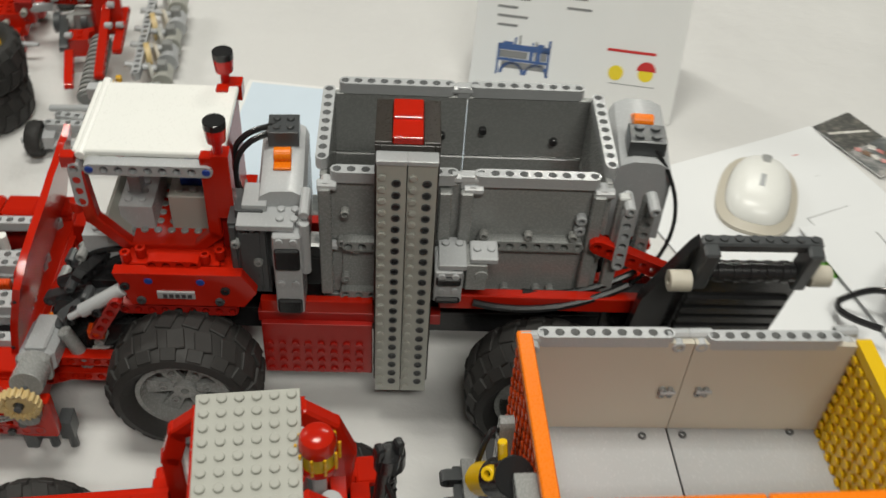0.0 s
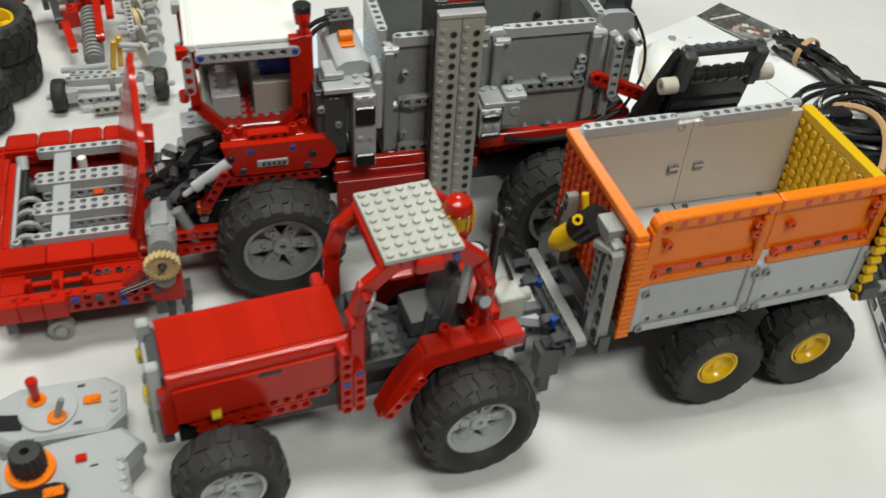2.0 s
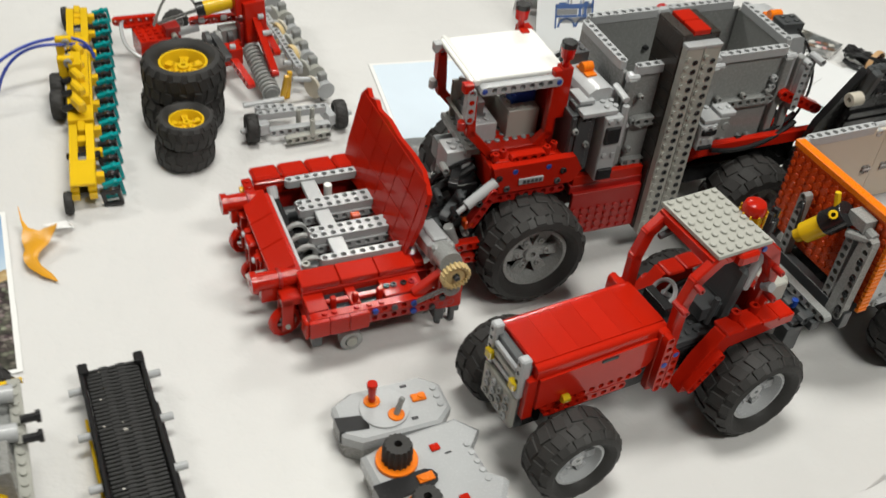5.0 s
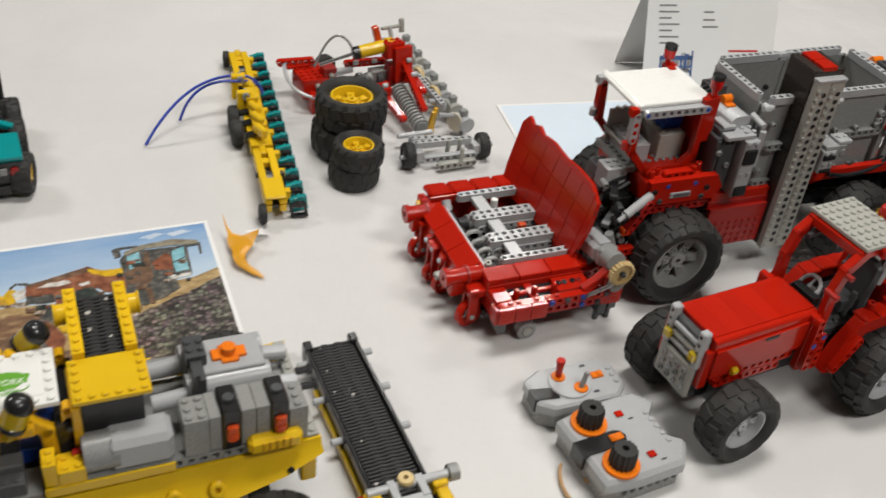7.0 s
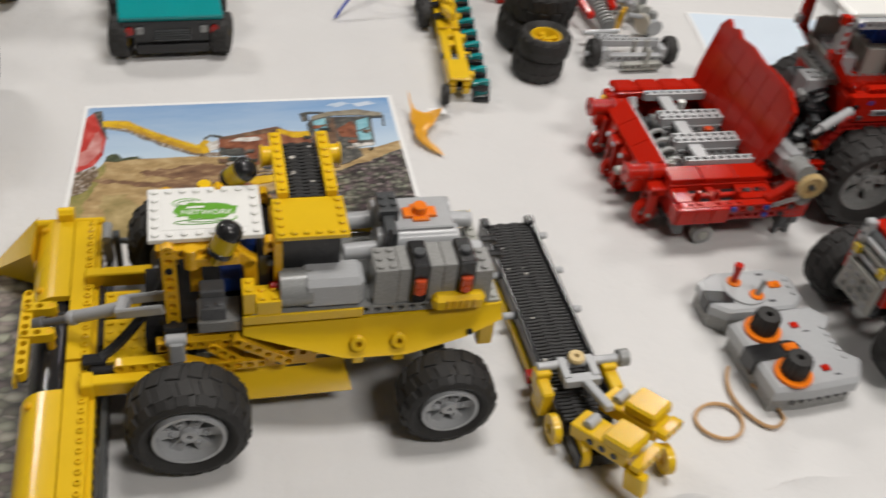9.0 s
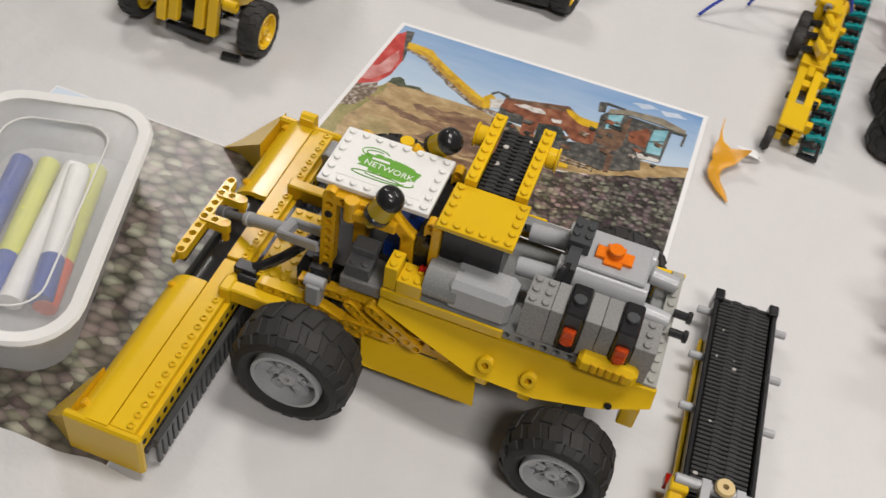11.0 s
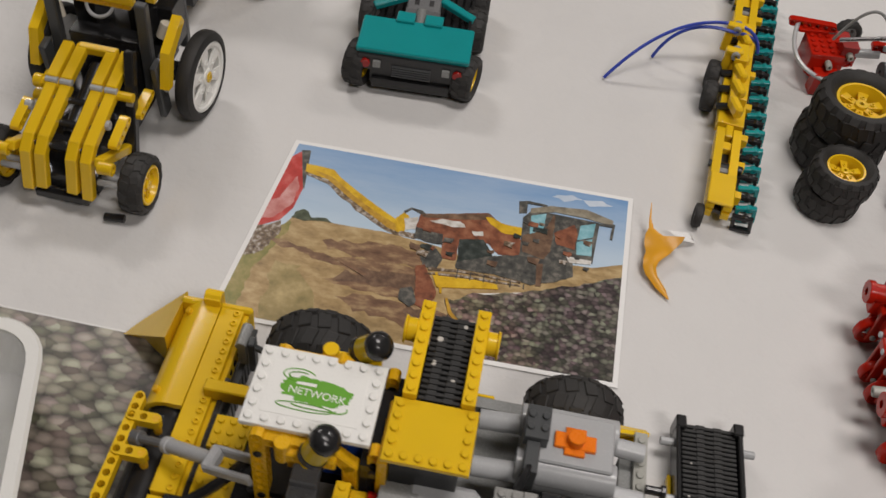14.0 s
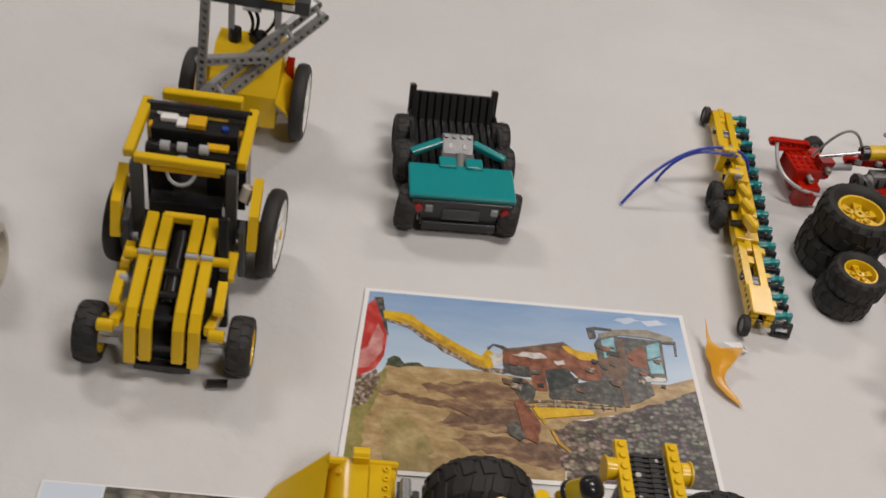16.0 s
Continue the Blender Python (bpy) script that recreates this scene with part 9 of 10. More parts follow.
# ---- yellow planter bar with teal and black clips ----
bar_y = thing("model_planter", -0.5065, 0.790, -2.9, "brick-built long yellow planter bar with teal clips and blue hoses", "model planter")
for y0, n in ((-0.170, 13), (0.072, 12)):
    for x in (-0.0135, 0.0015):
        bar(bar_y, n, pose(x, y0, 0.0205, 0, 0, 90), YELLOW)
        part("rail", Geo().box(x - 0.0035, x + 0.0035, y0 - 0.004, y0 + n * U - 0.004, 0.0095, 0.0165), YELLOW, bar_y)
    part("end_plate", Geo().box(-0.0172, 0.0052, y0 - 0.004, y0 + (0.034 if y0 < 0 else 0.018), 0.0243, 0.0275, 0.001), YELLOW, bar_y)
    part("cross_pin", Geo().cyl((-0.020, y0 + 0.050, 0.0205), (0.010, y0 + 0.050, 0.0205), 0.0034, 10), BLACK, bar_y)
    part("web_plate", Geo().box(-0.0098, -0.0022, y0, y0 + (n - 2) * U - 0.001, 0.0105, 0.0145 if y0 < 0 else 0.0195, 0.0005), BROWN if y0 < 0 else YELLOW, bar_y)
    for i in range(3):
        part("web_bridge", Geo().box(-0.0100, -0.0020, y0 + 0.012 + i * 0.030, y0 + 0.022 + i * 0.030, 0.0150, 0.0215, 0.0006), YELLOW if i != 1 else MGREY, bar_y)
    part("end_block", Geo().box(-0.0095, -0.0025, y0 + (n - 2) * U, y0 + n * U, 0.0120, 0.0235, 0.001), YELLOW, bar_y)
part("centre", Geo().box(-0.018, 0.006, -0.066, 0.072, 0.012, 0.024).box(-0.012, 0.004, -0.04, 0.05, 0.024, 0.034).box(-0.014, -0.002, 0.004, 0.030, 0.034, 0.044), YELLOW, bar_y)
for y in (-0.056, -0.03, -0.006, 0.02, 0.048):
    part("fin", Geo().at(pose(-0.006, y, 0.030, 0, 0, 25)).box(-0.004, 0.004, -0.010, 0.010, 0, 0.012, 0.002).at(), YELLOW, bar_y)
    part("dark_pin", Geo().cyl((-0.022, y + 0.008, 0.026), (-0.004, y + 0.008, 0.030), 0.0036, 10), BLACK, bar_y)
for x, y in ((-0.022, 0.052), (-0.020, 0.012)):
    part("upright", Geo().box(x - 0.004, x + 0.004, y - 0.004, y + 0.004, 0.018, 0.046, 0.001).box(x - 0.004, x + 0.012, y - 0.004, y + 0.004, 0.042, 0.0490, 0.001), YELLOW, bar_y)
    part("clamp", Geo().cyl((x + 0.006, y - 0.007, 0.0445), (x + 0.006, y + 0.007, 0.0445), 0.0042, 12, hole=0.0018), MGREY, bar_y)
wheel(bar_y, "tiny", LGREY, pose(-0.020, -0.177, 0.0105, 0, -90, 0))
wheel(bar_y, "tiny", LGREY, pose(-0.020, 0.168, 0.0105, 0, -90, 0))
wheel(bar_y, "small", DGREY, pose(-0.028, -0.022, 0.0150, 0, -90, 0))
wheel(bar_y, "small", DGREY, pose(-0.028, 0.010, 0.0150, 0, -90, 0))
for k in range(28):
    mt = TEAL if k % 2 else BLACK
    make = lambda: Geo().box(-0.008, 0.010, -0.0024, 0.0024, 0.000, 0.004, 0.0006).box(-0.008, -0.0045, -0.0018, 0.0018, 0.004, 0.016, 0.0006).box(0.0065, 0.010, -0.0024, 0.0024, 0.004, 0.016, 0.0006).box(-0.008, 0.010, -0.0024, 0.0024, 0.013, 0.017, 0.0006).cyl((0.003, -0.003, 0.015), (0.003, 0.003, 0.015), 0.0030, 8, hole=0.0014)  # noqa: E731
    part("clip", shared(("clip", mt.name), make, mt), mt, bar_y, m=pose(0.0195 if k % 2 else 0.0175, -0.172 + k * 0.01255, 0.0, 0, -8, 8 if k % 2 else -6))
for y in (-0.150, -0.112, -0.075, -0.03, 0.02, 0.07, 0.112, 0.150):
    part("tab", Geo().box(0.005, 0.012, y - 0.004, y + 0.004, 0.010, 0.020), YELLOW, bar_y)
hoses = thing("hose_pair", 0, 0, 0, "two thin curved blue hoses on the planter", "hose", z=0.0)
part("hose", Geo().sweep(arc((-0.494, 0.838, 0.024), (-0.524, 0.846, 0.046), 0.010, 8, (0.6, 0.3, 0.5)) + arc((-0.524, 0.846, 0.046), (-0.635, 0.780, 0.0018), 0.022, 20, (-0.15, 0.30, 0.8))[1:], 0.0017), HOSE, hoses)
part("hose", Geo().sweep(arc((-0.494, 0.846, 0.024), (-0.526, 0.836, 0.044), 0.008, 8, (0.6, 0.1, 0.5)) + arc((-0.526, 0.836, 0.044), (-0.592, 0.828, 0.0018), 0.018, 18, (-0.45, 0.10, 0.8))[1:], 0.0017), HOSE, hoses)

# ---- spare tyres in two stacks ----
for nm, kind, x, y, n in (("balloon", "balloon", -0.4165, 0.739, 2), ("mid", "mid", -0.4245, 0.674, 2)):
    w = WHEELS[kind][1]
    for k in range(n):
        t = thing("spare_wheel", x + 0.003 * k, y - 0.002 * k, 20 * k, "spare black tyre with yellow rim lying in a stack", "wheel", "stacked spare wheels", z=w / 2 + k * w * 0.985)
        wheel(t, kind, YELLOW, pose(0, 0, 0))

# ---- red and grey seed drill ----
drill = thing("model_seed_drill", -0.3145, 0.6925, 10, "brick-built red and grey seed drill with yellow cylinder", "model implement")
for x, y, t in ((-0.042, 0.006, -1), (0.050, -0.002, 1)):
    wheel(drill, "small", GREY, pose(x, y, 0.0150, 0, t * 90, -10))
    part("wheel_pin", Geo().cyl((x, y, 0.015), (x + t * 0.012, y - 0.002, 0.015), 0.0026, 8), LGREY, drill)
axle = Vector((0.091, -0.014, 0)).normalized()
turn = math.degrees(math.atan2(axle.y, axle.x))
bar(drill, 9, pose(-0.031, 0.011, 0.0240, 0, 0, turn) @ lay, LGREY)
bar(drill, 8, pose(-0.024, -0.004, 0.0130, 0, 0, turn), LGREY)
bar(drill, 6, pose(-0.012, -0.016, 0.0080, 0, 0, turn + 4), OGREY)
bar(drill, 5, pose(-0.026, 0.030, 0.0180, 0, 0, turn - 6) @ lay, LGREY)
part("axle_block", Geo().box(-0.036, -0.026, -0.002, 0.022, 0.009, 0.021), LGREY, drill)
part("axle_block", Geo().box(0.034, 0.042, -0.010, 0.012, 0.009, 0.021), LGREY, drill)
for x, y in ((0.006, 0.002), (0.020, 0.000), (0.012, -0.020)):
    part("pin", Geo().cyl((x, y, 0.008), (x, y, 0.0285), 0.0026, 10, hole=0.0013), OGREY, drill)
part("shaft", Geo().cyl((-0.036, 0.046, 0.016), (0.006, 0.040, 0.018), 0.0030, 10), LGREY, drill)
# ribbed roller between the red beams
core = part("ribbed_roller", Geo().cyl((0.003, 0.126, 0.030), (-0.004, 0.048, 0.021), 0.0070, 14), GREY, drill)
for k in range(13):
    p, q = Vector((0.003, 0.126, 0.030)).lerp(Vector((-0.004, 0.048, 0.021)), (k + 0.2) / 13), Vector((0.003, 0.126, 0.030)).lerp(Vector((-0.004, 0.048, 0.021)), (k + 0.75) / 13)
    part("roller_rib", Geo().cyl(p, q, 0.0098, 16), MGREY if k % 2 else GREY, core)
for (xa, ya, za), (xb, yb, zb), mt in (((0.012, 0.132, 0.060), (0.006, 0.062, 0.033), RED), ((-0.023, 0.104, 0.032), (-0.020, 0.058, 0.025), RED), ((-0.046, 0.170, 0.050), (0.002, 0.164, 0.050), RED), ((-0.026, 0.132, 0.030), (0.014, 0.146, 0.032), RED), ((0.024, 0.150, 0.046), (0.020, 0.094, 0.040), RED), ((-0.030, 0.150, 0.040), (-0.028, 0.110, 0.034), DGREY), ((0.000, 0.176, 0.060), (0.024, 0.176, 0.060), LGREY)):
    d = Vector((xb - xa, yb - ya, zb - za))
    bar(drill, int(d.length / U) + 1, pose(xa, ya, za) @ d.to_track_quat("X", "Z").to_matrix().to_4x4(), mt)
# red tower of bricks and plates
part("tower_plate", Geo().at(pose(0.012, 0.132, 0.036, -8, 0, 4)).box(-0.012, 0.012, -0.004, 0.004, 0, 0.044, 0.0006).at(), RED, drill, "red upright plate")
part("tower_brick", Geo().at(pose(0.003, 0.146, 0.064, -6, 0, 4)).box(-0.011, 0.013, -0.008, 0.008, 0, 0.019, 0.0006).studs(3, 2, -0.011, -0.008, 0.019).at(), RED, drill)
part("tower_brick", Geo().box(-0.004, 0.022, 0.136, 0.152, 0.030, 0.056), DRED, drill)
part("tower_brick", Geo().box(-0.030, -0.008, 0.120, 0.138, 0.018, 0.036).studs(2, 2, -0.028, 0.121, 0.036), RED, drill)
part("mast", Geo().at(pose(-0.006, 0.160, 0.066, -10, -14, 0)).box(-0.004, 0.004, -0.004, 0.004, 0, 0.032, 0.001).at(), DORANGE, drill)
part("mast_bar", Geo().cyl((-0.004, 0.166, 0.092), (0.026, 0.168, 0.092), 0.0024, 8).cyl((0.024, 0.166, 0.084), (0.024, 0.170, 0.100), 0.0034, 10), OGREY, drill)
part("mast_stay", Geo().cyl((0.008, 0.160, 0.080), (0.006, 0.166, 0.094), 0.0026, 8), LGREY, drill)
part("grey_core", Geo().box(-0.022, 0.004, 0.146, 0.160, 0.026, 0.046), GREY, drill)
for k in range(4):
    part("core_gear", Geo().cyl((-0.040 + k * 0.012, 0.150, 0.036), (-0.034 + k * 0.012, 0.150, 0.036), 0.0095 - 0.001 * (k % 2), 16, hole=0.002), GREY if k % 2 else DGREY, drill)
for x, y, z in ((-0.038, 0.162, 0.050), (-0.014, 0.160, 0.050), (0.016, 0.128, 0.062), (0.014, 0.110, 0.052), (-0.022, 0.112, 0.042), (0.022, 0.120, 0.046)):
    part("pin", Geo().cyl((x - 0.003, y, z + 0.004), (x + 0.003, y - 0.001, z + 0.004), 0.0030, 10, hole=0.0014), LGREY, drill)
ycyl = part("cylinder", Geo().cyl((-0.036, 0.157, 0.070), (0.000, 0.153, 0.076), 0.0078, 16), YELLOW, drill, "yellow pneumatic cylinder")
part("cylinder_end", Geo().box(-0.004, 0.008, 0.146, 0.160, 0.070, 0.083, 0.001), YELLOW, ycyl)
part("cylinder_cap", Geo().cyl((-0.044, 0.158, 0.0687), (-0.036, 0.157, 0.0700), 0.0080, 14), BLACK, ycyl)
part("cylinder_rod", Geo().cyl((-0.084, 0.166, 0.056), (-0.042, 0.158, 0.0690), 0.0021, 8), CHROME, ycyl)
# coupling frame at the far west corner
part("hitch_block", Geo().box(-0.104, -0.070, 0.164, 0.200, 0.014, 0.038, 0.0006).studs(4, 4, -0.103, 0.166, 0.038), RED, drill)
part("hitch_block", Geo().box(-0.098, -0.074, 0.150, 0.1638, 0.0, 0.024, 0.0006), RED, drill)
part("hitch_block", Geo().box(-0.0695, -0.056, 0.184, 0.212, 0.020, 0.034, 0.0006), DRED, drill)
for x, y in ((-0.100, 0.1635), (-0.086, 0.1495), (-0.078, 0.1635)):
    part("hitch_pin", Geo().cyl((x, y, 0.018), (x, y - 0.004, 0.018), 0.0036, 10, hole=0.0016), RED, drill)
part("hitch_block", Geo().box(-0.076, -0.060, 0.166, 0.182, 0.026, 0.048), DRED, drill)
bar(drill, 6, pose(-0.118, 0.207, 0.044, 0, 0, -8), RED)
bar(drill, 5, pose(-0.098, 0.168, 0.030, 0, 0, 0), RED)
part("hitch_plate", Geo().box(-0.112, -0.082, 0.196, 0.206, 0.0385, 0.0420, 0.0006).studs(3, 1, -0.110, 0.197, 0.042), RED, drill)
for x, y in ((-0.074, 0.216), (-0.046, 0.236)):
    wheel(drill, "small", GREY, pose(x, y, 0.0150, 90, 0, 10))
for x, y, z in ((-0.086, 0.160, 0.030), (-0.068, 0.164, 0.040), (-0.090, 0.190, 0.030)):
    part("pin", Geo().cyl((x, y - 0.005, z), (x, y + 0.004, z), 0.0032, 10, hole=0.0015), OGREY, drill)
part("cross_tube", Geo().cyl((-0.062, 0.170, 0.040), (-0.040, 0.166, 0.044), 0.0045, 12), LGREY, drill)
# discs and arms down the east side
for k, (x, y, z) in enumerate(((0.062, 0.222, 0.034), (0.067, 0.196, 0.024), (0.066, 0.170, 0.020), (0.062, 0.142, 0.018), (0.060, 0.116, 0.018), (0.057, 0.084, 0.018), (0.053, 0.050, 0.018))):
    part("coulter", Geo().cyl((x, y - 0.010, z), (x + 0.002, y + 0.010, z), 0.0078, 14).cyl((x, y - 0.012, z), (x, y - 0.0095, z), 0.0096, 14), OGREY if k % 2 else LGREY, drill)
    part("disc", Geo().cyl((x - 0.012, y, z), (x - 0.009, y + 0.001, z), 0.0125, 18), OGREY if k % 2 else CREAM, drill)
    part("link", Geo().cyl((x - 0.032, y + 0.004, z + 0.012), (x, y + 0.002, z + 0.006), 0.0028, 10), LGREY, drill)
    part("link_clip", Geo().box(x - 0.004, x + 0.005, y - 0.003, y + 0.005, z + 0.004, z + 0.015, 0.001), GREY, drill)
    part("coulter_leg", Geo().cyl((x, y, 0.0), (x, y, z), 0.0024, 8), GREY, drill)
bar(drill, 16, pose(0.036, 0.070, 0.030, 0, 0, 86) @ lay, LGREY)
for x, y, r in ((0.044, 0.156, 0.013), (0.041, 0.108, 0.012), (0.036, 0.132, 0.008)):
    part("cream_gear", Geo().cyl((x, y, 0.024), (x + 0.005, y + 0.001, 0.024), r, 20, hole=0.002), TAN, drill)
for x, y, t in ((0.012, 0.062, 8), (0.020, 0.066, 4)):
    part("tine", Geo().at(pose(x, y, 0.0, t, t, 0)).box(-0.0026, 0.0026, -0.0022, 0.0022, 0.0005, 0.034, 0.0008).at(), DYELLOW, drill)
part("hose", Geo().sweep(arc((-0.086, 0.174, 0.050), (-0.042, 0.160, 0.070), 0.030, 14), 0.0015), GREY, drill)
part("hose", Geo().sweep(arc((-0.112, 0.206, 0.044), (-0.058, 0.146, 0.016), 0.034, 18, (-0.75, -0.45, -0.1)), 0.0022), LGREY, drill)

# ---- black model at the table's west end ----
dark = thing("model_vehicle", -1.258, 0.560, 8, "black brick-built model with cream wheels, partly seen", "model vehicle")
for x, y in ((0.060, -0.010), (0.034, 0.072)):
    t = part("tyre", Geo().at(pose(x, y, 0.0275, 0, 90, 0)).lathe([(0.022, -0.006), (0.0275, -0.004), (0.0275, 0.004), (0.022, 0.006), (0.0195, 0.005), (0.0195, -0.005)], 32, True).at(), CREAM, dark)
    g = Geo().at(pose(x, y, 0.0275, 0, 90, 0)).cyl((0, 0, -0.003), (0, 0, 0.004), 0.005, 12)
    for k in range(6):
        g.at(pose(x, y, 0.0275, 0, 90, 0) @ pose(0, 0, 0, 0, 0, k * 60)).box(0.003, 0.0205, -0.0012, 0.0012, -0.001, 0.001)
    part("spoke", g.at(), CREAM, t)
part("body", Geo().box(-0.060, 0.050, -0.050, 0.040, 0.010, 0.040).box(-0.060, 0.024, 0.040, 0.090, 0.010, 0.040).box(-0.050, 0.024, -0.020, 0.080, 0.040, 0.062).box(-0.04, 0.030, 0.0, 0.05, 0.062, 0.080).cyl((0.03, -0.010, 0.0275), (0.058, -0.010, 0.0275), 0.004, 8).box(0.044, 0.056, -0.046, -0.030, 0.0, 0.020), BLACK, dark)
for k in range(5):
    part("pin", Geo().cyl((0.020, -0.015 + k * 0.02, 0.046), (0.030, -0.015 + k * 0.02, 0.046), 0.0038, 10), DGREY, dark)

# ---- box of pens ----
LIDFILM = bpy.data.materials.new("hazy_lid_plastic")
LIDFILM.use_nodes = True
_n, _l = LIDFILM.node_tree.nodes, LIDFILM.node_tree.links
_p = _n["Principled BSDF"]
_p.inputs["Base Color"].default_value, _p.inputs["Roughness"].default_value = (0.56, 0.56, 0.55, 1), 0.2
_clear, _mix, _haze = _n.new("ShaderNodeBsdfTransparent"), _n.new("ShaderNodeMixShader"), _n.new("ShaderNodeTexNoise")
_haze.inputs["Scale"].default_value = 26
_amount = _n.new("ShaderNodeMapRange")
_amount.inputs["To Min"].default_value, _amount.inputs["To Max"].default_value = 0.10, 0.26
_l.new(_haze.outputs["Fac"], _amount.inputs["Value"])
_l.new(_amount.outputs["Result"], _mix.inputs[0])
_l.new(_clear.outputs[0], _mix.inputs[1])
_l.new(_p.outputs[0], _mix.inputs[2])
_l.new(_mix.outputs[0], _n["Material Output"].inputs["Surface"])
tub = thing("pen_box", -1.004, 0.212, 18.5, "milky plastic box with a hazy lid over marker pens", "storage box")


g = shell([(rounded(0.054, 0.102, 0.026), 0.0012), (rounded(0.060, 0.108, 0.030), 0.046), (rounded(0.058, 0.106, 0.029), 0.046), (rounded(0.0525, 0.1005, 0.025), 0.0026), (rounded(0.001, 0.001, 0.0005), 0.0026)])
g.put([(x, y, 0.0012) for x, y in rounded(0.054, 0.102, 0.026)], [tuple(range(28))[::-1]])
part("tray", g, TUB, tub, "milky translucent tray")
lid = part("lid", shell([(rounded(0.001, 0.001, 0.0005), 0.0455), (rounded(0.036, 0.084, 0.018), 0.0455), (rounded(0.038, 0.086, 0.020), 0.0478), (rounded(0.0585, 0.1065, 0.029), 0.0478), (rounded(0.0585, 0.1065, 0.029), 0.0470), (rounded(0.0385, 0.0865, 0.0205), 0.0470), (rounded(0.0365, 0.0845, 0.0185), 0.0447), (rounded(0.001, 0.001, 0.0005), 0.0447)]), LIDFILM, tub, "hazy clear lid with a sunken panel")
lid.visible_shadow = False
part("lid_ridge", Geo().sweep([(x, y, 0.0484) for x, y in rounded(0.0385, 0.0865, 0.020)] + [(0.0385, 0.066, 0.0484)], 0.0008, 6), WHITE, lid)
part("rim", shell([(rounded(0.058, 0.106, 0.029), 0.0435), (rounded(0.067, 0.115, 0.036), 0.0440), (rounded(0.068, 0.116, 0.037), 0.0475), (rounded(0.066, 0.114, 0.035), 0.0500), (rounded(0.058, 0.106, 0.029), 0.0490), (rounded(0.058, 0.106, 0.029), 0.0435)]), WHITE, tub, "thick white rim")
for x, mat, tip, dx, lift in ((0.026, material("lime_pen", (0.58, 0.60, 0.10), 0.4), DORANGE, 0.004, 0.006), (0.010, WHITE, WHITE, -0.003, 0.008), (-0.010, material("lime_pen", (0.58, 0.60, 0.10), 0.4), BLUE, 0.002, 0.005), (-0.028, BLUE, RED, 0.0, 0.010), (0.018, WHITE, BLUE, 0.010, 0.018)):
    p = thing("marker_pen", 0, 0, 0, "coloured marker pen lying in the milky box", "pen", "pens in the box")
    m = pose(-1.004, 0.212, 0.0, 0, 0, 18.5)
    a, b = m @ Vector((x, 0.078 - lift, 0.0026 + 0.0085 + lift * 0.9)), m @ Vector((x + dx, -0.060, 0.0026 + 0.0085 + lift * 0.6))
    part("barrel", Geo().cyl(a, a.lerp(b, 0.72), 0.0082, 14), mat, p)
    part("cap", Geo().cyl(a.lerp(b, 0.70), b, 0.0086, 14), tip, p)


# ---- mouse, papers and cables beside the truck ----
mouse = thing("computer_mouse", 0.246, 0.684, -18, "white computer mouse with grey buttons on paper", "mouse", z=0.0012)
lev = []
for k in range(9):
    t = k / 8 * math.pi / 2
    a = max(0.001, 0.0265 * math.cos(t) ** 0.50)
    lev.append(([(a * math.copysign(abs(math.cos(u)) ** 0.72, math.cos(u)) * (1 - 0.07 * math.sin(u)), a * 1.62 * math.copysign(abs(math.sin(u)) ** 0.80, math.sin(u))) for u in [2 * math.pi * i / 32 for i in range(32)]], 0.004 + 0.019 * math.sin(t)))
part("shell", shell([([(x * 0.94, y * 0.94) for x, y in lev[0][0]], 0.0)] + lev), WHITE, mouse)
part("wheel_slot", Geo().box(-0.004, 0.004, 0.010, 0.034, 0.0180, 0.0222, 0.002), GREY, mouse)
part("logo_mark", Geo().at(pose(0, -0.004, 0.0228, 0, 0, 0)).box(-0.0022, 0.0022, -0.008, 0.008, 0, 0.0006, 0.0003).at(), LGREY, mouse)
part("skirt", shell([([(x * 1.24, y * 1.16) for x, y in lev[0][0]], 0.0), ([(x * 1.25, y * 1.17) for x, y in lev[0][0]], 0.004), ([(x * 1.0, y * 1.0) for x, y in lev[0][0]], 0.0075)]), CREAM, mouse)


def leaf(name, x, y, rz, w, h, z, mats, label, curl=0.0):
    """A loose sheet, a little curled, with printed marks on it."""
    t = thing(name, x, y, rz, label, "paper", z=z)
    n, vs, fs = 14, [], []
    for i in range(n + 1):
        u = i / n
        z1 = curl * (2 * u - 1) ** 4 * (1 if u > 0.5 else 0.3)
        vs += [(-w / 2 + w * u, -h / 2, z1), (-w / 2 + w * u, h / 2, z1 * 0.5)]
    k = len(vs)
    vs += [(a, b, c + 0.0003) for a, b, c in vs]
    for i in range(n):
        fs += [(2 * i, 2 * i + 1, 2 * i + 3, 2 * i + 2), (k + 2 * i, k + 2 * i + 2, k + 2 * i + 3, k + 2 * i + 1), (2 * i, 2 * i + 2, k + 2 * i + 2, k + 2 * i), (2 * i + 1, k + 2 * i + 1, k + 2 * i + 3, 2 * i + 3)]
    part("sheet", Geo().put(vs, fs), COPY, t)
    for mat, x0, x1, y0, y1 in mats:
        part("printed_mark", Geo().box(x0 * w, x1 * w, y0 * h, y1 * h, 0.0003, 0.0006, 0.0001), mat, t)
    return t


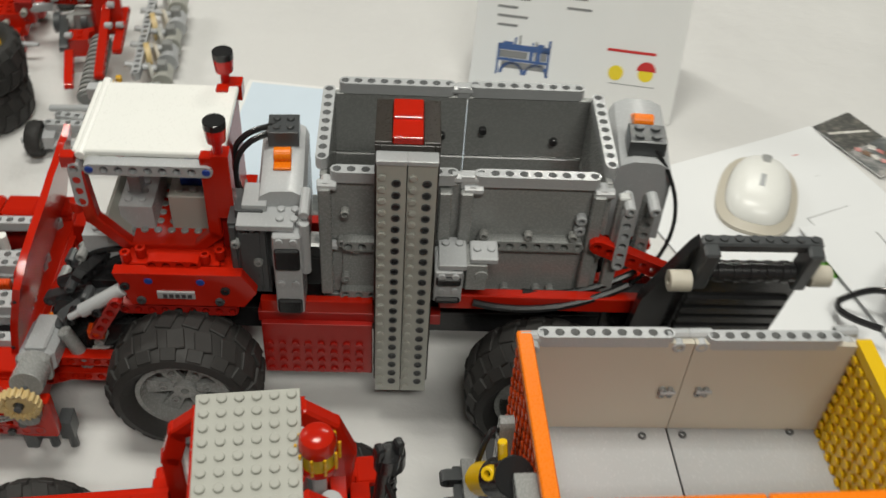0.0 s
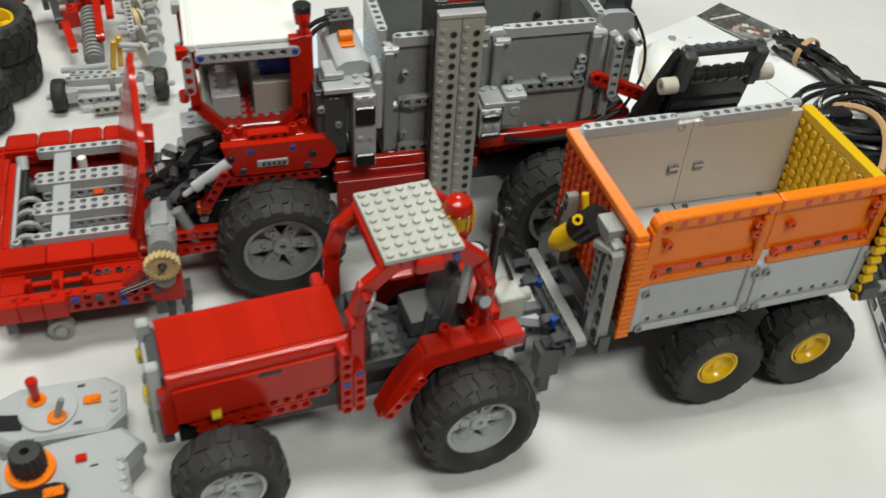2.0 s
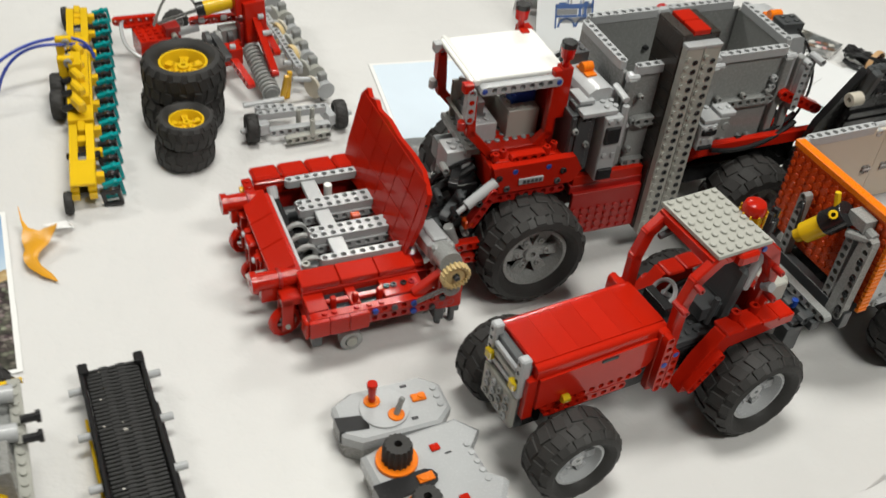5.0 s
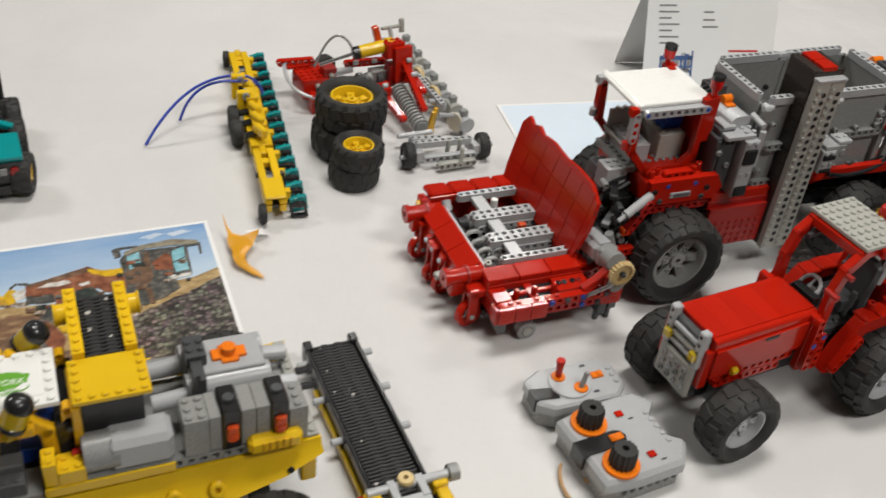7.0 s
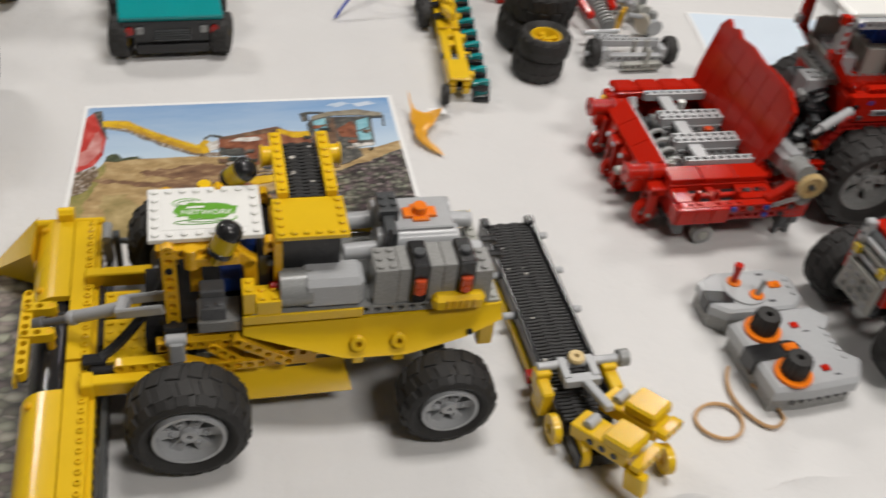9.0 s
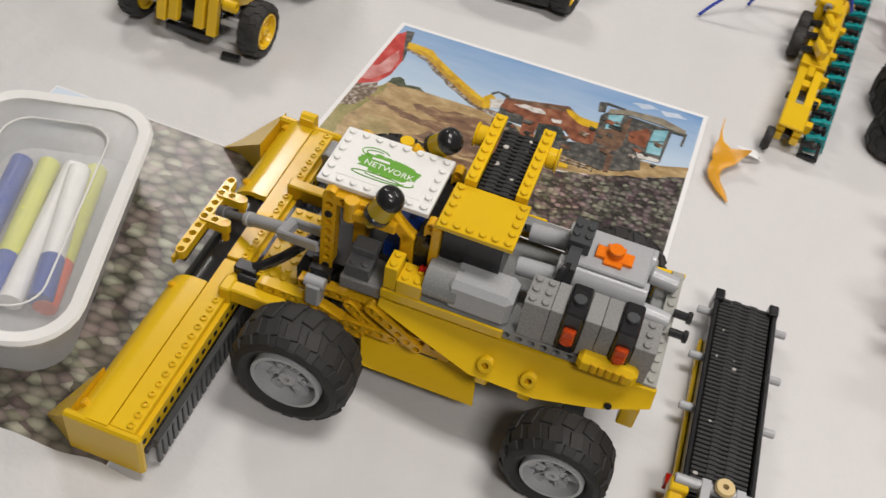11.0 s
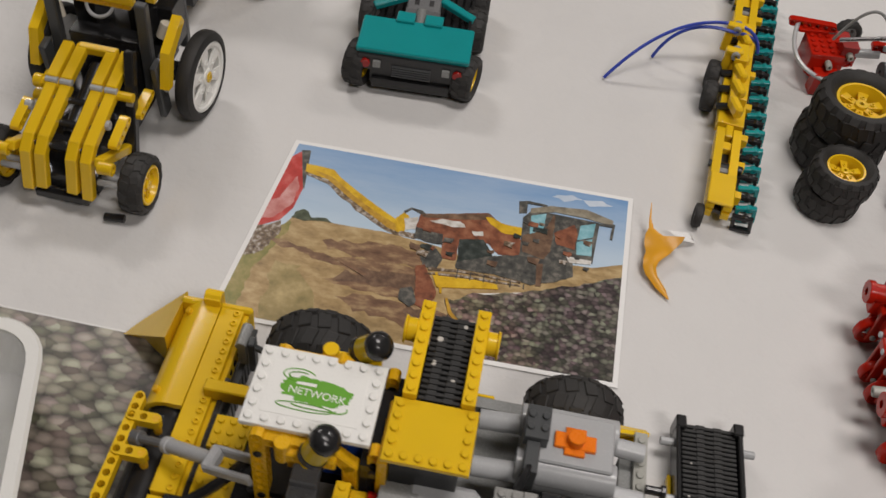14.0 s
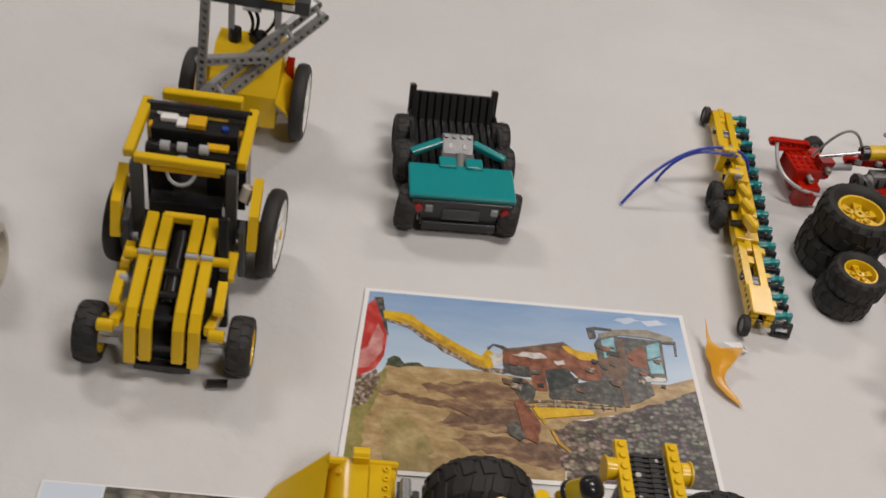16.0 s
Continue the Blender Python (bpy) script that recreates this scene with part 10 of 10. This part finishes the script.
leaf("loose_sheet", 0.308, 0.556, 12, 0.21, 0.250, 0.0, [(INKGREY, -0.4, 0.42, -0.10, -0.098), (INKGREY, 0.20, 0.203, -0.36, 0.05)], "white sheet with faint printed lines", 0.004)
leaf("loose_sheet", 0.286, 0.609, 26, 0.21, 0.297, 0.0008, [(INKGREY, 0.30, 0.46, 0.30, 0.302), (INKRED, 0.30, 0.36, 0.40, 0.404), (INKGREY, 0.10, 0.34, 0.16, 0.162), (INKGREY, 0.10, 0.103, 0.10, 0.16), (INKGREY, 0.34, 0.343, 0.10, 0.16), (INKGREY, 0.10, 0.34, 0.10, 0.102), (INKGREY, 0.24, 0.44, 0.05, 0.052), (GREEN, -0.07, 0.10, -0.055, 0.004)], "white sheet with a green printed block beside the truck", 0.003)
leaf("loose_sheet", 0.352, 0.566, 19, 0.10, 0.200, 0.0046, [(INKGREY, 0.10, 0.11, -0.3, 0.4)], "slightly curled white sheet with a fold line", 0.008)
dsk = thing("small_photo", 0.3595, 0.767, -56.5, "small dark photo print lying half under a white sheet", "photo print", z=0.0016)
part("sheet", Geo().box(-0.041, 0.041, -0.0245, 0.0245, 0, 0.0005, 0.0001), CARD, dsk)
part("printed_scene", Geo().box(-0.0405, 0.0405, -0.0240, 0.0240, 0.0005, 0.0008, 0.0001), P_DUSK, dsk)
part("printed_dark_side", Geo().box(-0.0400, 0.002, -0.0235, 0.0235, 0.0008, 0.0010, 0.0001), P_DARK, dsk)
part("printed_stripe", Geo().at(pose(-0.018, 0.000, 0.0010, 0, 0, 68)).box(-0.020, 0.020, -0.0016, 0.0016, 0, 0.0002, 0.0001).at(), P_PALE, dsk)
for k in range(9):
    x, y, r = 0.004 + 0.0038 * k, -0.012 + 0.024 * ((k * 5) % 9) / 9, 0.0035 + 0.0007 * (k % 3)
    part("printed_blotch", Geo().prism([(x + r * (1 + 0.3 * math.sin(5 * a + k)) * math.cos(a), y + r * 0.8 * (1 + 0.3 * math.cos(4 * a + k)) * math.sin(a)) for a in [2 * math.pi * i / 14 for i in range(14)]], 0.0008, 0.00102 + 0.00003 * k), (P_PALERED, P_PALE, P_BROWN)[k % 3], dsk)

cables = thing("cable_bundle", 0, 0, 0, "bundle of black cables held by a tan rubber band", "cable", z=0.0)
rnd = random.Random(5)
for k in range(9):
    o = Vector((rnd.uniform(-0.010, 0.010), rnd.uniform(-0.012, 0.012), 0.004 + 0.0042 * (k % 4)))
    pts = [Vector(p) + o for p in ((0.380, 0.712, 0.002), (0.386, 0.700, 0.004), (0.394, 0.680, 0.005), (0.402, 0.660, 0.005), (0.413, 0.634, 0.004), (0.419, 0.605, 0.003), (0.416, 0.575, 0.002), (0.408, 0.550, 0.001))]
    sm = []
    for i in range(len(pts) - 1):
        sm += [pts[i].lerp(pts[i + 1], j / 4) + Vector((0, 0, 0.002 * math.sin(i * 2 + k + j))) for j in range(4)]
    part("cable", Geo().sweep(sm, 0.0031, 7), BLACK, cables)
part("band", Geo().at(pose(0.396, 0.681, 0.012, 0, 90, -67)).lathe([(0.0170 + 0.0012 * math.cos(t), 0.0036 * math.sin(t)) for t in (0, 1.05, 2.1, 3.14, 4.2, 5.2)], 20, True).at(), GUM, cables, "tan rubber band")
for k in range(7):
    cx, cy, rr = 0.372 + rnd.uniform(-0.012, 0.012), 0.535 + rnd.uniform(-0.014, 0.014), rnd.uniform(0.036, 0.058)
    ph = rnd.uniform(0, 6)
    pts = [(cx + rr * math.cos(ph + t) * 1.05, cy + rr * 0.85 * math.sin(ph + t), 0.030 + 0.003 * k * 0.4 + 0.003 * math.sin(2 * t + k)) for t in [i * 5.6 / 34 for i in range(35)]]
    part("cable", Geo().sweep(pts, 0.0029, 7), BLACK, cables)
part("plug", Geo().cyl((0.318, 0.546, 0.030), (0.345, 0.540, 0.034), 0.0068, 12).box(0.340, 0.362, 0.531, 0.548, 0.027, 0.041, 0.002), BLACK, cables)
part("cable", Geo().sweep(arc((0.318, 0.546, 0.030), (0.282, 0.560, 0.010), 0.010, 10) + arc((0.282, 0.560, 0.010), (0.300, 0.522, 0.022), 0.012, 10, (-1, 0, 0))[1:], 0.0026, 7), BLACK, cables)
part("band", Geo().sweep(arc((0.352, 0.556, 0.034), (0.352, 0.460, 0.030), 0.030, 16, (0.7, 0.1, 0.5)), 0.0036, 7), GUM, cables, "tan rubber band")
brick = thing("power_adapter", 0.385, 0.500, -14, "flat black power adapter under coiled cables", "adapter")
part("housing", Geo().box(-0.062, 0.070, -0.044, 0.044, 0, 0.026, 0.004), BLACK, brick)
part("label_plate", Geo().box(-0.040, 0.030, -0.020, 0.024, 0.026, 0.0266, 0.0002), DGREY, brick)
lap = thing("laptop", 0.365, 0.310, -16, "closed black laptop with a silver ported edge", "laptop")
part("base", Geo().box(-0.088, 0.090, -0.085, 0.062, 0.002, 0.018, 0.002), CHROME, lap, "silver base edge")
part("lid", Geo().box(-0.080, 0.092, -0.086, 0.064, 0.018, 0.030, 0.003), BLACK, lap)
for y in (0.020, -0.006, -0.040):
    part("port", Geo().box(-0.0888, -0.086, y - 0.009, y + 0.009, 0.006, 0.013, 0.0008), BLACK, lap)
for y in (-0.07, 0.05):
    part("foot", Geo().cyl((-0.07, y, 0.0), (-0.07, y, 0.0025), 0.006, 10).cyl((0.07, y, 0.0), (0.07, y, 0.0025), 0.006, 10), RUBBER, lap)
base = thing("brick_baseplate", 0.685, 0.885, -38, "grey studded base with a dark red brick rim", "baseplate")
part("ground_plate", Geo().box(-0.094, 0.094, -0.094, 0.094, 0.0, 0.005), OGREY, base)
g = Geo().studs(22, 22, -0.088, -0.088, 0.005, None, 0.0017, 0.0024, 6)
st = part("stud", g, OGREY, base)
tagged(st, kind="stuff")
for k, m in enumerate((pose(0, -0.096, 0), pose(0, 0.096, 0), pose(-0.096, 0, 0, 0, 0, 90), pose(0.096, 0, 0, 0, 0, 90))):
    part("rim_brick", Geo().at(m).box(-0.100, 0.100, -0.004, 0.004, 0.0, 0.016, 0.0006).at(), DRED, base)
    for i in range(5):
        part("rim_hole", Geo().at(m).cyl((-0.08 + i * 0.04, -0.0042, 0.008), (-0.08 + i * 0.04, -0.0048, 0.008), 0.0026, 8).at(), BLACK, base)
